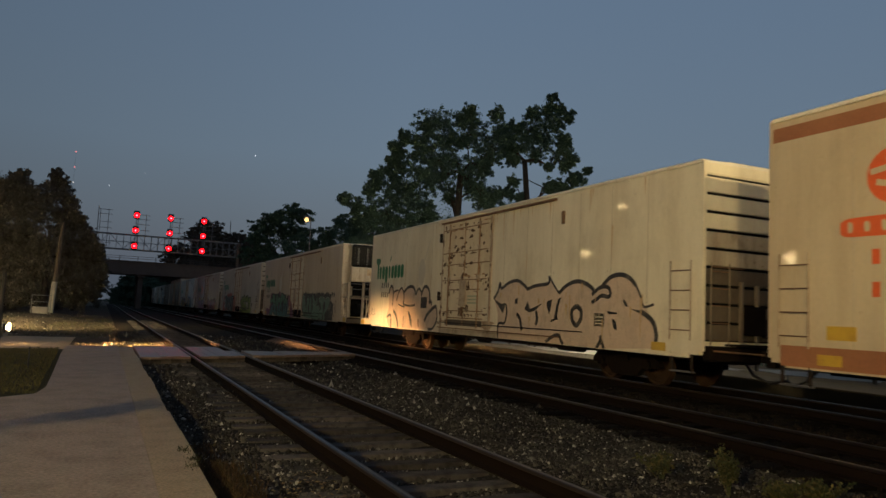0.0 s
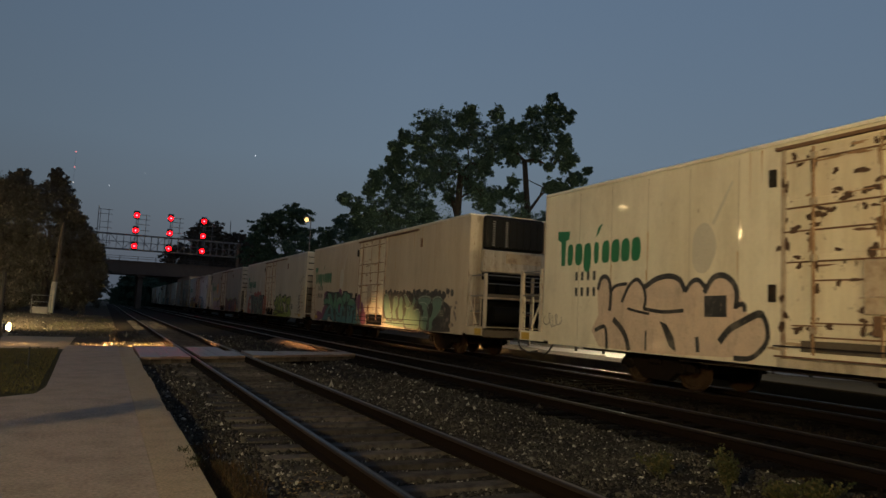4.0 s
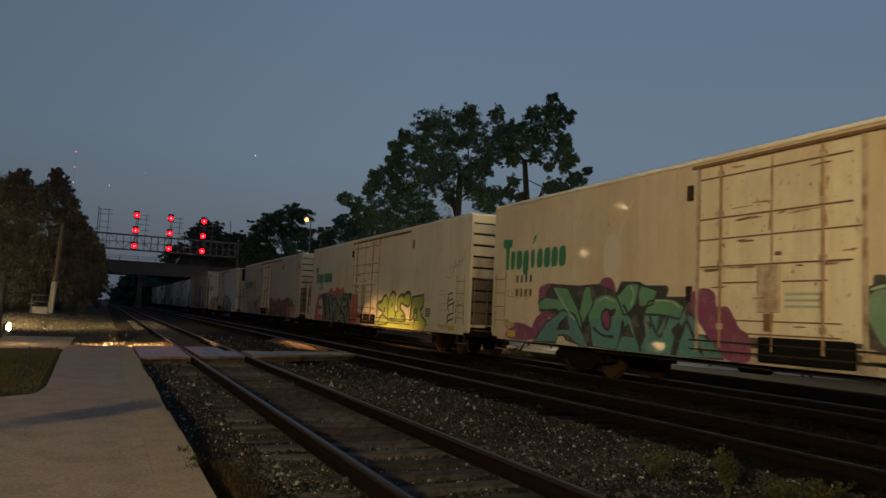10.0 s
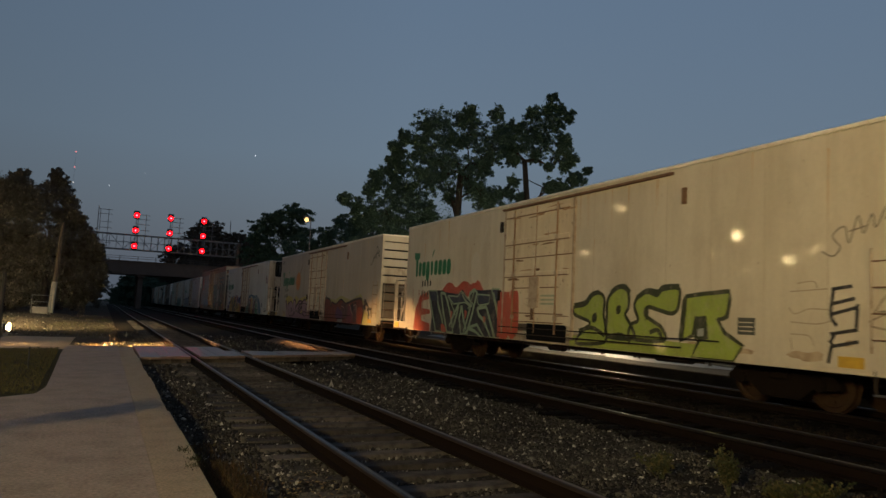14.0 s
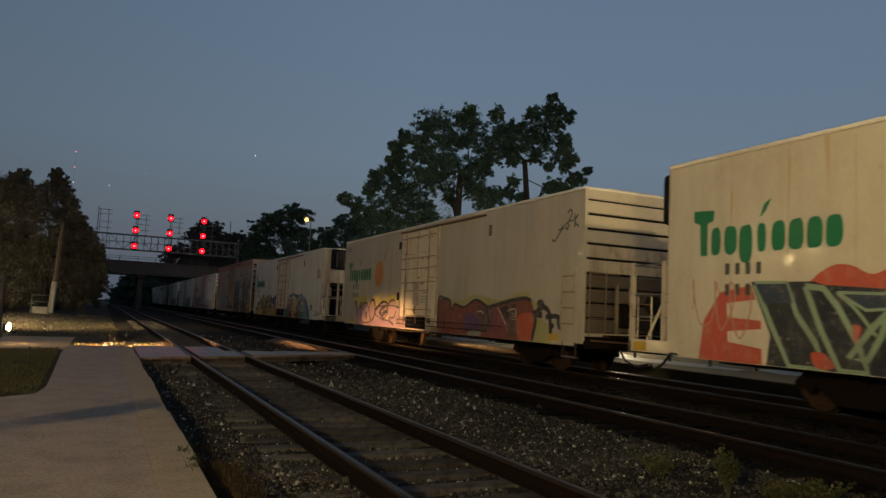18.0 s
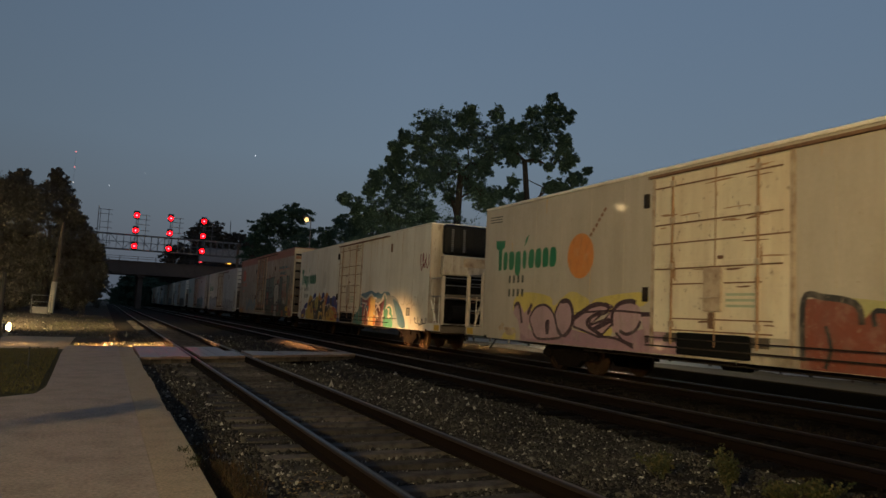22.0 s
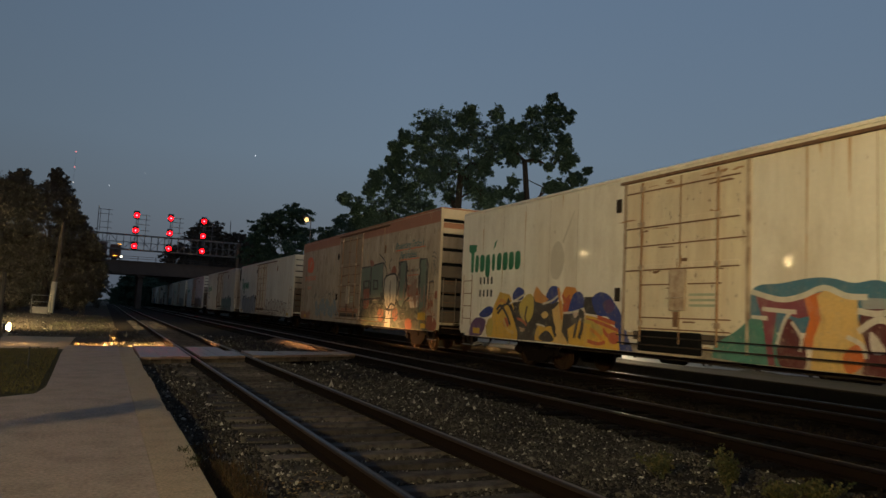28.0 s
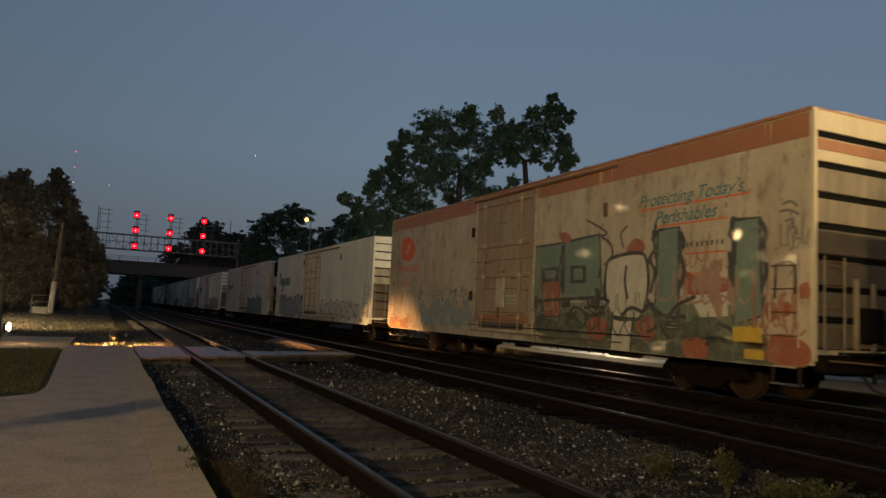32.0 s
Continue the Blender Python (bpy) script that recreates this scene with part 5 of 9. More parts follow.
    art(c, "round", SOOT, 4, [(5.11, 1.66), (4.99, 1.7), (5.01, 1.58)])
    art(c, "line", PALETEAL, 4.4, [(7.94, 2.1), (7.67, 2.15), (7.41, 2.01), (7.16, 1.56), (6.95, 1.19)], 0.022)
    art(c, "line", PALETEAL, 4.4, [(6.88, 1.82), (6.7, 2.03), (6.47, 2.04), (6.29, 1.88)], 0.022)
    art(c, "line", PALETEAL, 4.4, [(5.71, 2.06), (5.51, 2.13), (5.11, 1.89), (4.84, 1.72)], 0.022)
    art(c, "line", PALETEAL, 4.4, [(4.18, 1.92), (3.79, 2.03), (3.35, 2.05), (3, 1.99), (2.91, 1.85)], 0.022)
    art(c, "line", PALETEAL, 4.4, [(3.98, 1.79), (3.72, 1.82), (3.35, 1.76), (3.11, 1.6)], 0.022)
    art(c, "line", PALETEAL, 4.4, [(2.88, 1.8), (2.61, 1.98), (2.24, 2.02), (1.96, 1.93), (1.96, 1.72)], 0.022)
    art(c, "line", PALETEAL, 4.4, [(4.52, 1.46), (4.22, 1.55), (3.97, 1.47), (3.87, 1.22)], 0.022)
    art(c, "line", PALETEAL, 4.4, [(3.71, 1.22), (3.41, 1.27), (3.17, 1.25)], 0.022)
    art(c, "line", PALETEAL, 4.4, [(4.95, 1.61), (5.26, 1.58), (5.54, 1.69)], 0.022)


def teal_rear(c):
    """Angular forms, green above and teal below, on magenta clouds."""
    art(c, "round", MAGENTA, 1.2, [(17.7, 2.16), (17.42, 2.34), (16.95, 2.36), (16.5, 2.21), (16.58, 1.53), (17.5, 1.51)])
    art(c, "round", MAGENTA, 1.2, [(14.99, 2.26), (14.81, 2.44), (14.54, 2.46), (14.36, 2.31), (14.35, 2.06), (14.89, 2)])
    art(c, "round", MAGENTA, 1.2, [(19.37, 1.04), (18.9, 1.26), (18.23, 1.2), (17.97, 1.07), (18.08, 0.8), (19.35, 0.79)])
    art(c, "round", MAGENTA, 1.2, [(17.86, 1.36), (17.38, 1.59), (17.13, 1.31), (17.59, 0.89), (18.08, 0.86)])
    art(c, "round", MAGENTA, 10.2, [(11.88, 2), (11.66, 2.13), (11.36, 2.16), (11.16, 2.04), (11.12, 1.8), (10.85, 1.8), (10.68, 1.61), (10.53, 1.39), (10.32, 1.26), (10.3, 0.8), (10.84, 0.78), (11.29, 1.16), (11.65, 1.54), (11.84, 1.74)])
    art(c, "sharp", BLACK, 1.8, [(17.07, 2.36), (15.76, 2.29), (14.99, 2.32), (14.27, 2.12), (14.11, 2.36), (13.46, 2.34), (13.23, 2.25), (12.57, 2.24), (12.5, 2.16), (12.57, 2), (11.97, 2), (11.91, 1.84), (11.72, 1.64), (11.3, 1.6), (10.74, 1.09), (10.84, 0.9), (11.53, 0.8), (12.55, 0.74), (14.4, 0.74), (15.71, 0.78), (16.33, 0.87), (16.8, 1.53), (17.5, 1.66), (17.52, 1.94)])
    art(c, "sharp", GREENTEAL, 2.6, [(16.99, 2.29), (16.28, 2.24), (15.74, 1.62), (15.52, 2.26), (15.31, 2.26), (15.16, 1.82), (15.68, 1.17), (16.8, 1.67), (17.62, 1.63), (17.71, 1.87), (17.28, 2.01), (16.7, 1.94)], edge=(BLACK, 0.03))
    art(c, "sharp", BLUETEAL, 3.2, [(17.9, 0.75), (17.25, 1.31), (16.47, 1.67), (15.94, 1.55), (15.31, 0.75), (15.7, 0.75), (16.23, 1.01), (16.66, 0.99), (16.76, 0.79)], edge=(BLACK, 0.03))
    art(c, "sharp", BLACK, 4, [(16.61, 1.33), (16.25, 1.54), (16.13, 1.15), (16.78, 1.12)])
    art(c, "round", GREENTEAL, 2.6, [(15.25, 1.69), (15.07, 1.94), (14.7, 2.04), (14.26, 1.94), (14.09, 1.71), (14.08, 1.41), (15.14, 1.31), (15.34, 1.5)])
    art(c, "sharp", BLUETEAL, 2.7, [(15.26, 1.44), (14.08, 1.53), (14.08, 1.23), (14.23, 0.78), (15.12, 0.79), (15.23, 1.18)])
    art(c, "round", MAGENTA, 4, [(14.82, 1.57), (14.61, 1.7), (14.46, 1.58), (14.5, 1.24), (14.7, 1.27)], edge=(BLACK, 0.03))
    art(c, "sharp", GREENTEAL, 2.9, [(14.27, 2), (13.86, 2.3), (13.46, 2.29), (13.57, 1.83), (13.84, 1.59), (14, 1.59), (14.09, 1.77)], edge=(BLACK, 0.025))
    art(c, "sharp", BLUETEAL, 3, [(14.04, 1.61), (13.82, 1.62), (13.59, 1.14), (13.35, 0.74), (14.23, 0.74), (13.91, 1.24)])
    art(c, "sharp", GREENTEAL, 3, [(13.45, 1.77), (13.48, 2.12), (13.38, 2.26), (12.86, 2.14), (13, 1.83), (13.29, 1.77)], edge=(BLACK, 0.025))
    art(c, "sharp", GREENTEAL, 3.1, [(13.29, 1.61), (13.14, 1.89), (12.71, 1.97), (12.3, 1.94), (12.03, 1.79), (12.16, 1.53), (12.7, 1.6)], edge=(BLACK, 0.025))
    art(c, "sharp", BLUETEAL, 3.2, [(13.29, 1.61), (12.78, 1.59), (12.87, 1.18), (12.54, 1.62), (12.03, 1.72), (11.97, 1.53), (12.29, 1.21), (12.42, 0.74), (13.42, 0.74), (13.21, 1.16)])
    art(c, "sharp", BLUETEAL, 3.3, [(11.9, 1.64), (11.75, 1.59), (11.59, 1.24), (10.95, 1.03), (10.95, 0.79), (11.89, 0.74), (12.28, 0.74), (12.09, 1.22)], edge=(BLACK, 0.025))
    art(c, "sharp", BLACK, 4.2, [(14.07, 1.09), (13.83, 1.42), (13.59, 1.07)])
    art(c, "sharp", BLACK, 4.2, [(12.42, 1.3), (12.16, 1.47), (12.03, 1.22), (12.31, 1.15)])
    art(c, "sharp", BLACK, 4.2, [(14.57, 1.67), (14.26, 1.73), (14.29, 1.56), (14.51, 1.52)])
    art(c, "sharp", BLACK, 4.2, [(13.21, 1.44), (12.99, 1.5), (13.04, 1.26)])
    art(c, "line", BLACK, 4.4, [(15.74, 1.62), (15.52, 1.17), (15.31, 0.78)], 0.035)
    art(c, "line", BLACK, 4.4, [(14.01, 1.83), (13.67, 1.42), (13.35, 0.77)], 0.035)
    art(c, "line", BLACK, 4.4, [(13.11, 1.61), (12.77, 1.13), (12.48, 1.6)], 0.035)
    art(c, "line", BLACK, 4.4, [(11.97, 1.53), (11.71, 1.13), (11.47, 0.8)], 0.035)
    art(c, "line", BLACK, 4.4, [(15.14, 1.25), (14.77, 1.08), (14.32, 1.06)], 0.035)
    art(c, "line", PALETEAL, 4.6, [(16.92, 2.25), (16.37, 1.74), (15.93, 1.42)], 0.018)
    art(c, "line", PALETEAL, 4.6, [(14.97, 1.88), (14.69, 1.98), (14.33, 1.89)], 0.018)
    art(c, "line", PALETEAL, 4.6, [(13.77, 2.26), (13.64, 2.06), (13.73, 1.77)], 0.018)
    art(c, "line", PALETEAL, 4.6, [(12.92, 1.92), (12.43, 1.9), (12.16, 1.78)], 0.018)


def lime_front(c):
    """Lime green forms with dark edges."""
    art(c, "sharp", LIME, 2.2, [(9.04, 1.02), (5.51, 1.06), (4.55, 1.03), (3.54, 0.92), (3.59, 0.74), (4.68, 0.74), (6.59, 0.74), (9.02, 0.75)])
    art(c, "round", LIME, 2.8, [(8.85, 1.74), (8.37, 1.81), (8.08, 2.05), (7.79, 2.09), (7.6, 1.94), (7.62, 1.57), (7.51, 1.2), (7.56, 0.92), (8.23, 0.84), (8.75, 0.85), (8.45, 1.16), (8.15, 1.36), (8.57, 1.48), (8.84, 1.57)], edge=(DEEPGREEN, 0.045))
    art(c, "round", LIME, 2.8, [(7.47, 1.94), (7.15, 2.19), (6.88, 2.21), (6.71, 2.06), (6.7, 1.76), (6.81, 1.58), (6.61, 1.35), (6.52, 1.06), (7.47, 1.07), (7.49, 1.44)], edge=(DEEPGREEN, 0.045))
    art(c, "round", LIME, 2.8, [(6.5, 1.77), (6.37, 2), (6.06, 2.1), (5.75, 2.03), (5.6, 2.15), (5.1, 2.18), (5.06, 1.94), (5.12, 1.73), (5.3, 1.64), (5.74, 1.72), (6.05, 1.77), (6.13, 1.6), (5.81, 1.44), (5.59, 1.33), (5.51, 1.06), (6.6, 1.06), (6.61, 1.35), (6.36, 1.48)], edge=(DEEPGREEN, 0.045))
    art(c, "sharp", LIME, 2.9, [(4.89, 2), (4.43, 2.05), (3.71, 2.1), (3.69, 1.95), (3.76, 1.6), (4, 1.55), (3.82, 1.3), (3.37, 1.07), (3.59, 0.74), (4.68, 0.74), (4.49, 1.12), (4.28, 1.17), (4.33, 1.56), (4.58, 1.57), (4.66, 1.21), (5.02, 1.07), (4.95, 1.52)], edge=(DEEPGREEN, 0.045))
    art(c, "sharp", DEEPGREEN, 4, [(4.58, 1.58), (4.3, 1.62), (4.24, 1.18), (4.62, 1.13)])
    art(c, "sharp", STEEL, 4.4, [(4.53, 1.34), (4.36, 1.37), (4.36, 1.21), (4.53, 1.19)])
    art(c, "round", DEEPGREEN, 4, [(8.06, 1.56), (7.91, 1.61), (7.9, 1.41), (8.06, 1.38)])
    art(c, "round", DEEPGREEN, 4, [(7.13, 1.76), (6.99, 1.8), (6.99, 1.62), (7.13, 1.6)])
    art(c, "round", DEEPGREEN, 4, [(6.1, 1.74), (6, 1.76), (6.03, 1.53), (6.12, 1.48)])
    art(c, "line", DEEPGREEN, 4.4, [(8.85, 1.78), (8.37, 1.86), (8.12, 2.05), (7.81, 2.12)], 0.06)
    art(c, "line", DEEPGREEN, 4.4, [(7.36, 2.09), (7.11, 2.22), (6.83, 2.23), (6.66, 2.09)], 0.06)
    art(c, "line", DEEPGREEN, 4.4, [(6.42, 1.97), (6.07, 2.13), (5.71, 2.1), (5.53, 2.2), (5.06, 2.21)], 0.06)
    art(c, "line", DEEPGREEN, 4.4, [(4.9, 1.94), (4.93, 1.62), (5, 1.13)], 0.07)
    art(c, "line", DEEPGREEN, 4.4, [(8.61, 1.15), (8.05, 1.24), (7.57, 1.07)], 0.05)
    art(c, "line", DEEPGREEN, 4.4, [(7.47, 1.05), (6.94, 1.12), (6.6, 0.98)], 0.05)
    art(c, "line", DEEPGREEN, 4.4, [(5.96, 1.21), (5.69, 1.27), (5.54, 1.04)], 0.05)
    art(c, "line", DEEPGREEN, 4.4, [(4, 1.55), (3.8, 1.59), (3.69, 1.85)], 0.04)


def red_rear(c):
    """Dark spiked strokes edged in pale green before red clouds."""
    art(c, "round", RED, 1.2, [(16.97, 2.31), (16.62, 2.51), (16.29, 2.5), (15.96, 2.35), (15.73, 2.4), (15.43, 2.54), (15.06, 2.52), (14.78, 2.43), (14.45, 2.56), (14.19, 2.51), (14, 2.33), (13.94, 2.05), (16.96, 2.07)])
    art(c, "round", RED, 10.2, [(12.82, 2.04), (12.56, 2.15), (12.27, 2.15), (12.13, 2.04), (12.14, 0.85), (12.77, 0.84)])
    art(c, "round", RED, 10.4, [(12.1, 2.12), (11.92, 2.16), (11.64, 2.1), (11.61, 1.02), (12.11, 0.85)])
    art(c, "sharp", RED, 1.4, [(19.58, 0.96), (19.49, 1.52), (19.06, 2.08), (18.31, 2.21), (18.2, 1.94), (18.89, 1.87), (18.88, 1.6), (18.08, 1.55), (18.07, 1.4), (18.87, 1.33), (18.86, 1.13), (18.06, 1.04), (18.05, 0.75), (19.61, 0.74)])
    art(c, "sharp", INK, 2, [(18.31, 2.27), (16.97, 2.25), (16.79, 2.19), (15.72, 2.11), (15.42, 2.28), (14.91, 1.94), (14.51, 2.26), (14.13, 2.22), (13.41, 2.24), (12.82, 2.23), (12.57, 1.67), (12.23, 0.78), (13.64, 0.74), (15.77, 0.74), (17.95, 0.76), (17.87, 1.3)])
    art(c, "sharp", INK, 3, [(18.21, 2.23), (17.52, 2.22), (17.31, 1.69), (16.94, 1.21), (16.75, 0.77), (17.47, 0.77), (17.88, 1.56)], edge=(PALEGREEN, 0.055))
    art(c, "sharp", INK, 3, [(17.14, 2.17), (16.79, 2.13), (16.52, 1.82), (16.17, 1.24), (16, 0.79), (16.49, 0.78), (16.85, 1.46)], edge=(PALEGREEN, 0.055))
    art(c, "sharp", INK, 3, [(15.64, 1.77), (15.78, 1.37), (16.01, 0.98), (16.33, 1), (15.94, 1.48)], edge=(PALEGREEN, 0.055))
    art(c, "sharp", INK, 3, [(15.41, 1.72), (15.18, 1.18), (14.9, 0.81), (15.39, 0.77), (15.55, 1.27)], edge=(PALEGREEN, 0.055))
    art(c, "sharp", INK, 3, [(14.85, 2.11), (14.51, 2.26), (14.32, 2.15), (14.44, 1.84), (14.57, 1.52), (14.9, 0.87), (15.18, 0.85), (14.77, 1.62)], edge=(PALEGREEN, 0.055))
    art(c, "sharp", INK, 3, [(14.25, 1.64), (13.64, 1.7), (13.41, 1.36), (13.03, 0.74), (13.3, 0.74), (13.76, 1.25), (14.12, 1.43)], edge=(PALEGREEN, 0.055))
    art(c, "sharp", INK, 3, [(14.9, 0.98), (14.24, 1.12), (13.75, 0.74), (13.99, 0.74), (14.37, 0.91)], edge=(PALEGREEN, 0.055))
    art(c, "sharp", INK, 3, [(13.3, 2.24), (12.87, 2.23), (12.67, 1.67), (12.28, 0.77), (12.57, 0.75), (12.77, 1.21), (12.98, 1.66)], edge=(PALEGREEN, 0.055))
    art(c, "sharp", NAVY, 3.4, [(16.53, 2.06), (15.72, 2.03), (15.47, 2.22), (15.06, 2), (14.51, 1.76), (14.64, 1.68), (15.2, 1.83), (16.03, 1.77)], edge=(PALEGREEN, 0.025))
    art(c, "sharp", NAVY, 3.4, [(14.32, 2.1), (13.41, 2.06), (13.47, 1.8), (14.12, 1.74), (14.25, 1.84)], edge=(PALEGREEN, 0.025))
    art(c, "sharp", NAVY, 3.5, [(18.21, 2.23), (17.52, 2.22), (17.39, 1.88), (18.01, 1.88)])
    art(c, "sharp", NAVY, 3.5, [(13.28, 2.23), (12.87, 2.22), (12.79, 1.95), (13.17, 1.95)])
    art(c, "round", RED, 4, [(16.26, 1.53), (16.1, 1.48), (16.22, 1.24)])
    art(c, "round", RED, 4, [(15.16, 1.56), (14.98, 1.51), (15.11, 1.27)])
    art(c, "round", RED, 4, [(17.02, 1.03), (16.76, 1.04), (16.58, 0.82), (16.92, 0.8)])
    art(c, "round", RED, 4, [(12.82, 1.11), (12.72, 0.93), (12.87, 0.78)])
    art(c, "round", RED, 4, [(13.82, 1.4), (13.66, 1.33), (13.76, 1.19)])
    art(c, "line", PALEGREEN, 4.2, [(16.53, 2.06), (16.19, 1.77), (15.86, 1.37)], 0.03)
    art(c, "line", PALEGREEN, 4.2, [(15.46, 2.17), (15.12, 1.89), (14.64, 1.73)], 0.03)
    art(c, "line", PALEGREEN, 4.2, [(14.51, 2.21), (14.67, 1.94), (14.91, 1.62)], 0.03)
    art(c, "line", PALEGREEN, 4.2, [(13.19, 2.14), (12.92, 1.66), (12.57, 0.95)], 0.03)


def red_front(c):
    """Dark red, brown and purple patches under a yellow-green haze, and a black spiky sign."""
    art(c, "round", OLIVE, 1, [(8.32, 1.97), (6.86, 1.9), (5.8, 2.1), (4.14, 1.91), (2.76, 2.18), (2.45, 2), (2.47, 1.62), (8.29, 1.5)])
    art(c, "sharp", OLIVE, 1.2, [(2.14, 1.48), (1.34, 1.21), (1.33, 0.74), (2.26, 0.74)])
    art(c, "sharp", DARKRED, 2, [(8.71, 1.94), (8.32, 1.97), (7.75, 1.87), (7.67, 1.58), (7.43, 1.8), (6.52, 1.67), (5.99, 1.88), (5.69, 1.92), (5.01, 1.76), (4.74, 1.72), (3.65, 1.83), (2.75, 1.97), (2.34, 1.84), (2.2, 1.63), (2.13, 1.22), (2.26, 0.77), (4.11, 0.74), (5.75, 0.74), (8.78, 0.74), (8.76, 1.34)])
    art(c, "round", VIOLET, 2.8, [(6.65, 1.23), (6.3, 1.54), (5.98, 1.42), (5.47, 1.3), (5.46, 0.92), (6.48, 0.92)])
    art(c, "round", UMBER, 2.6, [(5.62, 1.71), (4.74, 1.7), (4.42, 1.1), (5.46, 1)])
    art(c, "sharp", UMBER, 2.9, [(3.72, 1.6), (3.18, 1.66), (3.09, 0.84), (3.62, 0.82)])
    art(c, "sharp", BLACK, 3.4, [(4.13, 1.65), (3.73, 1.77), (3.56, 1.6), (3.71, 1.25), (3.96, 1.42)])
    art(c, "sharp", BLACK, 3.6, [(3.49, 1.77), (3.22, 1.81), (3.21, 1.65), (3.49, 1.65)])
    art(c, "round", BRICKRED, 2.7, [(3.06, 1.45), (2.34, 1.54), (2.2, 1.21), (2.33, 0.79), (3.05, 0.82)])
    art(c, "round", STEEL, 3.2, [(6.27, 0.85), (5.76, 0.96), (5.36, 0.9), (5.45, 0.77), (6.16, 0.75)])
    art(c, "sharp", MAROON, 2.65, [(4.5, 1.58), (4.21, 1.63), (3.76, 1.13), (3.86, 0.76), (4.71, 0.75), (4.6, 1.21)])
    art(c, "line", BLACK, 4, [(8.73, 0.89), (8.71, 1.94), (8.32, 1.98), (7.75, 1.87), (7.64, 1.54)], 0.055)
    art(c, "line", BLACK, 4, [(7.42, 1.52), (7.39, 1.77), (6.63, 1.67), (5.79, 1.92), (5.01, 1.72)], 0.04)
    art(c, "line", BLACK, 4, [(4.83, 1.7), (3.97, 1.83), (3.34, 1.92), (2.68, 1.97), (2.37, 1.89)], 0.055)
    art(c, "line", BLACK, 4, [(2.18, 1.63), (2.1, 1.32), (2.2, 1), (2.26, 0.77)], 0.07)
    art(c, "line", BLACK, 4, [(5.01, 1.72), (4.91, 1.39), (4.72, 1.09)], 0.04)
    art(c, "line", BLACK, 4, [(8.29, 1.5), (8.19, 1.13), (8.3, 0.79)], 0.035)
    art(c, "line", DULLPINK, 4.2, [(4.3, 1.68), (4.04, 1.45), (3.76, 1.17)], 0.025)
    art(c, "line", DULLPINK, 4.2, [(5.66, 1.53), (5.42, 1.56), (5.19, 1.49)], 0.02)
    art(c, "line", DULLPINK, 4.2, [(3.67, 1.6), (3.24, 1.65), (3.18, 1.39)], 0.02)
    art(c, "line", BLACK, 4.4, [(2.01, 1.76), (1.92, 1.84), (1.8, 1.84), (1.76, 1.74), (1.88, 1.69), (2.01, 1.61), (1.95, 1.51), (1.76, 1.52)], 0.085)
    art(c, "line", BLACK, 4.6, [(1.85, 1.76), (1.58, 1.69), (1.4, 1.55), (1.34, 1.26), (1.31, 0.92)], 0.075)
    art(c, "line", BLACK, 4.8, [(1.58, 1.46), (1, 1.48), (0.98, 1.32), (0.89, 1.16)], 0.065)
    art(c, "round", BLACK, 4.8, [(1.34, 1.26), (1.18, 1.29), (1.18, 1.18), (1.31, 1.13)])


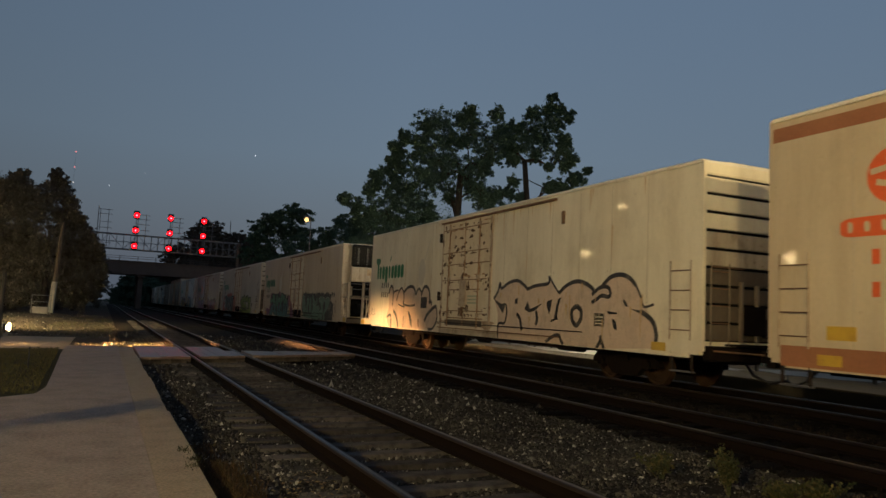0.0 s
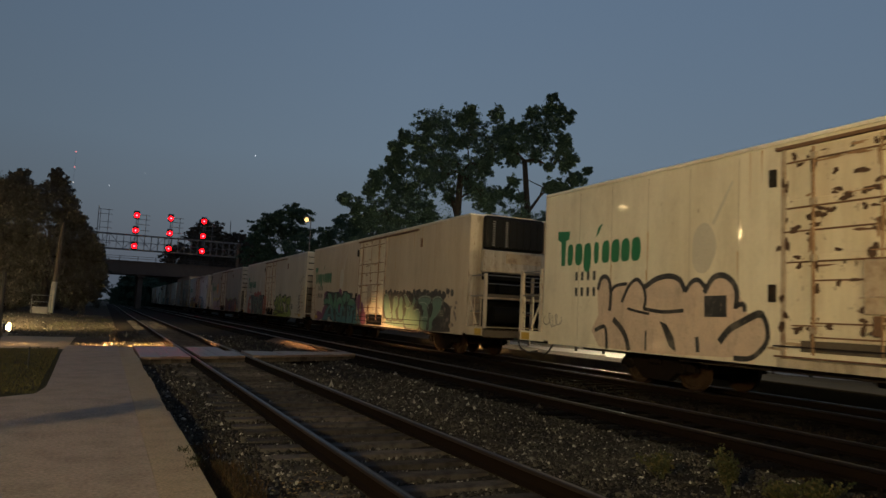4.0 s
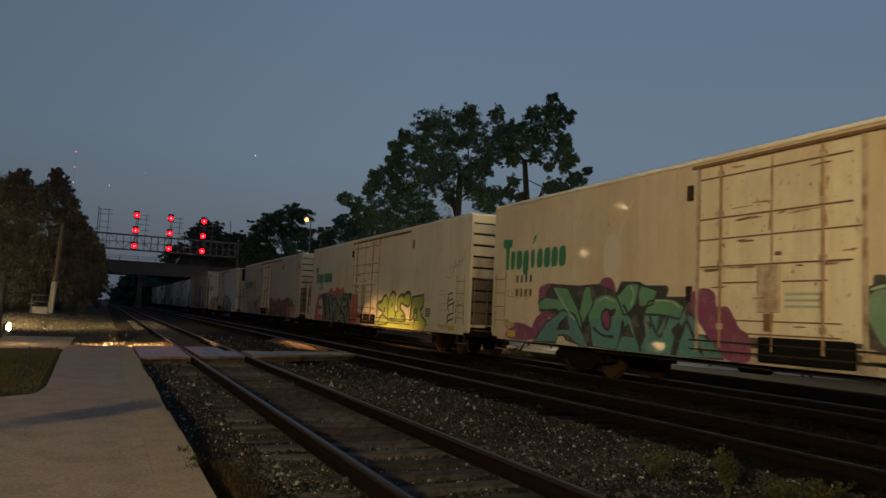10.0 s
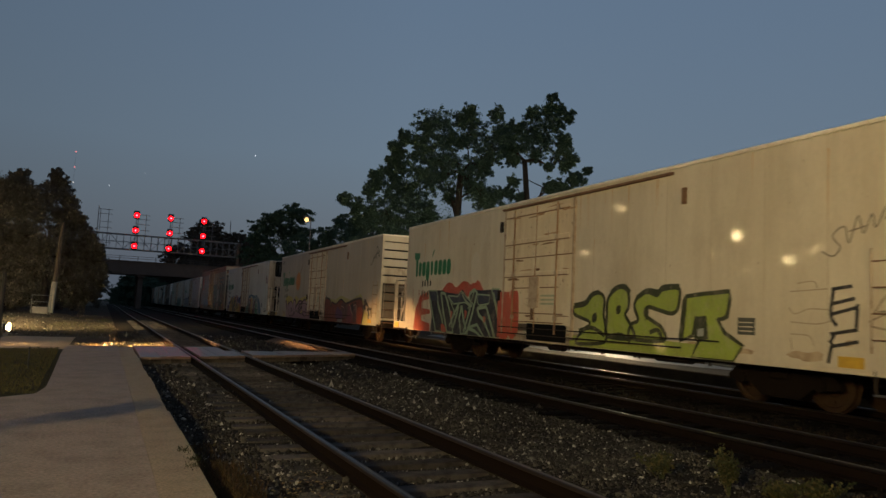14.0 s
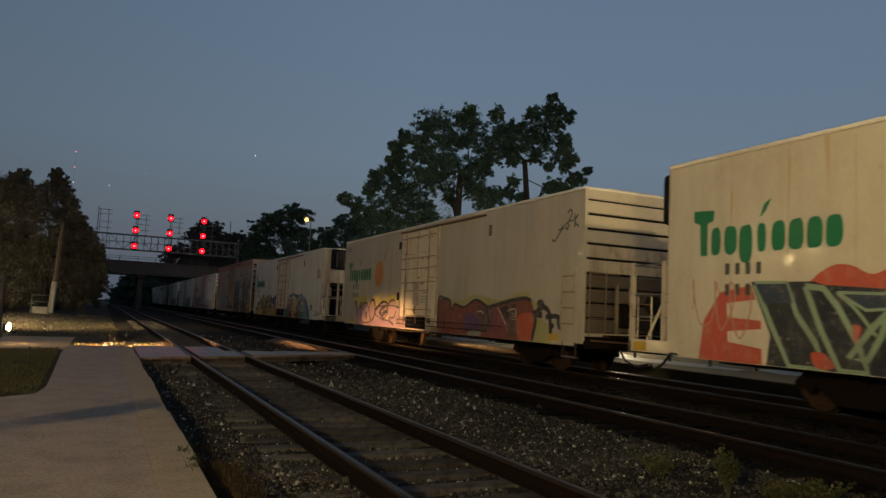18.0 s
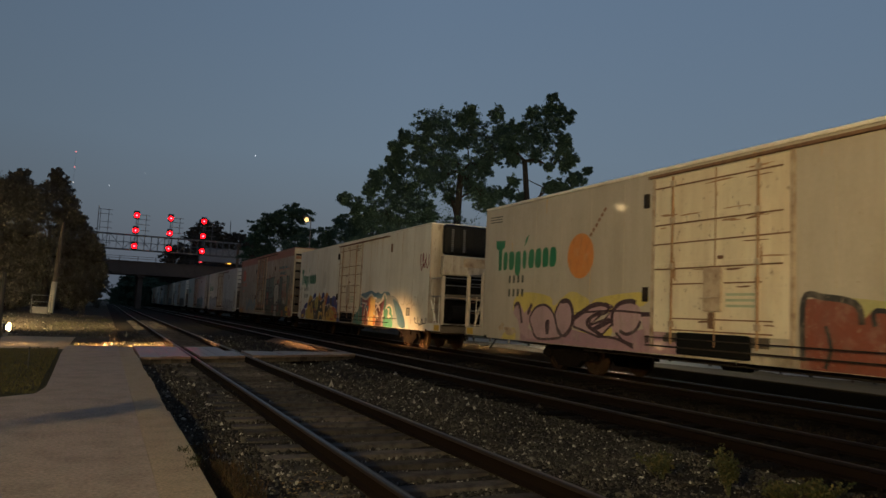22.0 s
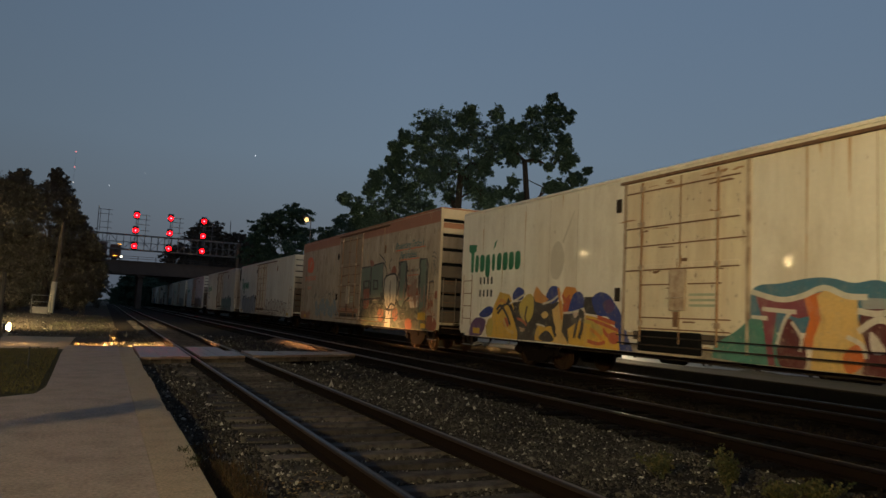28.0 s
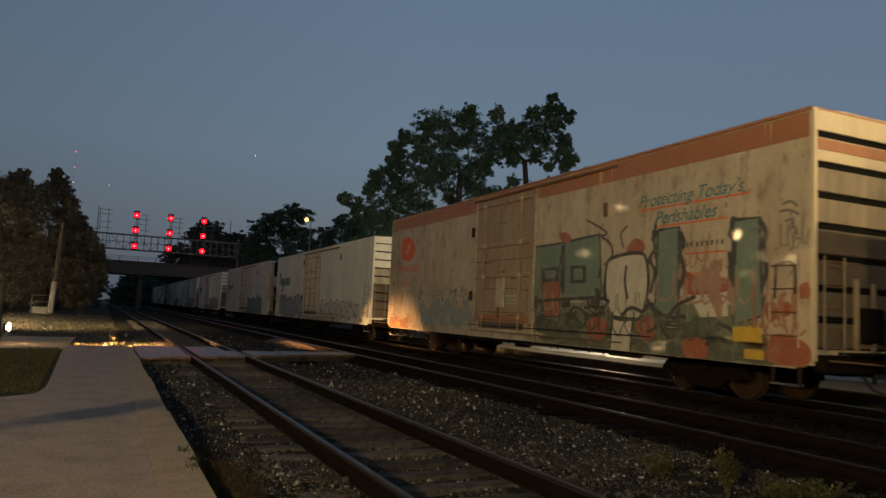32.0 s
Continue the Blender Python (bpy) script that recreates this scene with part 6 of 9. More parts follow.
def pink_rear(c):
    """Pink looped forms with black lines on yellow."""
    art(c, "round", HAZEYELLOW, 1.2, [(18.56, 1.94), (17.9, 2.14), (16.68, 2.01), (16.48, 1.76), (15.78, 2.12), (15.28, 2.06), (14.88, 1.83), (15.76, 1.35), (18.31, 1.39)])
    art(c, "round", HAZEYELLOW, 1.2, [(19.1, 0.94), (18.52, 1.11), (18.5, 0.74), (19.21, 0.74)])
    art(c, "round", HAZEYELLOW, 1.2, [(14.66, 1.94), (12.93, 2.1), (12.87, 1.8), (14.51, 1.61)])
    art(c, "round", HAZEYELLOW, 1.2, [(15.42, 1.13), (14.95, 1.15), (14.21, 1.29), (13.94, 1.2), (14.21, 1.02), (15.34, 1.01)])
    art(c, "sharp", MAUVE, 2, [(18.18, 0.99), (15.59, 1.16), (14.21, 1.01), (12.81, 1.29), (11.84, 1.12), (11.4, 0.8), (12.81, 0.74), (14.79, 0.74), (18.16, 0.74)])
    art(c, "sharp", PINK, 2.5, [(18.55, 1.8), (18.21, 1.8), (17.98, 1.54), (17.67, 1.74), (17.56, 1.55), (17.75, 1.14), (17.22, 0.86), (17.74, 0.82), (18.18, 0.99), (18.3, 1.32), (18.59, 1.52)])
    art(c, "round", PINK, 2.7, [(17.66, 1.41), (17.36, 1.71), (16.86, 1.78), (16.48, 1.57), (16.28, 1.2), (16.1, 1.04), (16.19, 0.92), (17.22, 0.86), (17.54, 1.15)], edge=(PLUM, 0.035))
    art(c, "round", PINK, 2.7, [(16.39, 1.57), (16.13, 1.88), (15.78, 1.91), (15.6, 1.65), (15.59, 1.29), (15.84, 1.01), (16.19, 1.04), (16.32, 1.33)], edge=(PLUM, 0.035))
    art(c, "sharp", PINK, 2.9, [(15.51, 1.41), (14.81, 1.74), (14.22, 1.84), (13.94, 1.78), (14.5, 1.5), (14.95, 1.26), (14.22, 1.46), (13.94, 1.73), (13.94, 1.36), (14.42, 1.02), (15.51, 1.24)], edge=(PLUM, 0.03))
    art(c, "sharp", PINK, 3, [(12.93, 1.55), (12.25, 1.57), (12.12, 1.46), (12.12, 1.18), (12.81, 1.14)])
    art(c, "round", PINK, 3.3, [(13.94, 1.3), (13.94, 1.57), (13.68, 1.84), (13.29, 1.89), (12.99, 1.76), (12.93, 1.5), (13.1, 1.24), (13.54, 1.12), (13.87, 1.15)])
    art(c, "sharp", PLUM, 4, [(14.8, 1.21), (14.08, 1.51), (13.91, 1.41), (14.62, 1.15)])
    art(c, "round", PLUM, 4, [(16.85, 1.31), (16.66, 1.38), (16.65, 1.04), (16.8, 1.01)])
    art(c, "round", PLUM, 4, [(12.78, 1.11), (12.67, 1.15), (12.65, 1.01), (12.76, 0.97)])
    art(c, "round", PLUM, 4, [(14.92, 1.4), (14.77, 1.47), (14.8, 1.31)])
    art(c, "line", PLUM, 4.3, [(18.55, 1.73), (18.28, 1.8), (18.08, 1.26)], 0.055)
    art(c, "line", PLUM, 4.3, [(17.77, 1.51), (17.57, 1.81)], 0.06)
    art(c, "line", PLUM, 4.3, [(16.09, 1.88), (15.74, 1.88), (15.57, 1.59), (15.62, 1.23), (15.92, 0.98)], 0.06)
    art(c, "line", PLUM, 4.3, [(15.51, 1.47), (14.96, 1.72), (14.51, 1.83), (14.08, 1.75), (14.22, 1.62), (14.65, 1.55), (14.95, 1.32), (14.28, 1.05)], 0.05)
    art(c, "line", PLUM, 4.3, [(13.94, 1.3), (13.94, 1.62), (13.68, 1.84), (13.29, 1.9), (13.11, 1.86)], 0.055)
    art(c, "line", PLUM, 4.3, [(13.67, 1.21), (13.41, 1.14), (13.1, 1.24), (12.93, 1.45)], 0.04)
    art(c, "line", PLUM, 4.3, [(12.93, 1.6), (12.25, 1.61), (12.12, 1.48), (12.12, 1.25)], 0.05)
    art(c, "line", PLUM, 4.3, [(13.8, 1.16), (13.54, 0.99), (13.16, 0.9)], 0.035)
    art(c, "line", PLUM, 4.3, [(14.5, 1.04), (13.8, 1.02), (13.16, 0.84)], 0.03)
    art(c, "line", PLUM, 4.3, [(15.43, 1.59), (13.94, 1.67), (12.81, 1.63)], 0.025)


def colour_front(c):
    """Maroon, tan and green forms under a blue cloud with pale lines."""
    art(c, "round", CLOUDBLUE, 1.2, [(8.12, 1.58), (8.05, 2), (7.8, 2.2), (7.32, 2.23), (6.73, 2.31), (6.31, 2.3), (5.91, 2.21), (5.53, 2.25), (5.17, 2.16), (4.83, 2.24), (4.39, 2.25), (4.09, 2.19), (3.94, 1.95), (4.09, 1.67), (4.61, 1.47), (7.95, 1.35)])
    art(c, "round", STEEL, 1.4, [(4.61, 2.04), (3.8, 2.08), (3.34, 1.99), (3, 1.82), (2.84, 1.37), (2.92, 0.79), (3.9, 0.74), (4.39, 1.48)])
    art(c, "round", CLOUDBLUE, 1.6, [(3.67, 1.94), (2.95, 1.73), (2.39, 1.27), (2.16, 0.81), (2.91, 0.82), (3.28, 1.38)])
    art(c, "sharp", SEAGREEN, 10.2, [(8.82, 1.07), (8.29, 1.34), (7.95, 1.59), (7.71, 1.57), (7.77, 0.75), (8.1, 0.75), (8.9, 0.8)])
    art(c, "sharp", SEAGREEN, 2, [(7.95, 1.59), (7.44, 1.6), (7.26, 0.74), (7.93, 0.74)])
    art(c, "sharp", MAROON, 2.4, [(7.88, 2.06), (7.24, 1.94), (6.79, 2), (6.72, 1.67), (6.93, 1.61), (7.39, 1.74), (7.49, 1.14), (7.42, 0.74), (7.57, 0.74), (7.71, 1.59)])
    art(c, "round", DEEPMAROON, 2.6, [(7.38, 1.14), (7.16, 1.61), (6.85, 1.28), (6.81, 0.74), (7.29, 0.74)])
    art(c, "sharp", RUSTORANGE, 2.6, [(6.84, 2), (6.48, 2.07), (6.43, 1.62), (6.57, 1.13), (6.88, 1.11), (6.72, 1.61)])
    art(c, "sharp", SAND, 2.9, [(6.58, 2), (6.44, 2.11), (5.84, 1.95), (5.84, 1.63), (5.71, 1.23), (5.89, 0.74), (6.7, 0.74), (6.64, 1.29), (6.5, 1.62)])
    art(c, "round", RUSTORANGE, 3.4, [(6.09, 1.05), (5.83, 1.22), (5.74, 0.92), (6.02, 0.75)])
    art(c, "sharp", DEEPMAROON, 2.6, [(5.77, 1.79), (5.22, 1.8), (4.71, 1.99), (4.77, 1.66), (4.99, 0.74), (5.39, 0.74), (5.76, 0.74), (5.71, 1.23), (5.83, 1.53)])
    art(c, "sharp", MAROON, 3, [(5.05, 1.75), (4.71, 1.99), (4.66, 1.9), (4.88, 1.25), (4.99, 1.24)])
    art(c, "sharp", STEEL, 2.2, [(5.78, 1.97), (5.17, 1.95), (4.83, 2.09), (5.17, 1.77), (5.77, 1.74)])
    art(c, "round", LEAFGREEN, 2.6, [(4.5, 1.57), (4.19, 1.69), (3.89, 1.68), (3.7, 1.5), (3.63, 1.24), (3.66, 0.74), (4.71, 0.74), (4.71, 1.18)])
    art(c, "sharp", SEAGREEN, 2.8, [(4.71, 2.04), (4.5, 2.09), (4.45, 1.66), (4.71, 1.26), (4.77, 1.66)])
    art(c, "sharp", MAUVE, 2.7, [(4.96, 1.21), (4.74, 1.31), (4.71, 0.74), (5.02, 0.74)])
    art(c, "line", BONE, 4, [(7.97, 2.09), (7.32, 1.94), (6.87, 2), (6.44, 2.14), (6.03, 2), (5.67, 1.98)], 0.05)
    art(c, "line", BONE, 4, [(5.84, 1.76), (5.46, 1.72), (5.05, 1.85), (4.71, 1.99)], 0.05)
    art(c, "line", BONE, 4, [(4.99, 1.95), (4.72, 2.14), (4.55, 2.12), (4.45, 1.95)], 0.05)
    art(c, "line", BONE, 4, [(7.38, 1.14), (7.23, 1.55), (7.09, 1.72)], 0.035)
    art(c, "line", BONE, 4, [(7.08, 1.55), (6.88, 1.28), (6.91, 1.04)], 0.03)
    art(c, "line", BONE, 4, [(7.71, 1.77), (7.31, 1.74), (6.98, 1.72)], 0.04)
    art(c, "line", BONE, 4, [(5.83, 1.43), (5.52, 1.62), (5.28, 1.57), (5.19, 1.4)], 0.055)
    art(c, "line", BONE, 4, [(4.5, 1.52), (4.19, 1.67), (3.89, 1.66), (3.7, 1.5), (3.63, 1.29)], 0.055)
    art(c, "line", BONE, 4, [(4.88, 1.08), (4.77, 1.32), (4.71, 1.42)], 0.04)
    art(c, "line", BONE, 4, [(6.03, 1.34), (5.77, 1.22), (5.69, 1.01)], 0.04)
    art(c, "line", BONE, 4, [(7.95, 1.61), (7.59, 1.6)], 0.04)
    art(c, "round", BONE, 4, [(5.62, 1.44), (5.5, 1.34), (5.37, 1.13), (5.57, 1.09), (5.64, 1.28)])
    art(c, "sharp", BONE, 4, [(4.29, 1.56), (3.99, 1.54), (4.04, 1.31), (3.94, 1.27), (3.75, 1.22), (3.99, 1.12), (4.21, 1.17), (4.14, 1.4)])
    art(c, "line", SOOT, 4.2, [(4.76, 1.1), (4.61, 1.17), (4.54, 1.14), (4.63, 1.04)], 0.04)


def colour_rear(c):
    """Orange and yellow forms with dark strokes under blue caps."""
    art(c, "round", BLUE, 1.4, [(16.8, 2.08), (16.51, 2.29), (16.17, 2.19), (16.23, 1.94), (16.72, 1.91)])
    art(c, "round", BLUE, 1.4, [(15, 2.01), (14.76, 2.28), (14.39, 2.25), (14.29, 2), (14.65, 1.82), (14.97, 1.88)])
    art(c, "round", BLUE, 1.4, [(18.88, 1.48), (18.34, 1.71), (17.94, 1.64), (18.18, 1.42), (18.73, 1.36)])
    art(c, "round", BLUE, 1.6, [(12.9, 1.94), (12.61, 2.11), (12.25, 2.05), (11.98, 1.84), (11.71, 1.53), (11.52, 1.13), (11.33, 0.74), (11.77, 0.74), (11.9, 1.21), (12.24, 1.51), (12.67, 1.56)])
    art(c, "round", VIOLET, 1.4, [(19.55, 0.74), (19.44, 1.15), (19.01, 1.35), (18.44, 1.26), (18.69, 0.81), (19.26, 0.74)])
    art(c, "round", VIOLET, 2, [(12.46, 1.83), (12.18, 1.94), (12, 1.75), (12.24, 1.6)])
    art(c, "sharp", SOOT, 1.5, [(13.21, 2), (12.75, 2), (12.39, 1.78), (12.67, 1.56), (13.28, 1.6)])
    art(c, "sharp", SOOT, 1.3, [(17.44, 1.8), (16.49, 1.87), (15.23, 2.07), (13.94, 1.76), (13.2, 1.6), (13.26, 0.8), (16.44, 0.77), (17.89, 0.91)])
    art(c, "sharp", OCHRE, 2, [(17.94, 1.72), (17.58, 2.16), (16.97, 2.08), (16.72, 1.73), (16.45, 0.98), (16.44, 0.77), (18.28, 0.77), (18.44, 1.11), (18.05, 1.35)])
    art(c, "round", MUSTARD, 2.2, [(16.38, 1.8), (15.95, 2.08), (15.64, 2.01), (15.62, 1.55), (15.92, 1.27), (16.3, 1.46)])
    art(c, "sharp", ORANGE, 2.4, [(15.64, 2.07), (15.48, 2.31), (15.24, 2.14), (14.84, 1.94), (15.07, 1.81), (15.53, 1.88)])
    art(c, "sharp", ORANGE, 2.2, [(14.21, 2.06), (14.04, 2.28), (13.62, 2.24), (13.45, 2.06), (13.77, 1.88), (13.85, 1.59), (14.11, 1.76)])
    art(c, "round", BRICKRED, 2.6, [(14.11, 1.82), (13.86, 1.97), (13.69, 1.77), (13.93, 1.56), (14.14, 1.6)])
    art(c, "round", BLUE, 3, [(13.93, 1.58), (13.69, 2.06), (13.37, 2.12), (13.21, 1.89), (13.36, 1.6), (13.85, 1.56)])
    art(c, "sharp", OCHRE, 2.3, [(15.49, 0.98), (15.3, 1.3), (14.63, 1.2), (14.44, 0.79), (15.49, 0.8)])
    art(c, "sharp", SAND, 2.4, [(14.65, 1.63), (14.2, 1.94), (14.11, 1.58), (14.18, 1.1), (13.83, 0.76), (14.53, 0.78), (14.45, 1.2)])
    art(c, "sharp", OCHRE, 2.5, [(13.92, 1.23), (13.51, 1.36), (13.12, 1.55), (12.38, 1.46), (11.84, 1.21), (11.77, 0.74), (12.95, 0.74), (13.83, 0.78)])
    art(c, "round", DULLPINK, 3.2, [(13.68, 1.59), (13.2, 1.71), (13.18, 1.43), (13.51, 1.42)])
    art(c, "round", BRICKRED, 3.2, [(12.24, 1.09), (11.9, 1.16), (11.83, 0.93), (12.1, 0.9)])
    art(c, "round", MUSTARD, 3, [(18.31, 1.26), (17.97, 1.35), (17.99, 0.85), (18.37, 0.86)])
    art(c, "line", BRICKRED, 3.2, [(13.12, 1.43), (12.67, 1.39), (12.24, 1.3), (11.84, 1.21)], 0.04)
    art(c, "round", BRICKRED, 3, [(17.29, 1.37), (16.93, 1.35), (17.01, 1.12), (17.25, 1.14)])
    art(c, "round", MUSTARD, 3, [(12.96, 1.27), (12.59, 1.31), (12.38, 1.12), (12.78, 1.03)])
    art(c, "line", SOOT, 3.8, [(17.08, 1.94), (16.71, 1.52), (16.34, 0.99), (16.11, 0.79)], 0.075)
    art(c, "line", SOOT, 3.8, [(15.23, 1.81), (15.31, 1.55), (15.61, 1.29), (16.01, 0.79)], 0.07)
    art(c, "line", SOOT, 3.8, [(13.92, 1.23), (13.51, 1.42), (13.28, 1.6), (13.27, 1.26), (13.39, 0.95)], 0.065)
    art(c, "line", SOOT, 3.8, [(17.67, 1.5), (17.19, 1.8), (16.83, 1.73)], 0.05)
    art(c, "line", SOOT, 3.8, [(15.94, 1.74), (16.03, 1.4), (15.81, 1.15)], 0.04)
    art(c, "line", SOOT, 3.8, [(14.55, 1.57), (14.63, 1.26), (14.44, 0.94)], 0.05)
    art(c, "sharp", SOOT, 3.8, [(15.11, 1.37), (14.65, 1.76), (14.82, 1.19), (15.4, 1.23)])
    art(c, "round", SOOT, 3.9, [(15.29, 0.86), (14.91, 1.1), (14.53, 0.88), (14.8, 0.79)])
    art(c, "round", SAND, 4.1, [(15.18, 1.53), (14.95, 1.61), (14.83, 1.49), (15.05, 1.41)])
    art(c, "line", BONE, 4.2, [(16.95, 1.8), (16.5, 1.94), (16.06, 2.1)], 0.028)
    art(c, "line", BONE, 4.2, [(15.13, 1.81), (14.65, 1.91), (14.21, 2.13)], 0.028)
    art(c, "line", BONE, 4.2, [(14.11, 1.58), (13.68, 1.61), (13.2, 1.71)], 0.028)
    art(c, "line", BRICKRED, 4.4, [(12.64, 1.51), (12.32, 1.44), (11.96, 1.37)], 0.05)
    art(c, "line", BRICKRED, 4.4, [(12.41, 1.23), (12.23, 1.08), (11.88, 1.07)], 0.05)
    art(c, "line", BRICKRED, 4.4, [(13.03, 0.91), (12.59, 0.86), (12.32, 0.92)], 0.045)
    art(c, "line", BRICKRED, 4.4, [(14.19, 2.05), (14.01, 1.92), (13.84, 2.05)], 0.04)
    art(c, "line", BRICKRED, 4.4, [(16.47, 1.38), (16.17, 1.32), (15.94, 1.2)], 0.04)
    art(c, "line", ORANGE, 4.4, [(17.74, 1.74), (17.48, 1.91), (17.17, 1.83)], 0.05)
    art(c, "line", ORANGE, 4.4, [(14.37, 2.24), (14.24, 1.69), (14.18, 1.41)], 0.05)
    art(c, "line", SAND, 4.4, [(14.6, 1.68), (14.47, 1.31), (14.17, 1.0)], 0.055)
    art(c, "line", SAND, 4.4, [(17.29, 1.36), (17.02, 1.04), (16.62, 0.96)], 0.05)
    art(c, "line", SOOT, 4.4, [(17.73, 1.62), (17.47, 1.74), (17.09, 1.47), (16.86, 1.16)], 0.045)
    art(c, "line", SOOT, 4.4, [(15.52, 1.27), (15.11, 1.33), (14.91, 1.2)], 0.045)
    art(c, "line", SOOT, 4.4, [(13.34, 1.7), (13.5, 1.31), (13.6, 0.95)], 0.05)
    art(c, "line", BONE, 4.4, [(15.42, 1.25), (15.11, 1.22), (14.98, 1.19)], 0.025)
    art(c, "line", MUSTARD, 4.4, [(13.19, 1.4), (12.79, 1.34), (12.41, 1.14)], 0.05)
    art(c, "line", ORANGE, 4.4, [(12.93, 1.2), (12.69, 1.12), (12.41, 0.95)], 0.05)


def panel_marks(c):
    """Sprayed panels, an outlined pale form and red patches of the tall buff wagon."""
    art(c, "sharp", DULLGREEN, 1, [(8.89, 1.86), (1.12, 1.84), (1.05, 0.76), (3.66, 0.74), (8.82, 0.74)])
    art(c, "sharp", PANELGREEN, 2, [(8.91, 3.41), (7.55, 3.44), (7.46, 1.94), (8.89, 1.86)], edge=(SOOT, 0.04))
    art(c, "sharp", PANELGREEN, 2, [(7.47, 3.45), (5.93, 3.54), (5.79, 1.94), (7.41, 1.94)], edge=(SOOT, 0.04))
    art(c, "sharp", PANELGREEN, 2, [(3.84, 3.46), (3.19, 3.48), (3.14, 1.59), (3.87, 1.57)], edge=(SOOT, 0.04))
    art(c, "sharp", PANELGREEN, 2, [(1.71, 3.48), (1.07, 3.47), (0.99, 1.64), (1.68, 1.46)], edge=(SOOT, 0.04))
    art(c, "sharp", SOOT, 3.2, [(8.57, 2.8), (7.67, 2.82), (7.65, 2.42), (8.49, 2.41)])
    art(c, "sharp", SOOT, 3.2, [(7.15, 2.82), (6.46, 2.79), (6.43, 2.34), (7.13, 2.35)])
    art(c, "sharp", PANELGREEN, 4, [(8.33, 2.72), (7.83, 2.73), (7.82, 2.52), (8.32, 2.5)])
    art(c, "sharp", PANELGREEN, 4, [(6.99, 2.73), (6.6, 2.73), (6.58, 2.44), (6.98, 2.44)])
    art(c, "sharp", BRICK, 3, [(8.49, 2.41), (7.6, 2.47), (7.54, 1.49), (8.37, 1.47)], edge=(SOOT, 0.03))
    art(c, "round", BRICK, 3.2, [(7.73, 3.69), (7.33, 3.7), (7.14, 3.49), (7.5, 3.44)])
    art(c, "round", BRICK, 3.2, [(3, 2.53), (2.63, 2.4), (2.24, 2.39), (1.8, 2.33), (1.8, 2.11), (2.24, 2.06), (2.94, 2.06)])
    art(c, "round", BRICK, 3.2, [(6.34, 1.38), (5.89, 1.53), (5.55, 1.4), (5.64, 1.02), (6.2, 0.99)])
    art(c, "round", BRICK, 3.2, [(4.88, 3.13), (4.59, 3.34), (4.29, 3.22), (4.29, 3.02), (4.78, 3.01)])
    art(c, "round", BRICK, 3.2, [(0.93, 1.84), (0.74, 1.89), (0.64, 1.64), (0.86, 1.54)])
    art(c, "round", BRICK, 3.2, [(0.27, 2.14), (0.04, 2.24), (-0.01, 1.99), (0.21, 1.97)])
    art(c, "round", BRICK, 3.2, [(0.86, 1.19), (0.62, 1.34), (0.04, 1.18), (0.04, 0.84), (0.86, 0.83)])
    art(c, "round", BRICK, 3.2, [(0.56, 1.85), (0.41, 1.89), (0.38, 1.69), (0.52, 1.65)])
    art(c, "round", BRICK, 3.2, [(2.96, 1.13), (2.37, 1.13), (2.36, 0.78), (2.92, 0.76)])
    art(c, "round", BRICK, 3.2, [(4.52, 1.37), (4.05, 1.57), (3.86, 1.2), (4.22, 1.01)])
    art(c, "round", PALEHEAD, 3.4, [(5.61, 2.76), (5.29, 2.95), (4.48, 3), (4.19, 2.83), (4.11, 2.19), (4.33, 1.56), (4.72, 1.49), (5.34, 1.54), (5.64, 2.08)], edge=(SOOT, 0.045))
    art(c, "sharp", PALEHEAD, 3.3, [(5.34, 1.54), (4.62, 1.49), (4.69, 0.74), (5.41, 0.74)], edge=(SOOT, 0.03))
    art(c, "sharp", PALEHEAD, 3.1, [(2.86, 2.06), (1.87, 2.11), (1.79, 1.62), (2.53, 1.58)])
    art(c, "sharp", MUSTARD, 3, [(1.65, 1.41), (1.05, 1.48), (0.99, 1.18), (1.65, 1.13)])
    art(c, "line", SOOT, 5, [(4.87, 2.73), (4.91, 2.34), (4.8, 1.94)], 0.0375)
    art(c, "line", SOOT, 5, [(3.14, 3.38), (3.01, 3.13), (3.12, 2.9), (3, 2.53), (3.12, 2.18)], 0.0525)
    art(c, "line", SOOT, 5, [(1.07, 3.42), (0.92, 3.19), (0.98, 2.88), (0.9, 2.46), (1.02, 2.15)], 0.0525)
    art(c, "line", SOOT, 5, [(4.02, 3.32), (3.91, 3.07), (4.09, 2.82), (3.9, 2.56), (4.03, 2.07)], 0.045)
    art(c, "line", SOOT, 5, [(5.86, 3.47), (5.52, 3.3), (5.4, 3.02), (5.72, 2.76)], 0.03375)
    art(c, "line", SOOT, 5, [(8.74, 1.89), (7.36, 1.94), (5.91, 1.98), (5.46, 1.87)], 0.04125)
    art(c, "line", SOOT, 5, [(4.06, 1.82), (3.51, 1.58), (3.18, 1.82), (2.66, 2)], 0.045)
    art(c, "line", SOOT, 5, [(2.37, 1.27), (2.08, 1.45), (1.79, 1.4), (1.59, 1.28)], 0.04125)
    art(c, "line", SOOT, 5, [(3.68, 1.31), (3.17, 1.56), (2.93, 1.59)], 0.0375)
    art(c, "line", SOOT, 5, [(5.03, 1.55), (4.67, 1.75), (4.24, 1.67), (4.06, 1.94)], 0.045)
    art(c, "line", SOOT, 5, [(7.21, 1.5), (6.96, 1.72), (6.59, 1.68), (6.34, 1.45)], 0.0375)
    art(c, "line", SOOT, 5, [(6.48, 1.73), (5.78, 1.74), (5.66, 1.53)], 0.0375)
    art(c, "line", SOOT, 5, [(4.08, 1.2), (3.72, 1.36), (3.41, 1.1)], 0.03)
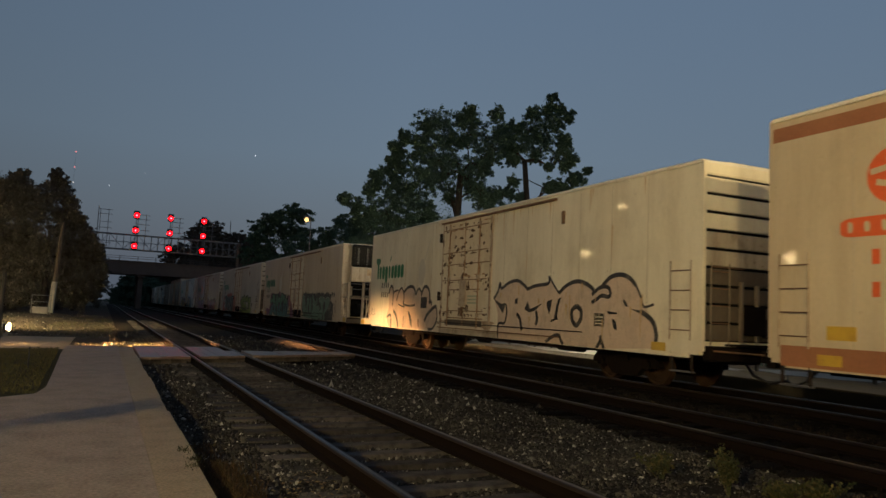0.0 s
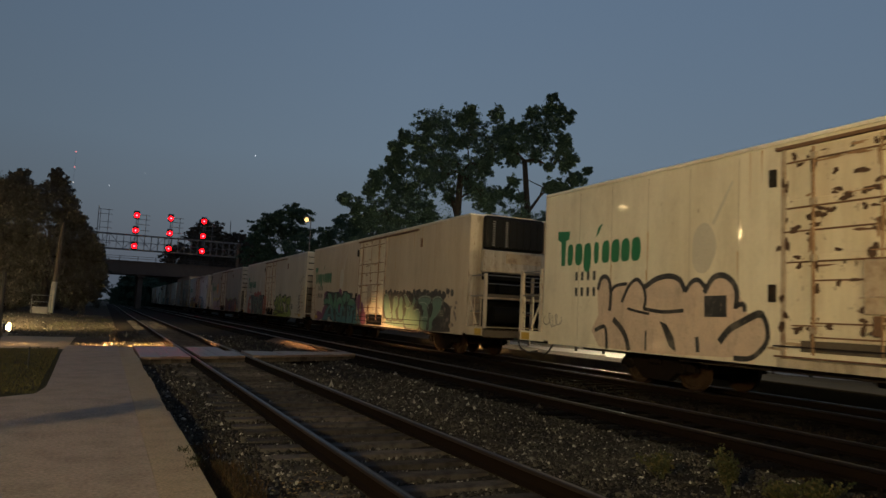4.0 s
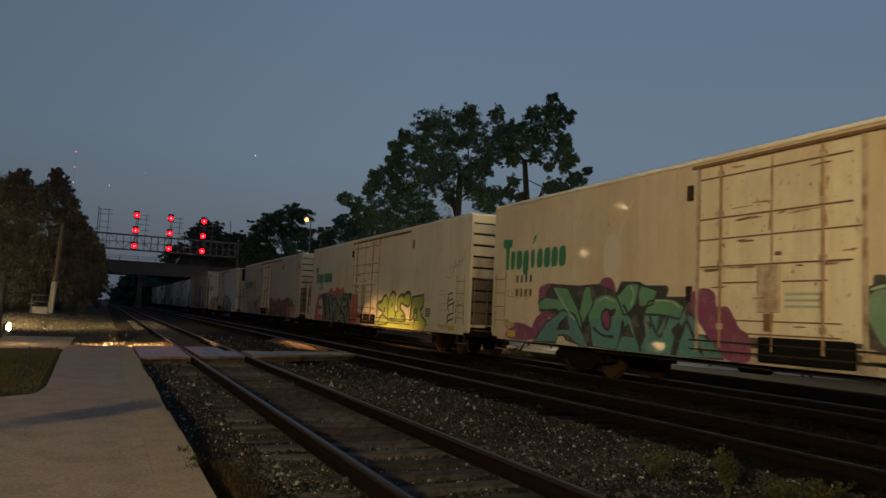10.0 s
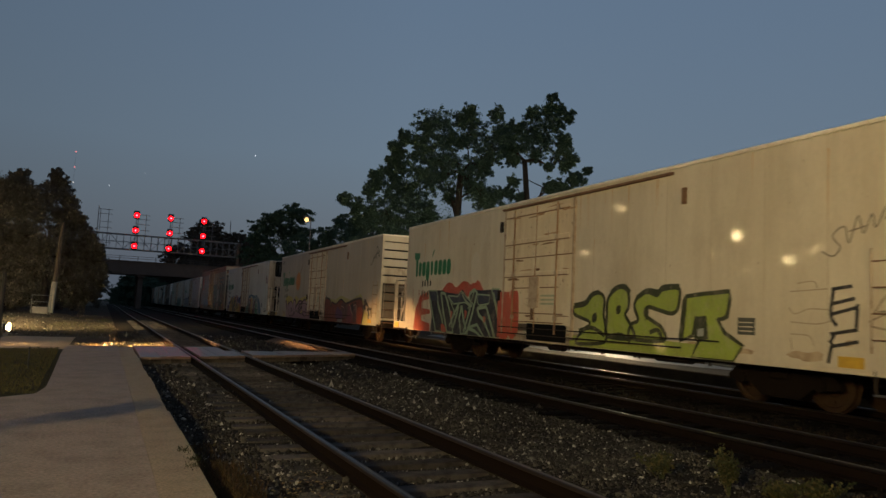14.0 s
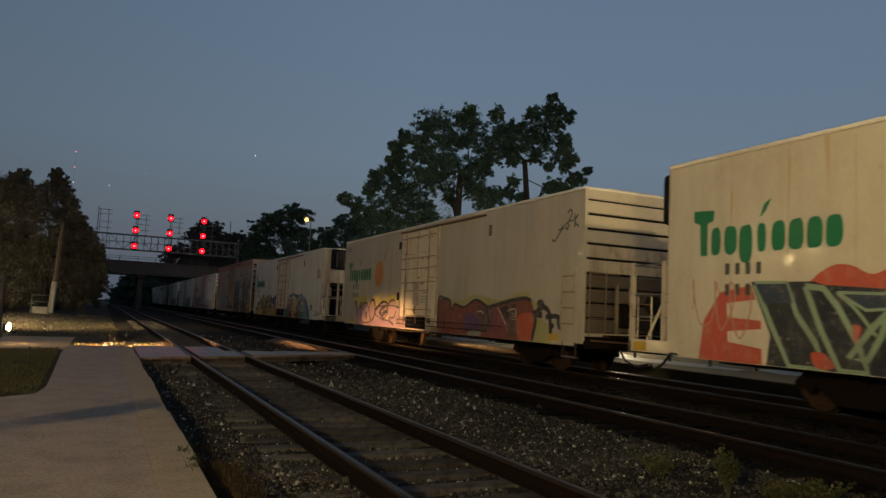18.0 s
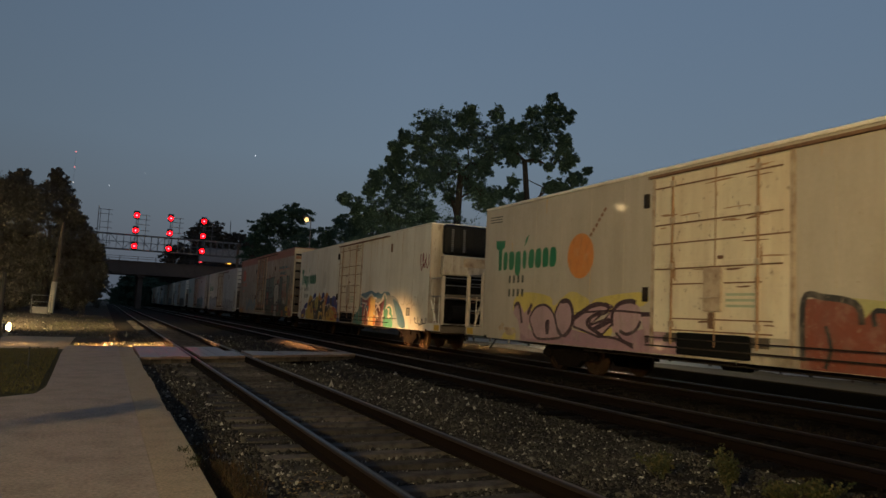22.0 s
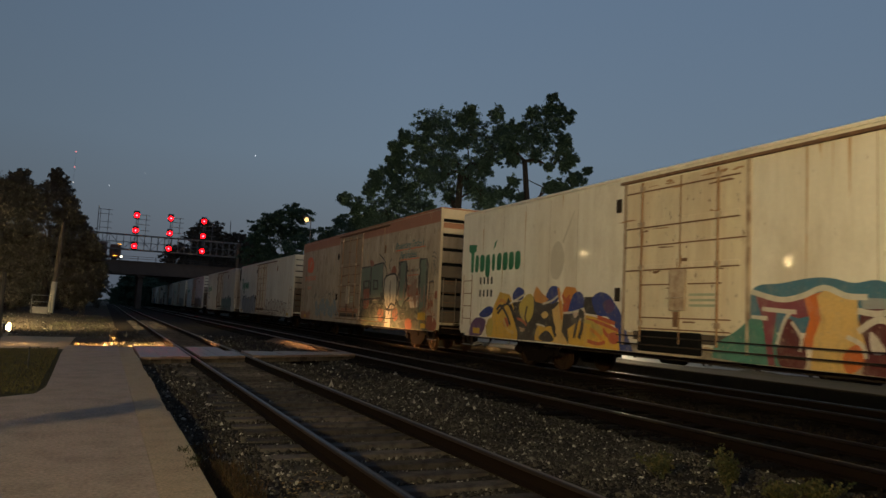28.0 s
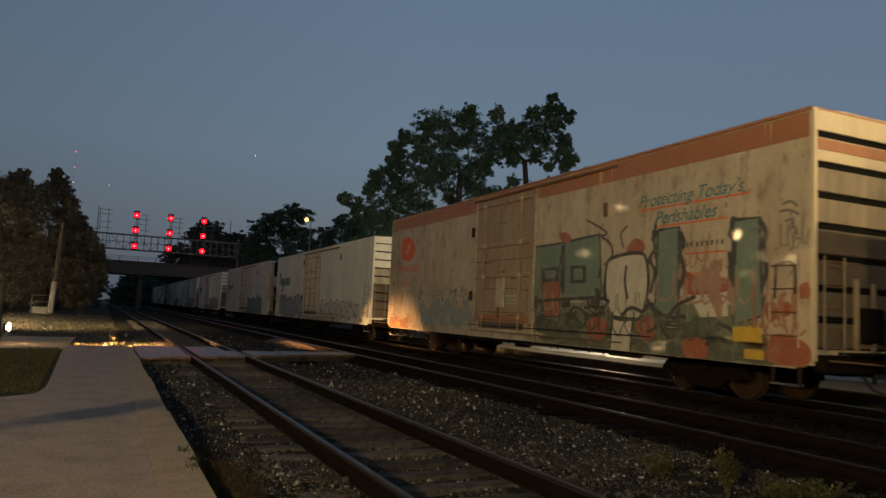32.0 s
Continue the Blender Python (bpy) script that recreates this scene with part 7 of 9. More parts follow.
    art(c, "line", SOOT, 5, [(2.37, 1.04), (2, 1.17), (1.67, 1.06)], 0.0375)
    art(c, "line", SOOT, 5, [(0.75, 2.56), (0.33, 2.57), (0.29, 2.04)], 0.03)
    art(c, "line", SOOT, 5, [(0.69, 2.56), (0.72, 1.95)], 0.03)
    art(c, "line", SOOT, 5, [(6.47, 3.95), (5.64, 3.56), (5.98, 3.5)], 0.02625)
    art(c, "line", SOOT, 5, [(4.99, 3.13), (5.1, 3.48), (4.86, 3.65)], 0.0225)
    art(c, "line", STENCIL, 3, [(0.57, 3.65), (0.39, 3.69), (0.25, 3.58)], 0.025)
    art(c, "line", STENCIL, 3, [(0.63, 3.53), (0.42, 3.53), (0.21, 3.43)], 0.025)
    art(c, "line", STENCIL, 3, [(0.51, 3.34), (0.33, 3.36), (0.39, 3.21)], 0.025)
    art(c, "line", STENCIL, 3, [(0.42, 3.17), (0.3, 3.22), (0.25, 3.07)], 0.025)
    art(c, "line", STENCIL, 3, [(1.27, 3.22), (1.01, 3.3), (1.08, 3.06)], 0.025)


def build_train():
    # cream and orange wagon that leaves first
    c = wagon(9.48 - 20.4, 20.4, 5.25, "buff", "plain", "plain", "tall buff refrigerator wagon with orange-brown top band and graffiti", band="low")
    sprayed(c, [blob(18.09, 3.89, 0.47, 0.45, 1, 30, 0, 2)], 2, M["red_mark"], "maker_mark", "plain orange disc")
    sprayed(c, [curl([(18.5, 3.97), (18.2, 4.02), (17.9, 4.1)], 0.05), curl([(18.4, 3.8), (18.1, 3.75), (17.8, 3.85)], 0.05), curl([(18.2, 4.2), (18.1, 3.9), (18.15, 3.6)], 0.04)], 3.2, M["buff"], "maker_mark_gap")
    sprayed(c, [rounded([(19.03, 3.11), (18.96, 3.24), (18.5, 3.27), (17.0, 3.27), (16.6, 3.2), (16.6, 3.0), (17.0, 2.94), (18.5, 2.95), (18.96, 2.97)])], 2, M["red_mark"], "maker_mark")
    sprayed(c, [blob(18.85 - 0.29 * i, 3.11, 0.05, 0.09, i, 12, 0.1, 3) for i in range(8)], 3, M["buff"], "maker_mark_gap")
    part("lower_band", bx(-HALF - 0.006, -HALF + 0.02, 14.5, 20.2, 0.78, 1.14), M["orange_band"], c)
    part("placard", bx(-HALF - 0.015, -HALF, 18.75, 19.28, 1.27, 1.5), M["yellow"], c)
    bars(c, 18.55, 2.5, 1.2, 0.24, 4, M["red_mark"])
    bars(c, 18.55, 1.98, 1.2, 0.24, 4, M["red_mark"])
    # bubble forms in outline
    c = wagon(11.25, 20.42, 4.83, "cream", "plain", "cooler", "cream refrigerator wagon with outlined bubble graffiti and rusty door", unit_rear=False)
    maker_marks(c)
    outlined_front(c)
    outlined_rear(c)
    scrawl(c, 19.6, 20.35, 1.15, 1.6, 4, (0.16, 0.15, 0.13), 7, 0.013)
    r = random.Random(2)
    rust = []
    for i in range(150):
        if i < 70:
            z = r.choice((1.45, 1.6, 2.22, 2.52, 2.72, 3.10, 3.48, 3.7, 4.3, 4.45)) + r.uniform(-0.06, 0.05)
            rust.append(blob(9.05 + 3.4 * r.random(), z, r.uniform(0.02, 0.10), r.uniform(0.015, 0.055), i, 11, 0.5))
        elif i < 112:
            rust.append(blob(r.choice((8.95, 9.65, 10.72, 11.9, 12.5)) + r.gauss(0, 0.07), r.uniform(1.3, 4.5), r.uniform(0.015, 0.06), r.uniform(0.03, 0.13), i, 11, 0.5))
        elif i < 136:
            rust.append(blob(10.75 + r.gauss(0, 0.22), r.uniform(1.4, 2.9), r.uniform(0.03, 0.10), r.uniform(0.03, 0.12), i, 11, 0.5))
        else:
            rust.append(blob(r.uniform(9.9, 12.3), r.uniform(3.1, 4.3), r.uniform(0.05, 0.15), r.uniform(0.03, 0.07), i, 13, 0.55))
    sprayed(c, rust, 15.5, M["deeprust"], "rust_patch", "dark rust patch on the door")
    drips = []
    for i in range(16):
        yy, zz, w, ln = r.uniform(1.4, 8.6), r.uniform(1.4, 2.4), r.uniform(0.015, 0.05), r.uniform(0.15, 0.7)
        drips.append([(yy - w, zz), (yy + w, zz + 0.02), (yy + w * 0.5, zz - ln * 0.6), (yy, zz - ln), (yy - w * 0.6, zz - ln * 0.5)])
    sprayed(c, drips, 9, M["streak"], "rust_streak")
    # teal pieces, cooler leading
    c = wagon(36.41, 20.3, 4.83, "tan", "cooler", "plain", "tan refrigerator wagon with teal graffiti and a black cooling unit", under_box=10.1)
    maker_marks(c)
    teal_front(c)
    teal_rear(c)
    rs = random.Random(61)
    sprayed(c, [blob(rs.uniform(1.0, 8.4), rs.uniform(2.16 - 0.22, 2.16 + 0.04), rs.uniform(0.03, 0.07), rs.uniform(0.03, 0.07), i, 10, 0.2) for i in range(26)] + [blob(rs.uniform(0.7, 2.3), rs.uniform(0.9, 2.0), rs.uniform(0.05, 0.11), rs.uniform(0.04, 0.08), i, 10, 0.2) for i in range(14)], 1.6, (0.24, 0.19, 0.17), "graffiti_spot")
    sprayed(c, [blob(1.15 + 0.35 * i, 2.16 + 0.06 * math.sin(i * 2.1), 0.14, 0.12, i, 12, 0.2) for i in range(21)], 1.3, SOOT, "graffiti_spot")
    scrawl(c, 18.3, 19.6, 1.9, 2.3, 9, (0.35, 0.18, 0.12))
    # lime and red pieces, cooler trailing
    c = wagon(58.5, 20.52, 4.83, "dull", "plain", "cooler", "cream refrigerator wagon with lime and red graffiti", jut=0.45, under_box=11.1)
    maker_marks(c)
    lime_front(c)
    red_rear(c)
    tag = [[(1.7, 2.75), (1.5, 2.66), (1.36, 2.8), (1.5, 3.0), (1.28, 3.14), (1.2, 2.86), (1.04, 3.3), (0.95, 3.0), (0.8, 3.3), (0.74, 3.08), (0.56, 3.4), (0.5, 3.2), (0.3, 3.65)], [(1.2, 3.05), (0.9, 3.12)], [(0.6, 3.2), (0.3, 3.35)]]
    sprayed(c, [curl(p, 0.014) for p in tag], 4, (0.20, 0.17, 0.13), "scribble")
    tag = [[(1.52, 2.11), (1.14, 2.16)], [(1.5, 1.87), (1.1, 1.96)], [(1.51, 1.7), (1.08, 1.81)], [(1.54, 1.37), (1.05, 1.46)], [(1.5, 1.17), (1.04, 1.27)], [(1.47, 2.14), (1.53, 1.7), (1.42, 1.51)], [(1.05, 1.87), (1.08, 1.45)], [(1.5, 1.24), (1.58, 0.89)], [(1.55, 1.22), (1.46, 1.37)]]
    sprayed(c, [curl(p, 0.030) for p in tag], 4.4, BLACK, "scribble")
    tag = [[(2.32, 2.08), (1.6, 2.12)], [(2.35, 1.8), (2.22, 1.69), (1.95, 1.78), (1.56, 1.77)], [(2.31, 1.55), (1.77, 1.53), (1.51, 1.6)], [(2.31, 1.34), (1.94, 1.32), (1.85, 1.15)], [(2.18, 2.22), (1.87, 2.25), (1.78, 2.14)], [(2.31, 1.27), (2.28, 1.06)]]
    sprayed(c, [curl(p, 0.012) for p in tag], 4, (0.40, 0.34, 0.25), "scribble")
    tag = [[(0.78, 1.72), (0.63, 1.94), (0.52, 2.02), (0.37, 1.85), (0.3, 1.71)], [(0.86, 1.59), (0.55, 1.72), (0.23, 1.65)], [(0.82, 1.52), (0.48, 1.47), (0.26, 1.54)], [(0.71, 1.75), (0.33, 1.78)]]
    sprayed(c, [curl(p, 0.016) for p in tag], 4, (0.30, 0.25, 0.19), "scribble")
    scrawl(c, 18.5, 19.9, 1.1, 2.5, 15, (0.46, 0.26, 0.20), 8, 0.02)
    # dark red piece and the fruit
    c = wagon(82.2, 20.5, 4.83, "greyed", "plain", "cooler", "cream refrigerator wagon with an orange fruit mark and dark red graffiti", unit_rear=False, under_box=11.75)
    maker_marks(c, False)
    sprayed(c, [blob(15.32, 3.05, 0.57, 0.58, 2, 36, 0.0, 2)], 2, M["orange_mark"], "fruit_mark", "round orange fruit mark with a striped straw")
    sprayed(c, [stroke(14.92 - 0.11 * i, 3.52 + 0.115 * i, 14.85 - 0.11 * i, 3.60 + 0.115 * i, 0.04, 0.04) for i in range(6)], 3, M["brown_mark"], "straw_mark")
    red_front(c)
    pink_rear(c)
    sprayed(c, [curl(p, 0.026) for p in ([(1.4, 3.58), (1.29, 3.51), (1.12, 3.63), (0.97, 3.79), (0.87, 3.92)], [(1.09, 3.8), (0.83, 3.83)], [(0.78, 3.89), (0.7, 3.96), (0.61, 3.88), (0.68, 3.79), (0.77, 3.87)], [(0.68, 4.21), (0.57, 4.3), (0.48, 4.22), (0.54, 4.09), (0.64, 4.0), (0.43, 4.01)], [(0.36, 4.18), (0.35, 3.81)], [(0.21, 4.13), (0.35, 3.97), (0.17, 3.82)])], 4, (0.05, 0.048, 0.045), "scribble")
    sprayed(c, [stroke(20.23, 4.51, 19.46, 4.49, 0.016, 0.016), stroke(20.23, 4.43, 19.47, 4.41, 0.016, 0.016), stroke(20.23, 4.35, 19.47, 4.33, 0.016, 0.016)], 2, M["dark_mark"], "stencil_bar")
    # blue and maroon, cooler leading
    c = wagon(107.18, 20.22, 4.83, "white", "cooler", "plain", "white refrigerator wagon, orange and blue graffiti, black cooling unit", under_box=11.1)
    maker_marks(c)
    colour_front(c)
    colour_rear(c)
    scrawl(c, 0.1, 0.9, 3.0, 3.75, 56, (0.22, 0.03, 0.03), 5, 0.045)
    scrawl(c, 0.1, 1.2, 0.9, 1.3, 57, BLACK, 7, 0.03)
    scrawl(c, 0.6, 2.6, 1.6, 2.2, 58, (0.5, 0.44, 0.34), 9, 0.014)
    # tall buff wagon with the orange band
    c = wagon(129.44, 20.5, 5.32, "buff_dirty", "plain", "plain", "tall buff refrigerator wagon with orange-brown top band, green graffiti panels", band="top")
    crew_wagon_marks(c)
    # behind it
    c = wagon(152.4, 20.6, 4.83, "white", "plain", "plain", "white refrigerator wagon with pale graffiti along its foot")
    maker_marks(c)
    piece(c, 1.5, 8.8, 0.765, 1.9, 7, "stroke", (0.62, 0.58, 0.50), (0.16, 0.10, 0.06), None, 71, [(0.3, 0.2, 0.12)], "pale outlined graffiti")
    piece(c, 12.8, 19.0, 0.765, 2.2, 5, "bubble", (0.30, 0.32, 0.34), BLACK, None, 74)
    scrawl(c, 17.5, 20.0, 1.6, 2.4, 75)
    # the far rear of the train
    spec = [(176.6, "cream", "cooler", TEAL), (201.6, "white", "plain", (0.16, 0.12, 0.08)), (225.6, "cream", "plain", (0.3, 0.3, 0.26)), (249.5, "white", "cooler", (0.1, 0.2, 0.2)), (274.4, "cream", "plain", (0.2, 0.12, 0.1)), (298.4, "white", "plain", (0.1, 0.2, 0.3)), (322.3, "cream", "plain", TEAL)]
    for i, (y, mat, front, rgb) in enumerate(spec):
        c = wagon(y, 20.3, 4.83, mat, front, "plain", "%s refrigerator wagon with dull graffiti along its foot" % mat, detail=False)
        maker_marks(c, False)
        piece(c, 1.6, 8.6, 0.765, 2.1, 5, "bubble", rgb, BLACK, None, 80 + i)


def crew_wagon_marks(c):
    """Marks and panels of the tall buff wagon."""
    panel_marks(c)
    r = random.Random(5)
    sprayed(c, [blob(r.uniform(1.0, 8.8), r.uniform(0.78, 1.35), r.uniform(0.25, 0.7), r.uniform(0.08, 0.26), i, 18, 0.6) for i in range(24)], 1.5, (0.085, 0.095, 0.06), "graffiti")
    sprayed(c, [blob(r.uniform(5.7, 8.9), r.uniform(1.45, 1.95), r.uniform(0.10, 0.35), r.uniform(0.05, 0.2), 30 + i, 16, 0.7) for i in range(12)], 2.8, (0.05, 0.05, 0.04), "graffiti")
    sprayed(c, [blob(r.uniform(1.7, 3.1), r.uniform(1.2, 2.6), r.uniform(0.06, 0.2), r.uniform(0.06, 0.3), 50 + i, 14, 0.6) for i in range(9)], 3.6, (0.33, 0.20, 0.13), "graffiti")
    sprayed(c, [blob(r.choice((1.0, 1.75, 3.15, 3.95, 5.9, 7.5)) + r.gauss(0, 0.1), r.uniform(1.5, 3.5), r.uniform(0.03, 0.09), r.uniform(0.06, 0.25), 70 + i, 13, 0.7) for i in range(22)], 5.4, (0.04, 0.042, 0.035), "graffiti")
    sprayed(c, [blob(r.uniform(12.7, 18.6), r.uniform(0.85, 2.2), r.uniform(0.04, 0.16), r.uniform(0.05, 0.25), 100 + i, 13, 0.7) for i in range(34)], 1.4, M["smear"], "dirt_smudge")
    sprayed(c, [blob(r.uniform(12.9, 17.4), r.uniform(1.9, 2.35), r.uniform(0.02, 0.09), r.uniform(0.03, 0.14), 140 + i, 11, 0.7) for i in range(22)], 3.3, (0.10, 0.09, 0.075), "graffiti_spot")
    part("door_band", bx(-HALF - 0.039, -HALF - 0.035, 9.1, 12.4, 1.26, 1.48), M["orange_band"], c)
    scrawl(c, 2.4, 8.7, 1.05, 1.75, 18, (0.06, 0.06, 0.045), 30, 0.024)
    scrawl(c, 3.9, 8.8, 1.5, 2.2, 27, (0.30, 0.28, 0.20), 24, 0.02)
    scrawl(c, 1.2, 3.9, 1.7, 2.6, 28, (0.36, 0.20, 0.14), 12, 0.03)
    scrawl(c, 2.1, 3.2, 2.5, 3.3, 29, (0.30, 0.12, 0.08), 9, 0.014)
    scrawl(c, 0.2, 1.3, 1.1, 2.4, 33, (0.36, 0.16, 0.09), 9, 0.03)
    scrawl(c, 0.1, 0.7, 2.7, 3.5, 19, (0.2, 0.18, 0.14), 6, 0.02)
    piece(c, 12.5, 17.0, 0.95, 1.95, 5, "stroke", (0.24, 0.30, 0.32), (0.42, 0.36, 0.27), None, 61, [(0.35, 0.28, 0.2)], "dull blue-grey letter-like graffiti")
    scrawl(c, 13.0, 18.2, 2.0, 2.3, 62, (0.2, 0.2, 0.16), 12, 0.016)
    # maker's mark: plain red shapes
    sprayed(c, [blob(18.65, 3.95, 0.75, 0.45, 20, 20, 0.15, 3)], 2, M["red_mark"], "maker_mark", "plain red-orange maker's mark")
    sprayed(c, [stroke(18.8, 3.75, 18.4, 4.15, 0.05, 0.09)], 4, M["buff"], "maker_mark_gap")
    bars(c, 19.8, 3.02, 2.5, 0.28, 9, M["red_mark"], "maker_mark")
    bars(c, 19.1, 2.5, 0.9, 0.18, 4, M["red_mark"])
    part("lower_band", bx(-HALF - 0.006, -HALF + 0.02, 18.2, 20.3, 0.78, 1.2), M["orange_band"], c)
    part("lower_band", bx(-HALF - 0.006, -HALF + 0.02, 0.1, 1.4, 0.78, 1.2), M["orange_band"], c)
    part("placard", bx(-HALF - 0.05, -HALF, 1.02, 1.65, 1.15, 1.42), M["yellow"], c)
    part("route_board", bx(-HALF - 0.02, -HALF, 4.75, 5.55, 3.95, 4.3, bevel=0.005), M["buff_dirty"], c)
    bars(c, 2.99, 3.03, 1.09, 0.10, 8, M["dark_mark"], "slogan_bar")
    sprayed(c, [stroke(2.98, 2.89, 1.90, 2.89, 0.018, 0.018), stroke(2.98, 2.47, 2.37, 2.47, 0.015, 0.015)], 2, M["red_mark"], "underline")
    # slogan
    teal = material("teal_lettering", (0.03, 0.16, 0.18), 0.5)
    for text, y, z, size in (("Protecting Today's", 4.5, 4.02, 0.40), ("Perishables", 3.95, 3.6, 0.40)):
        cu = bpy.data.curves.new("slogan", "FONT")
        cu.body, cu.size, cu.shear, cu.extrude = text, size, 0.35, 0.001
        cu.materials.append(teal)
        cu.fill_mode = "BOTH"
        o = new("slogan", cu)
        o.parent = c
        o.matrix_basis = Matrix(((0, 0, -1, -HALF - 0.012), (-1, 0, 0, y), (0, 1, 0, z), (0, 0, 0, 1)))
        sprayed(c, [stroke(y, z - 0.06, y - (3.2 if text[1] == "r" else 2.1), z - 0.05, 0.018, 0.018)], 2, M["red_mark"], "underline")


build_train()

# ---- signal gantry ----
GY = 108.0
gantry = tagged(empty("signal_gantry", (0, GY, 0)), "grey lattice signal gantry spanning the tracks, red signals lit", "signal gantry")
for z in (8.2, 10.2):
    for yy in (-0.5, 0.5):
        part("chord", bx(-7.2, 17.0, yy - 0.06, yy + 0.06, z - 0.07, z + 0.07), M["galv"], gantry)
x = -7.0
k = 0
while x < 16.8:
    for yy in (-0.5, 0.5):
        part("lattice_post", bx(x - 0.03, x + 0.03, yy - 0.03, yy + 0.03, 8.2, 10.2), M["galv"], gantry)
    if k % 2 == 0:
        part("lattice_diagonal", tb((x, -0.5, 8.2 if k % 4 else 10.2), (x + 1.75, -0.5, 10.2 if k % 4 else 8.2), 0.03, seg=5), M["galv"], gantry)
    x += 0.875
    k += 1
for xx in (-7.2, 17.0):
    for yy in (-0.5, 0.5):
        part("gantry_leg", bx(xx - 0.10, xx + 0.10, yy - 0.10, yy + 0.10, -0.4, 10.2), M["bridge"], gantry)
part("gantry_walkway", bx(-7, 16.8, -0.45, 0.45, 8.1, 8.16), M["galv"], gantry)
for yy in (-0.55, 0.55):
    part("walkway_rail", tb((-7, yy, 9.2), (16.8, yy, 9.2), 0.025, seg=5), M["galv"], gantry)


def signal_mast(x, top, lit):
    m = empty("signal_mast")
    m.parent = gantry
    m.location = (x, -0.62, 0)
    part("mast_pole", bx(-0.05, 0.05, -0.05, 0.05, 8.0, top + 0.4), M["galv"], m)
    # ladder frame behind, standing to the side
    for dx in (0.25, 1.25):
        part("mast_ladder", bx(dx - 0.035, dx + 0.035, 0.1, 0.16, 8.2, top + 0.1), M["galv"], m)
    for z in (8.9, 10.1, 10.9, 11.7, top - 0.6, top):
        part("mast_bracket", bx(0.0, 1.75, 0.1, 0.16, z - 0.03, z + 0.03), M["galv"], m)
    if lit:
        for z in (12.87, 10.78, 8.66):
            h = part("signal_head", bx(-0.38, 0.38, -0.14, 0.06, z - 0.45, z + 0.62, bevel=0.12), M["sig_black"], gantry, "black signal head with a lit red lamp")
            h.location = (x, -0.72, 0)
            le = part("lens", lathe(bmesh.new(), [(-0.24, 0.20), (-0.20, 0.29), (-0.145, 0.34)], 20, "y"), M["red_lens"], h, "glowing red lens")
            le.location = (0, 0, z)
            part("lamp_core", lathe(bmesh.new(), [(-0.29, 0.06), (-0.242, 0.10)], 14, "y"), M["red_core"], h, "hot pink-white lamp core").location = (0, 0, z)
            bm = bmesh.new()
            for i in range(9):
                a0, a1 = math.pi * i / 9, math.pi * (i + 1) / 9
                vs = [bm.verts.new((0.37 * math.cos(a), yy, 0.37 * math.sin(a))) for a, yy in ((a0, -0.14), (a1, -0.14), (a1, -0.42), (a0, -0.42))]
                bm.faces.new(vs)
            hd = part("hood", bm, M["sig_black"], h)
            hd.location = (0, 0, z + 0.02)


signal_mast(3.12, 13.0, True)
signal_mast(7.5, 13.0, True)
signal_mast(11.92, 12.9, True)
signal_mast(-1.6, 13.35, False)

# ---- road bridge over the tracks ----
BY = 150.0
bridge = tagged(empty("road_bridge", (0, BY, 0)), "dark steel girder road bridge over the railway", "bridge")
part("girder", box(box(bx(-60, 70, 0, 0.5, 6.3, 8.7), -60, 70, -0.2, 0.7, 6.2, 6.36), -60, 70, -0.2, 0.7, 8.6, 8.75), M["bridge"], bridge, "rusty dark plate girder")
part("girder", bx(-60, 70, 11.5, 12, 6.3, 8.7), M["bridge"], bridge)
part("deck", bx(-60, 70, 0.5, 11.5, 7.4, 8.6), M["path"], bridge)
for xx in [x * 2.6 - 26 for x in range(24)]:
    part("stiffener", bx(xx - 0.05, xx + 0.05, -0.14, 0.0, 6.36, 8.6), M["bridge"], bridge)
for xx in [x * 3.2 - 30 for x in range(22)]:
    part("parapet_post", bx(xx - 0.05, xx + 0.05, 0.1, 0.2, 8.75, 9.6), M["bridge"], bridge)
for z in (9.2, 9.6):
    part("parapet_rail", tb((-58, 0.15, z), (68, 0.15, z), 0.04, seg=5), M["bridge"], bridge)
for xx in (6.0, 16.5):
    for yy in (1.5, 6.0, 10.5):
        part("pier_column", bx(xx - 0.45, xx + 0.45, yy - 0.45, yy + 0.45, -0.4, 6.1, bevel=0.05), M["bridge"], bridge)
    part("pier_cap", bx(xx - 0.7, xx + 0.7, 0.3, 11.7, 5.7, 6.28, bevel=0.04), M["bridge"], bridge)
for s, xa, xb in ((-1, -13.9, -3.4), (1, 24, 59.9)):
    part("abutment", bx(xa, xb, -1.0, 13, -0.42, 6.3), M["concrete"], bridge)

for xa, xb in ((-540, -14), (60, 200)):
    bm = bmesh.new()
    ends = [[bm.verts.new((x, y, z)) for y, z in ((-9, -0.42), (0.6, 8.596), (11.4, 8.596), (21, -0.42))] for x in (xa, xb)]
    for i in range(3):
        bm.faces.new((ends[0][i], ends[1][i], ends[1][i + 1], ends[0][i + 1]))
    bm.faces.new(ends[0])
    bm.faces.new(ends[1][::-1])
    bmesh.ops.recalc_face_normals(bm, faces=bm.faces)
    bank = tagged(part("approach_bank", bm, M["ground"]), "dark earth bank carrying the bridge road", "bank", kind="structure")
    bank.location = (0, BY, 0)


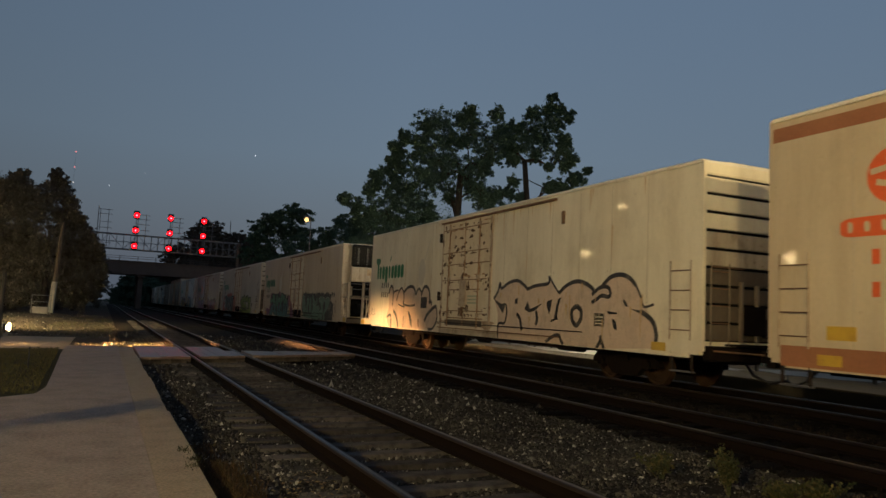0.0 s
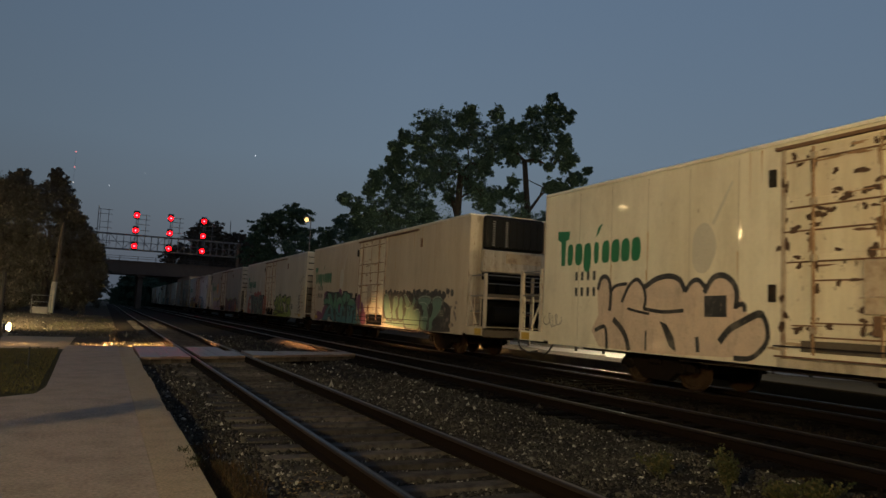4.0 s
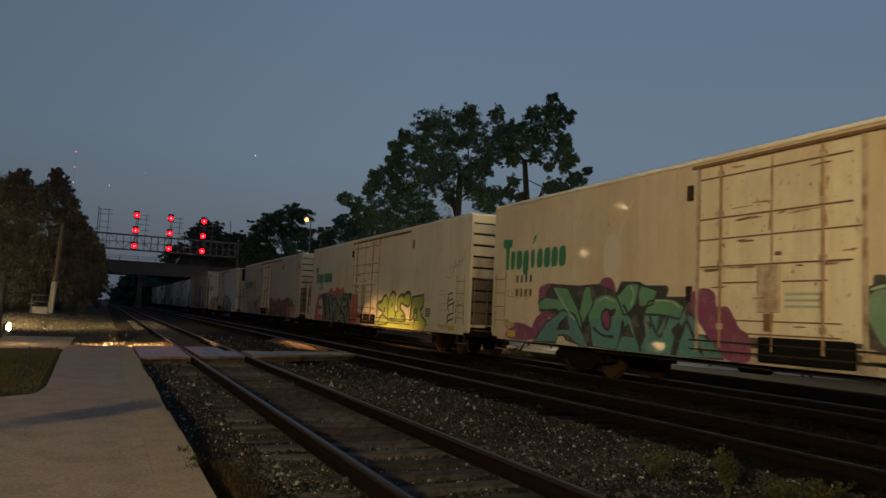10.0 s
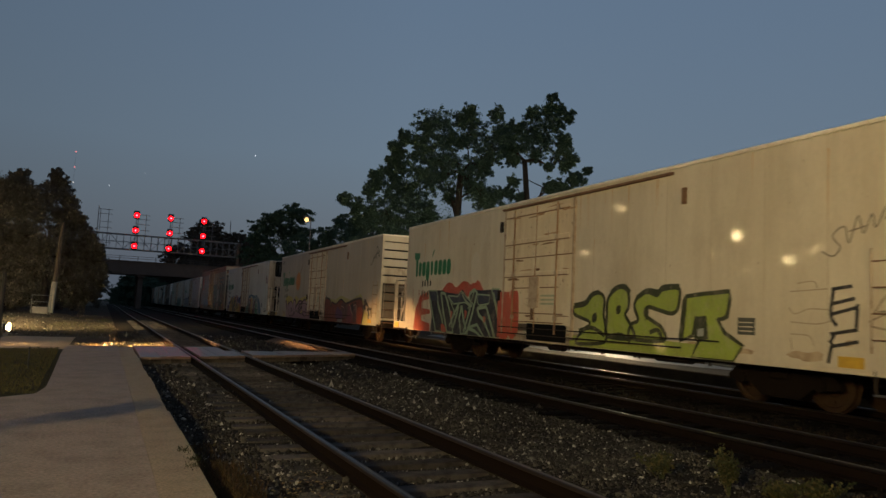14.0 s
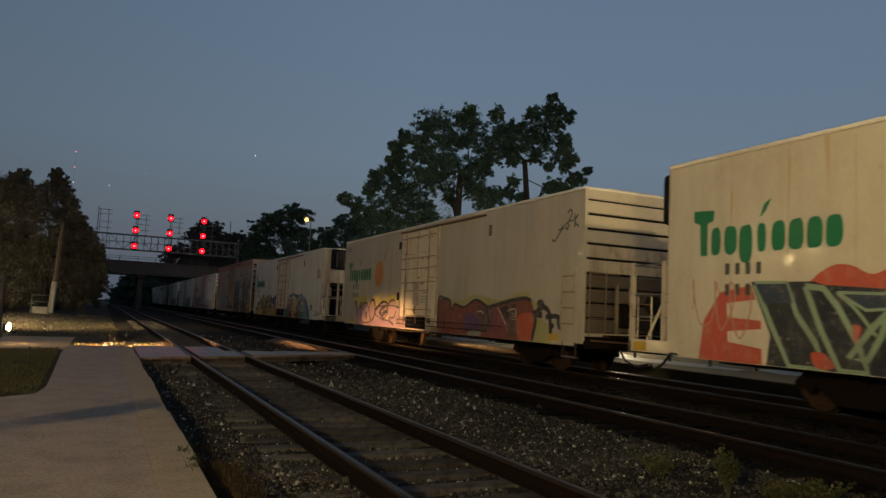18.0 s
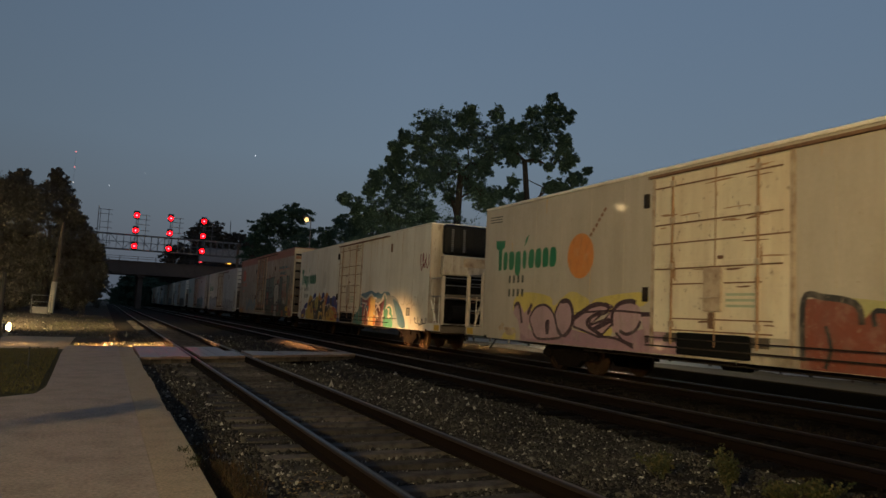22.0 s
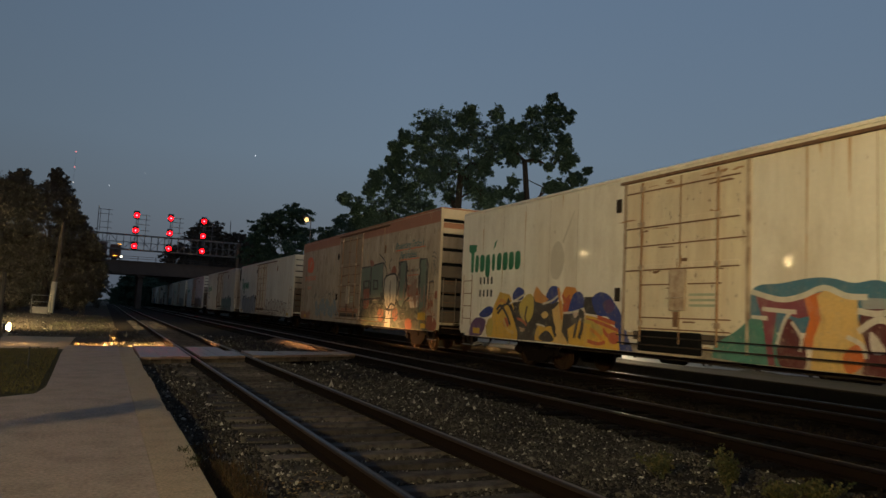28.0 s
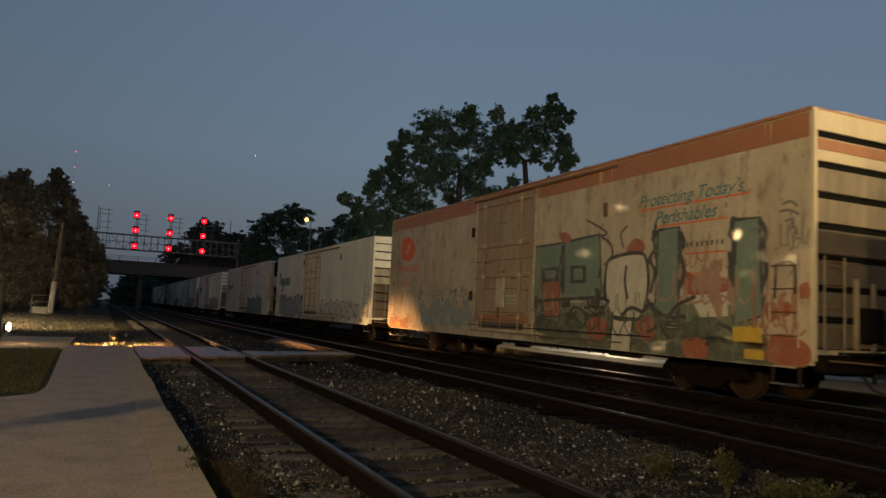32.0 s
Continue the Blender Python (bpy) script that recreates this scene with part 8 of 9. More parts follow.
# ---- lorries that cross the bridge ----
def lorry(length, body, box_mat, label):
    """Drives towards +X; its front bumper at x = 0, wheels on z = 0."""
    t = tagged(empty("lorry"), label, "lorry", "lorries on the bridge")
    part("cargo_box", bx(-length, -2.6, -1.25, 1.25, 1.1, body, bevel=0.04), box_mat, t)
    cab = part("cab", bx(-2.2, -0.15, -1.2, 1.2, 0.6, min(body - 0.3, 3.2), bevel=0.18), M["lorry_cab"], t)
    part("windscreen", bx(-0.16, -0.12, -1.0, 1.0, 1.7, 2.5), M["glass"], cab)
    part("side_window", bx(-1.5, -0.7, -1.22, -1.2, 1.7, 2.4), M["glass"], cab)
    part("bumper", bx(-0.2, 0.0, -1.2, 1.2, 0.4, 0.75, bevel=0.04), M["dark_steel"], t)
    part("chassis", bx(-length + 0.3, -0.3, -0.45, 0.45, 0.6, 1.0), M["dark_steel"], t)
    for yy in (-0.95, 0.95):
        part("headlight", bx(-0.12, 0.06, yy - 0.26, yy + 0.26, 0.78, 1.06, bevel=0.03), M["lorry_lamp"], t, "lit white headlight")
    for xx, zz in ((-length + 5.6, 1.0), (-1.2, 1.02)):
        part("marker_lamp", bx(xx - 0.3, xx + 0.3, -1.32, -1.2, zz - 0.08, zz + 0.08), M["amber_lamp"], t, "lit amber marker lamp")
    for yy in (-0.8, 0.8):
        part("roof_lamp", bx(-0.7, -0.3, yy - 0.3, yy + 0.3, min(body - 0.3, 3.2), min(body - 0.3, 3.2) + 0.14), M["amber_lamp"], cab, "lit amber roof lamp")
    part("tail_lamp", bx(-length - 0.06, -length + 0.3, -1.3, -0.9, 0.85, 1.02), M["tail_lamp"], t, "lit red tail lamp")
    for xx in (-1.3, -length + 1.4, -length + 2.6):
        for yy in (-0.95, 0.95):
            w = part("wheel", lathe(bmesh.new(), [(-0.14, 0.3), (-0.14, 0.5), (0.14, 0.5), (0.14, 0.3)], 18, "y"), M["tyre"], t)
            w.location = (xx, yy, 0.5)
    return t


LORRIES = [(lorry(12.0, 3.9, M["lorry_grey"], "pale grey box lorry with lit headlights crossing the bridge"), 2.9, 20.0, 12.9), (lorry(16.2, 3.6, M["lorry_red"], "long dark red lorry with amber lamps crossing the bridge"), 16.6, 28.8, 17.8)]


# ---- trees ----
def leaf_cloud(rng_, centres, per, size):
    """Leaves round many centres: (x, y, z, rx, ry, rz) each; returns corners and quads."""
    vs = []
    for cx, cy, cz, rx, ry, rz in centres:
        n = per
        c = np.array((cx, cy, cz)) + rng_.normal(size=(n, 3)) * 0.62 * np.array((rx, ry, rz))
        a = rng_.normal(size=(n, 3))
        a /= np.linalg.norm(a, axis=1)[:, None]
        b = np.cross(a, rng_.normal(size=(n, 3)))
        b /= np.linalg.norm(b, axis=1)[:, None]
        s = size * rng_.uniform(0.6, 1.3, n)[:, None]
        q = np.stack([c - a * s, c - b * s * 0.55, c + a * s, c + b * s * 0.55], 1)
        vs.append(q.reshape(-1, 3))
    v = np.concatenate(vs)
    f = np.arange(len(v)).reshape(-1, 4)
    return v, f


def tree(at, limbs, seed, leaf=0.10, per=46, sub=44, trunk=0.3, label="", group="", foliage="leaf", reach=1.38, flat=0.8, crook=None):
    """Trunk, a bough to each main clump, twigs, and many small sprays of leaves. limbs: (dx, z, radius) per main clump."""
    t = tagged(empty("tree", at), label or "dark leafy deciduous tree against the dusk sky", "tree", group)
    rn = np.random.default_rng(seed)
    top = max(l[1] for l in limbs)
    fork = Vector((0, 0, top * 0.30))
    lean = Vector((rn.uniform(-0.4, 0.4), rn.uniform(-0.3, 0.3), 0))
    hub = fork + lean + Vector((0, 0, top * 0.22))
    if crook:
        lean = Vector((crook[0], 0, 0))
        hub = Vector((crook[0], 0, crook[1]))
    bm = bmesh.new()
    tube(bm, (0, 0, -0.3), fork + lean * 0.5, trunk * 1.25, trunk * 0.8, 9)
    tube(bm, fork + lean * 0.5, hub, trunk * 0.8, trunk * 0.55, 8)
    part("trunk", bm, M["bark"], t)
    cl = []
    low = fork + lean * 0.5
    nodes = [(low, trunk * 0.7), (low.lerp(hub, 0.5), trunk * 0.6), (hub, trunk * 0.5)]
    for dx, z, r in sorted(limbs, key=lambda q: math.hypot(q[0], q[1] - hub.z)):
        bm = bmesh.new()
        end = Vector((dx, rn.uniform(-1.2, 1.2), z + (0.45 if flat < 1 else 0)))
        root, thick = min(nodes, key=lambda q: (q[0] - end).length + 1.5 * max(0.0, q[0].z - end.z) - 0.5 * q[1])
        kink = root.lerp(end, 0.5) + Vector((rn.uniform(-0.2, 0.2), rn.uniform(-0.3, 0.3), 0.02 * top))
        thin = min(thick * 0.72, trunk * 0.36)
        tube(bm, root, kink, thin, thin * 0.75, 6)
        tube(bm, kink, end, thin * 0.75, thin * 0.4, 6)
        nodes += [(kink, thin * 0.8), (end, thin * 0.5)]
        for _ in range(sub):
            d = Vector(rn.normal(size=3)).normalized() * r * rn.uniform(0.3, reach)
            d.z *= flat
            p = end + d
            tube(bm, end + d * 0.1, p, min(thin * 0.3, trunk * 0.05), trunk * 0.012, 4, False)
            q = max(r * rn.uniform(0.12, 0.30), 0.09)
            cl.append((p.x, p.y, p.z, q * 1.25, q, q * (0.6 + 0.3 * (flat == 1.0))))
            if rn.random() < 0.35:
                e = p + d * rn.uniform(0.1, 0.3) - Vector((0, 0, 0.1 * r))
                cl.append((e.x, e.y, e.z, q * 0.6, q * 0.6, q * 0.35))
        part("bough", bm, M["bark"], t)
    v, f = leaf_cloud(rn, cl, per, leaf)
    joined("crown", v, f, M[foliage], t)
    return t


HIGH = "tall deciduous tree with ragged open crown beyond the train"
BEYOND = "trees beyond the train"
FINE = {"leaf": 0.078, "per": 38, "sub": 46, "reach": 1.55, "flat": 1.0}
left_boughs = [(-2.2, 14.5, 0.61), (-1.4, 14.3, 0.77), (-2.6, 13.3, 0.68), (-3.5, 13.4, 0.38), (-4.4, 12.5, 0.26), (-3.8, 12.5, 0.38), (-1.6, 13.1, 0.84), (-0.3, 13.8, 0.62), (-2.8, 12.1, 0.61), (-3.6, 11.5, 0.6), (-1.5, 11.9, 0.76), (-0.3, 12.1, 0.77), (-2.9, 10.8, 0.68), (-1.9, 10.5, 0.76), (-0.6, 10.9, 0.77), (0.3, 9.8, 0.54)]
right_boughs = [(0.3, 14.9, 0.39), (1.1, 15.9, 0.39), (1.5, 15.4, 0.47), (2.6, 15.6, 0.4), (1.8, 14.6, 0.87), (3.2, 14.6, 0.72), (3.8, 14.2, 0.4), (0.8, 13.6, 0.7), (2.3, 13.3, 0.87), (3.5, 13.2, 0.56), (1.5, 12.1, 0.78), (2.8, 12.1, 0.56), (0.9, 10.8, 0.78), (2.0, 10.6, 0.55), (1.4, 9.9, 0.55), (2.9, 10.1, 0.63), (2.1, 9.3, 0.55), (3.6, 10.0, 0.48)]
tree((21.05, 44.5, -0.2), left_boughs + right_boughs + [(0.8, 6.8, 1.7), (-2.0, 6.6, 1.6), (3.2, 6.8, 1.4)], 5, label=HIGH, group=BEYOND, trunk=0.38, crook=(0.45, 11.4), **FINE)
left_boughs = [(-2.1, 15.5, 0.41), (-0.9, 15.4, 0.83), (-2.3, 14.6, 0.49), (-1.4, 14.3, 0.74), (0.1, 14.7, 0.83), (-2.8, 13.6, 0.33), (-2.0, 13.4, 0.57), (-0.6, 13.4, 0.5), (0.2, 12.6, 0.25), (0.0, 10.9, 0.21), (-2.2, 11.3, 0.33), (-2.3, 10.5, 0.33), (-1.7, 10.2, 0.24), (-2.9, 12.6, 0.32)]
right_boughs = [(0.0, 17.5, 0.33), (1.0, 17.2, 0.42), (1.7, 17.4, 0.34), (2.0, 16.6, 0.34), (-0.7, 16.5, 0.5), (-1.7, 16.2, 0.33), (0.5, 16.5, 0.67), (1.0, 15.7, 0.67), (2.1, 14.8, 0.34), (1.3, 14.5, 0.42), (1.1, 13.6, 0.59), (1.9, 13.3, 0.34), (1.4, 12.7, 0.42), (0.7, 11.2, 0.42), (1.9, 11.8, 0.25), (1.2, 11.1, 0.42), (2.7, 11.9, 0.42), (3.4, 12.3, 0.34), (3.9, 12.8, 0.21), (3.0, 11.3, 0.3)]
tree((28.45, 45.0, -0.05), left_boughs + right_boughs + [(-1.8, 8.6, 1.0), (0.4, 8.2, 1.0), (2.2, 8.6, 0.8)], 8, label=HIGH, group=BEYOND, trunk=0.34, crook=(-1.6, 12.8), **FINE)
low_boughs = [(0.3, 11.8, 0.3), (0.5, 11.2, 0.53), (-0.9, 10.5, 0.3), (-0.5, 10.1, 0.53), (0.7, 10.3, 0.76), (2.0, 9.8, 0.69), (0.4, 9.3, 0.76), (-1.0, 9.5, 0.3), (1.7, 8.8, 0.76), (2.7, 8.6, 0.62), (3.2, 8.1, 0.39), (0.1, 8.1, 0.75), (-1.1, 8.2, 0.45), (-1.7, 8.6, 0.37), (-2.5, 8.9, 0.33), (-2.9, 8.8, 0.22), (-1.5, 7.7, 0.45), (-0.7, 7.4, 0.6), (0.9, 7.7, 0.76), (2.1, 7.8, 0.61), (-0.3, 6.7, 0.6), (0.9, 7.0, 0.61)]
tree((16.4, 45.5, -0.25), low_boughs + [(-0.6, 6.2, 1.1), (1.2, 6.1, 1.4), (2.0, 5.6, 1.4), (-0.8, 4.9, 1.3)], 12, label="broad dark tree with low drooping boughs", group=BEYOND, trunk=0.24, **FINE)
LIT = "distant dark tree beside a lit street lamp"
tree((19.4, 90.0, -0.4), [(0.8, 13.1, 1.0), (2.6, 12.7, 1.0), (-0.9, 12.1, 1.2), (-2.4, 11.2, 1.1), (-3.4, 9.5, 1.0), (0.4, 10.9, 1.6), (2.8, 10.6, 1.3), (-1.6, 9.3, 1.6), (1.2, 8.7, 1.7), (3.4, 8.7, 1.1), (-3.0, 7.5, 1.4), (0, 6.9, 1.7)], 15, 0.15, 46, label=LIT, group=BEYOND)
tree((26.6, 88.0, -0.4), [(-0.2, 12.2, 1.0), (1.6, 11.6, 1.1), (-1.8, 10.6, 1.1), (2.9, 10.4, 1.1), (0, 10.0, 1.6), (-2.4, 8.9, 1.3), (2.2, 8.7, 1.5), (0, 7.4, 1.7), (-1.6, 6.6, 1.5), (3.8, 8.0, 1.4), (4.6, 9.4, 1.2)], 17, 0.15, 46, label=LIT, group=BEYOND)
for i, (x, y, h, w) in enumerate(((18.5, 166, 19.3, 4.2), (21.5, 168, 18.8, 4.4), (26.2, 168, 18.0, 4.2), (23.6, 170, 15.4, 4.4), (30, 172, 16.4, 5), (35, 176, 15.5, 5), (41, 180, 15, 5), (14.5, 172, 14.5, 4.5))):
    tree((x, y, -0.4), [(0, h - 1.4, 1.7), (-w * 0.42, h - 3.0, 1.7), (w * 0.42, h - 3.2, 1.7), (0, h - 5, 2.4), (w * 0.4, h - 6.4, 2.2), (-w * 0.45, h - 6.8, 2.2), (0, h - 9, 2.6)], 30 + i, 0.26, 30, foliage="leaf_dark", label="far dark tree behind the bridge", group="far trees")
LEFTS = "dark leafy tree beside the railway"
BESIDE = "trees beside the line"
tree((-8.2, 74.0, -0.4), [(-0.5, 11.2, 1.1), (0.5, 12.2, 0.7), (0.2, 10.5, 1.25), (1.5, 10.7, 0.81), (-0.7, 9.2, 1.49), (1.0, 9.1, 1.4), (2.3, 9.4, 1.01), (-0.1, 6.7, 1.74), (1.7, 6.9, 1.5), (0.6, 4.3, 1.74), (2.3, 4.7, 1.76), (1.2, 2.3, 1.49), (-2.4, 8.8, 1.4), (-3.0, 6.6, 1.7), (-2.4, 4.0, 2.0)], 41, 0.11, 46, 60, label=LEFTS, foliage="leaf_dark", group=BESIDE, trunk=0.36, reach=1.3, flat=1.0)
tree((-5.0, 75.0, -0.4), [(0.3, 12.7, 0.47), (0.0, 11.9, 0.67), (0.7, 12.0, 0.57), (-0.1, 10.6, 0.93), (1.0, 11.0, 0.78), (1.5, 10.5, 0.47), (0.6, 9.4, 1.14), (1.8, 9.5, 0.57), (2.5, 8.9, 0.37), (1.4, 8.2, 1.04), (0.6, 7.1, 1.29), (2.2, 6.9, 0.83), (3.4, 7.4, 0.47), (3.7, 6.4, 0.63), (1.7, 5.2, 1.29), (3.1, 5.3, 0.94), (4.1, 6.0, 0.47), (4.4, 5.0, 0.58), (1.4, 3.1, 1.29), (3.2, 3.4, 1.15), (4.4, 3.8, 0.74), (2.4, 1.8, 1.04), (4.0, 2.4, 0.84)], 43, 0.11, 40, 46, label=LEFTS, foliage="leaf_dark", group=BESIDE, trunk=0.3, reach=1.4, flat=1.0)
tree((-3.3, 98.0, -0.4), [(0, 9.7, 1.1), (1.0, 7.9, 1.1), (-1.0, 8.5, 1.3), (1.2, 6.1, 1.2), (0, 5.5, 1.6), (1.6, 3.9, 1.2), (0, 3.0, 1.7), (1.3, 1.7, 1.4), (-1.6, 5.0, 1.7), (-1.6, 2.4, 1.7)], 45, 0.14, 62, label=LEFTS, foliage="leaf_dark", group=BESIDE, trunk=0.26)
tree((-13.4, 78.0, -0.4), [(0, 11.0, 1.8), (2.4, 9.6, 1.8), (-2.4, 9.6, 1.8), (0, 7.6, 2.4), (2.4, 6.0, 2.2), (-2.6, 6.0, 2.2), (1.0, 3.4, 2.4), (-1.4, 2.8, 2.4)], 47, 0.15, 62, label=LEFTS, foliage="leaf_dark", group=BESIDE, trunk=0.36)
for i, (x, y) in enumerate(((-9.5, 88), (-12, 92), (-6.5, 108), (-4.6, 122), (-3.9, 136))):
    tree((x, y, -0.4), [(0, 7.2, 2.0), (2.0, 5.8, 1.9), (-2, 6, 2.0), (1.5, 3.4, 2.2), (-1.5, 2.8, 2.4), (0.4, 1.4, 2.4)], 50 + i, 0.18, 60, foliage="leaf_dark", label="low dark thicket tree beside the line", group=BESIDE, trunk=0.2)
mast = tagged(empty("radio_mast", (25.0, 172.0, -0.4)), "thin distant radio mast", "mast")
part("mast_pole", tb((0, 0, 0), (0, 0, 21.0), 0.16, 0.07, 6), M["galv"], mast)

tower = tagged(empty("radio_tower", (-28.6, 620.0, -0.4)), "very distant radio tower with red warning lamps", "radio tower")
for xx, yy in ((-1.0, -0.6), (1.0, -0.6), (0.0, 1.1)):
    part("tower_leg", tb((xx, yy, 0), (xx * 0.35, yy * 0.35, 113.0), 0.03, 0.015, 5), M["galv"], tower)
for k in range(28):
    z, q = 4.0 * k + 2, 1 - 0.65 * k / 28
    part("tower_brace", tb((-q, -0.6 * q, z), (q * 0.98, -0.6 * q * 0.98, z + 4), 0.012, 0.012, 4), M["galv"], tower)
for z, mat in ((112.6, "tower_red"), (100.8, "tower_red"), (89.0, "tower_white")):
    part("warning_lamp", lathe(bmesh.new(), [(-0.5, 0.3), (-0.2, 0.55), (0.3, 0.5), (0.6, 0.2)], 10, "z"), M[mat], tower, "small lit warning lamp").location = (0, -0.7, z)
for at, r in (((239.7, 1400.0, 286.3), 0.95), ((-8.2, 1400.0, 199.0), 0.55), ((48.6, 1400.0, 228.3), 0.55)):
    tagged(part("star", lathe(bmesh.new(), [(-r, 0.1 * r), (-0.6 * r, 0.8 * r), (0.0, r), (0.6 * r, 0.8 * r), (r, 0.1 * r)], 12, "z"), M["star"], None, "", at), "tiny white light in the dusk sky", "star", "lights in the sky")

# shrubs beyond the platform
rn = np.random.default_rng(77)
cl = [(rn.uniform(22.2, 26.0), rn.uniform(2, 90), rn.uniform(-0.3, 1.5), 0.55, 0.6, 0.4) for i in range(900)]
cl = [q for q in cl if not 26.0 < q[1] < 34.0 or q[2] < 0.0]
v, f = leaf_cloud(rn, cl, 46, 0.11)
tagged(joined("shrubbery", v, f, M["leaf"]), "low dark shrubs behind the platform", "shrubs", kind="stuff")
for i, (x, y, h) in enumerate(((6.5, 205, 8.5), (9.5, 215, 9.5), (13, 220, 10), (4.9, 235, 6.5))):
    tree((x, y, -0.4), [(0, h - 1.5, 1.8), (-1.6, h - 3.2, 1.9), (1.8, h - 3.2, 2.0), (0, h - 5.0, 2.4), (1.5, 1.5, 2.4), (-1.4, 1.5, 2.4)], 90 + i, 0.32, 34, label="far dark tree past the bridge", group="far trees")

# woods far beyond the bridge
rn = np.random.default_rng(9)
cl = []
for i in range(420):
    x = rn.uniform(9, 90)
    y = rn.uniform(230, 330)
    h = rn.uniform(4, 14) * (0.6 + 0.5 * min(1, (x - 6) / 30))
    cl.append((x, y, h * rn.uniform(0.1, 1), 3, 3, 2.2))
for i in range(300):
    cl.append((rn.uniform(-120, -12), rn.uniform(190, 300), rn.uniform(0, 15), 4, 4, 2.6))
v, f = leaf_cloud(rn, cl, 70, 0.75)
tagged(joined("far_woods", v, f, M["leaf"]), "dark far woods beyond the bridge", "woods", kind="stuff")
cl = [(rn.uniform(24, 110), rn.uniform(105, 150), rn.uniform(0, 9), 3, 3, 2) for i in range(200)]
v, f = leaf_cloud(rn, cl, 60, 0.5)
tagged(joined("woods_edge", v, f, M["leaf"]), "dark woods edge beyond the platform", "woods", kind="stuff")


# ---- lamps and posts ----
def street_lamp(at, h, arm, label, lens, globe=0.0):
    s = tagged(empty("street_lamp", at), label, "street lamp", "street lamps")
    part("lamp_post", tb((0, 0, 0), (0, 0, h), 0.09, 0.05, 10), M["galv"], s)
    part("lamp_arm", tb((0, 0, h - 0.05), (arm, 0, h + 0.12), 0.035, seg=6), M["galv"], s)
    hd = part("lamp_head", bx(arm - 0.35, arm + 0.35, -0.16, 0.16, h + 0.12, h + 0.30, bevel=0.05), M["galv"], s)
    shape = [(h - 0.14, 0.08), (h - 0.10, 0.2), (h + 0.0, 0.27), (h + 0.115, 0.28)]
    if globe:
        shape = [(h + 0.115 - globe * (1 + math.cos(a * math.pi / 10)), max(globe * math.sin(a * math.pi / 10), 0.03)) for a in range(1, 10)]
    part("lamp_lens", lathe(bmesh.new(), shape, 16, "z"), lens, hd, "glowing warm lens").location = (arm, 0, 0)
    return s


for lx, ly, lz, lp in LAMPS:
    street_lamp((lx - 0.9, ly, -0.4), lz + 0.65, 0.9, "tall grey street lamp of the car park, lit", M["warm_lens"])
for lx, ly, lz in ((-24.0, 46.0, 7.6), (-24.0, 42.9, 5.9), (-23.0, 40.2, 6.9), (-24.0, 36.3, 7.2)):
    street_lamp((lx - 0.9, ly, -0.4), lz + 0.4, 0.9, "tall grey street lamp of the car park, lit", M["warm_lens"])
street_lamp((0.1, -7.0, -0.4), 4.85, 0.9, "low flood lamp beside the path, lit", M["warm_lens"])
street_lamp((16.5, 1.9, 0.13), 9.1, -0.9, "tall flood lamp on the far platform, lit", M["warm_lens"])
# out-of-view fixtures made up for the two added floods
street_lamp((-15.9, 52.0, -0.4), 7.65, 0.9, "added tall flood lamp brightening the trees and verge, lit", M["warm_lens"])
street_lamp((-10.4, 40.0, -0.4), 9.65, 0.9, "added tall flood lamp brightening the trees and verge, lit", M["warm_lens"])
street_lamp((58.0, 69.7, -0.4), 4.4, -1.0, "distant tall street lamp, lit", M["warm_lens"])
street_lamp((20.3, 80.0, -0.4), 11.75, -0.5, "tall street lamp glowing before dark trees", M["soft_lens"], 0.25)
street_lamp((20.05, 26.0, 0.13), 3.32, -0.45, "street lamp beyond the platform, lit", M["warm_lens"])
up = tagged(empty("utility_pole", (-4.05, 70.0, -0.3)), "weathered wooden utility pole with a pale lower cover", "utility pole")
part("pole_shaft", tb((0, 0, 0), (0.35, 0, 8.0), 0.19, 0.12, 12), M["pole"], up)
part("pole_cover", tb((0.0, -0.06, 0.3), (0.13, -0.06, 2.9), 0.25, 0.22, 12), M["concrete"], up, "pale cable cover")
cab = tagged(empty("equipment_cabinet", (-5.1, 66.0, -0.3)), "pale grey trackside equipment cabinet in a low frame", "cabinet")
part("cabinet_body", bx(0.0, 1.1, 0, 0.7, 0.0, 0.8, bevel=0.03), M["concrete"], cab)
for xx in (-0.1, 1.25):
    part("frame_post", bx(xx, xx + 0.06, -0.1, -0.04, 0, 1.75), M["galv"], cab)
for z in (1.2, 1.72):
    part("frame_rail", tb((-0.1, -0.07, z), (1.3, -0.07, z), 0.03, seg=6), M["galv"], cab)
lp = tagged(empty("leaning_post", (-2.37, 22.0, -0.1)), "dark leaning steel post by the path", "post")
part("post_shaft", tb((-0.02, 0, -0.3), (-0.03, 0, 2.06), 0.05, 0.045, 8), M["post"], lp)
st = tagged(empty("marker_stake", (-1.23, 16.26, -0.03)), "thin dark marker stake in the lawn", "stake")
part("stake_shaft", tb((0, 0, -0.1), (0, 0, 0.42), 0.018, 0.015, 6), M["post"], st)

sp = tagged(empty("sign_post", (-6.0, 3.0, 0.0)), "thin grey sign post whose shadow lies over the path", "sign post")
part("post_shaft", tb((0, 0, -0.2), (0, 0, 3.3), 0.06, seg=8), M["galv"], sp)
part("sign_plate", bx(-0.2, 0.2, -0.17, -0.13, 2.93, 3.25, bevel=0.01), M["galv"], sp)

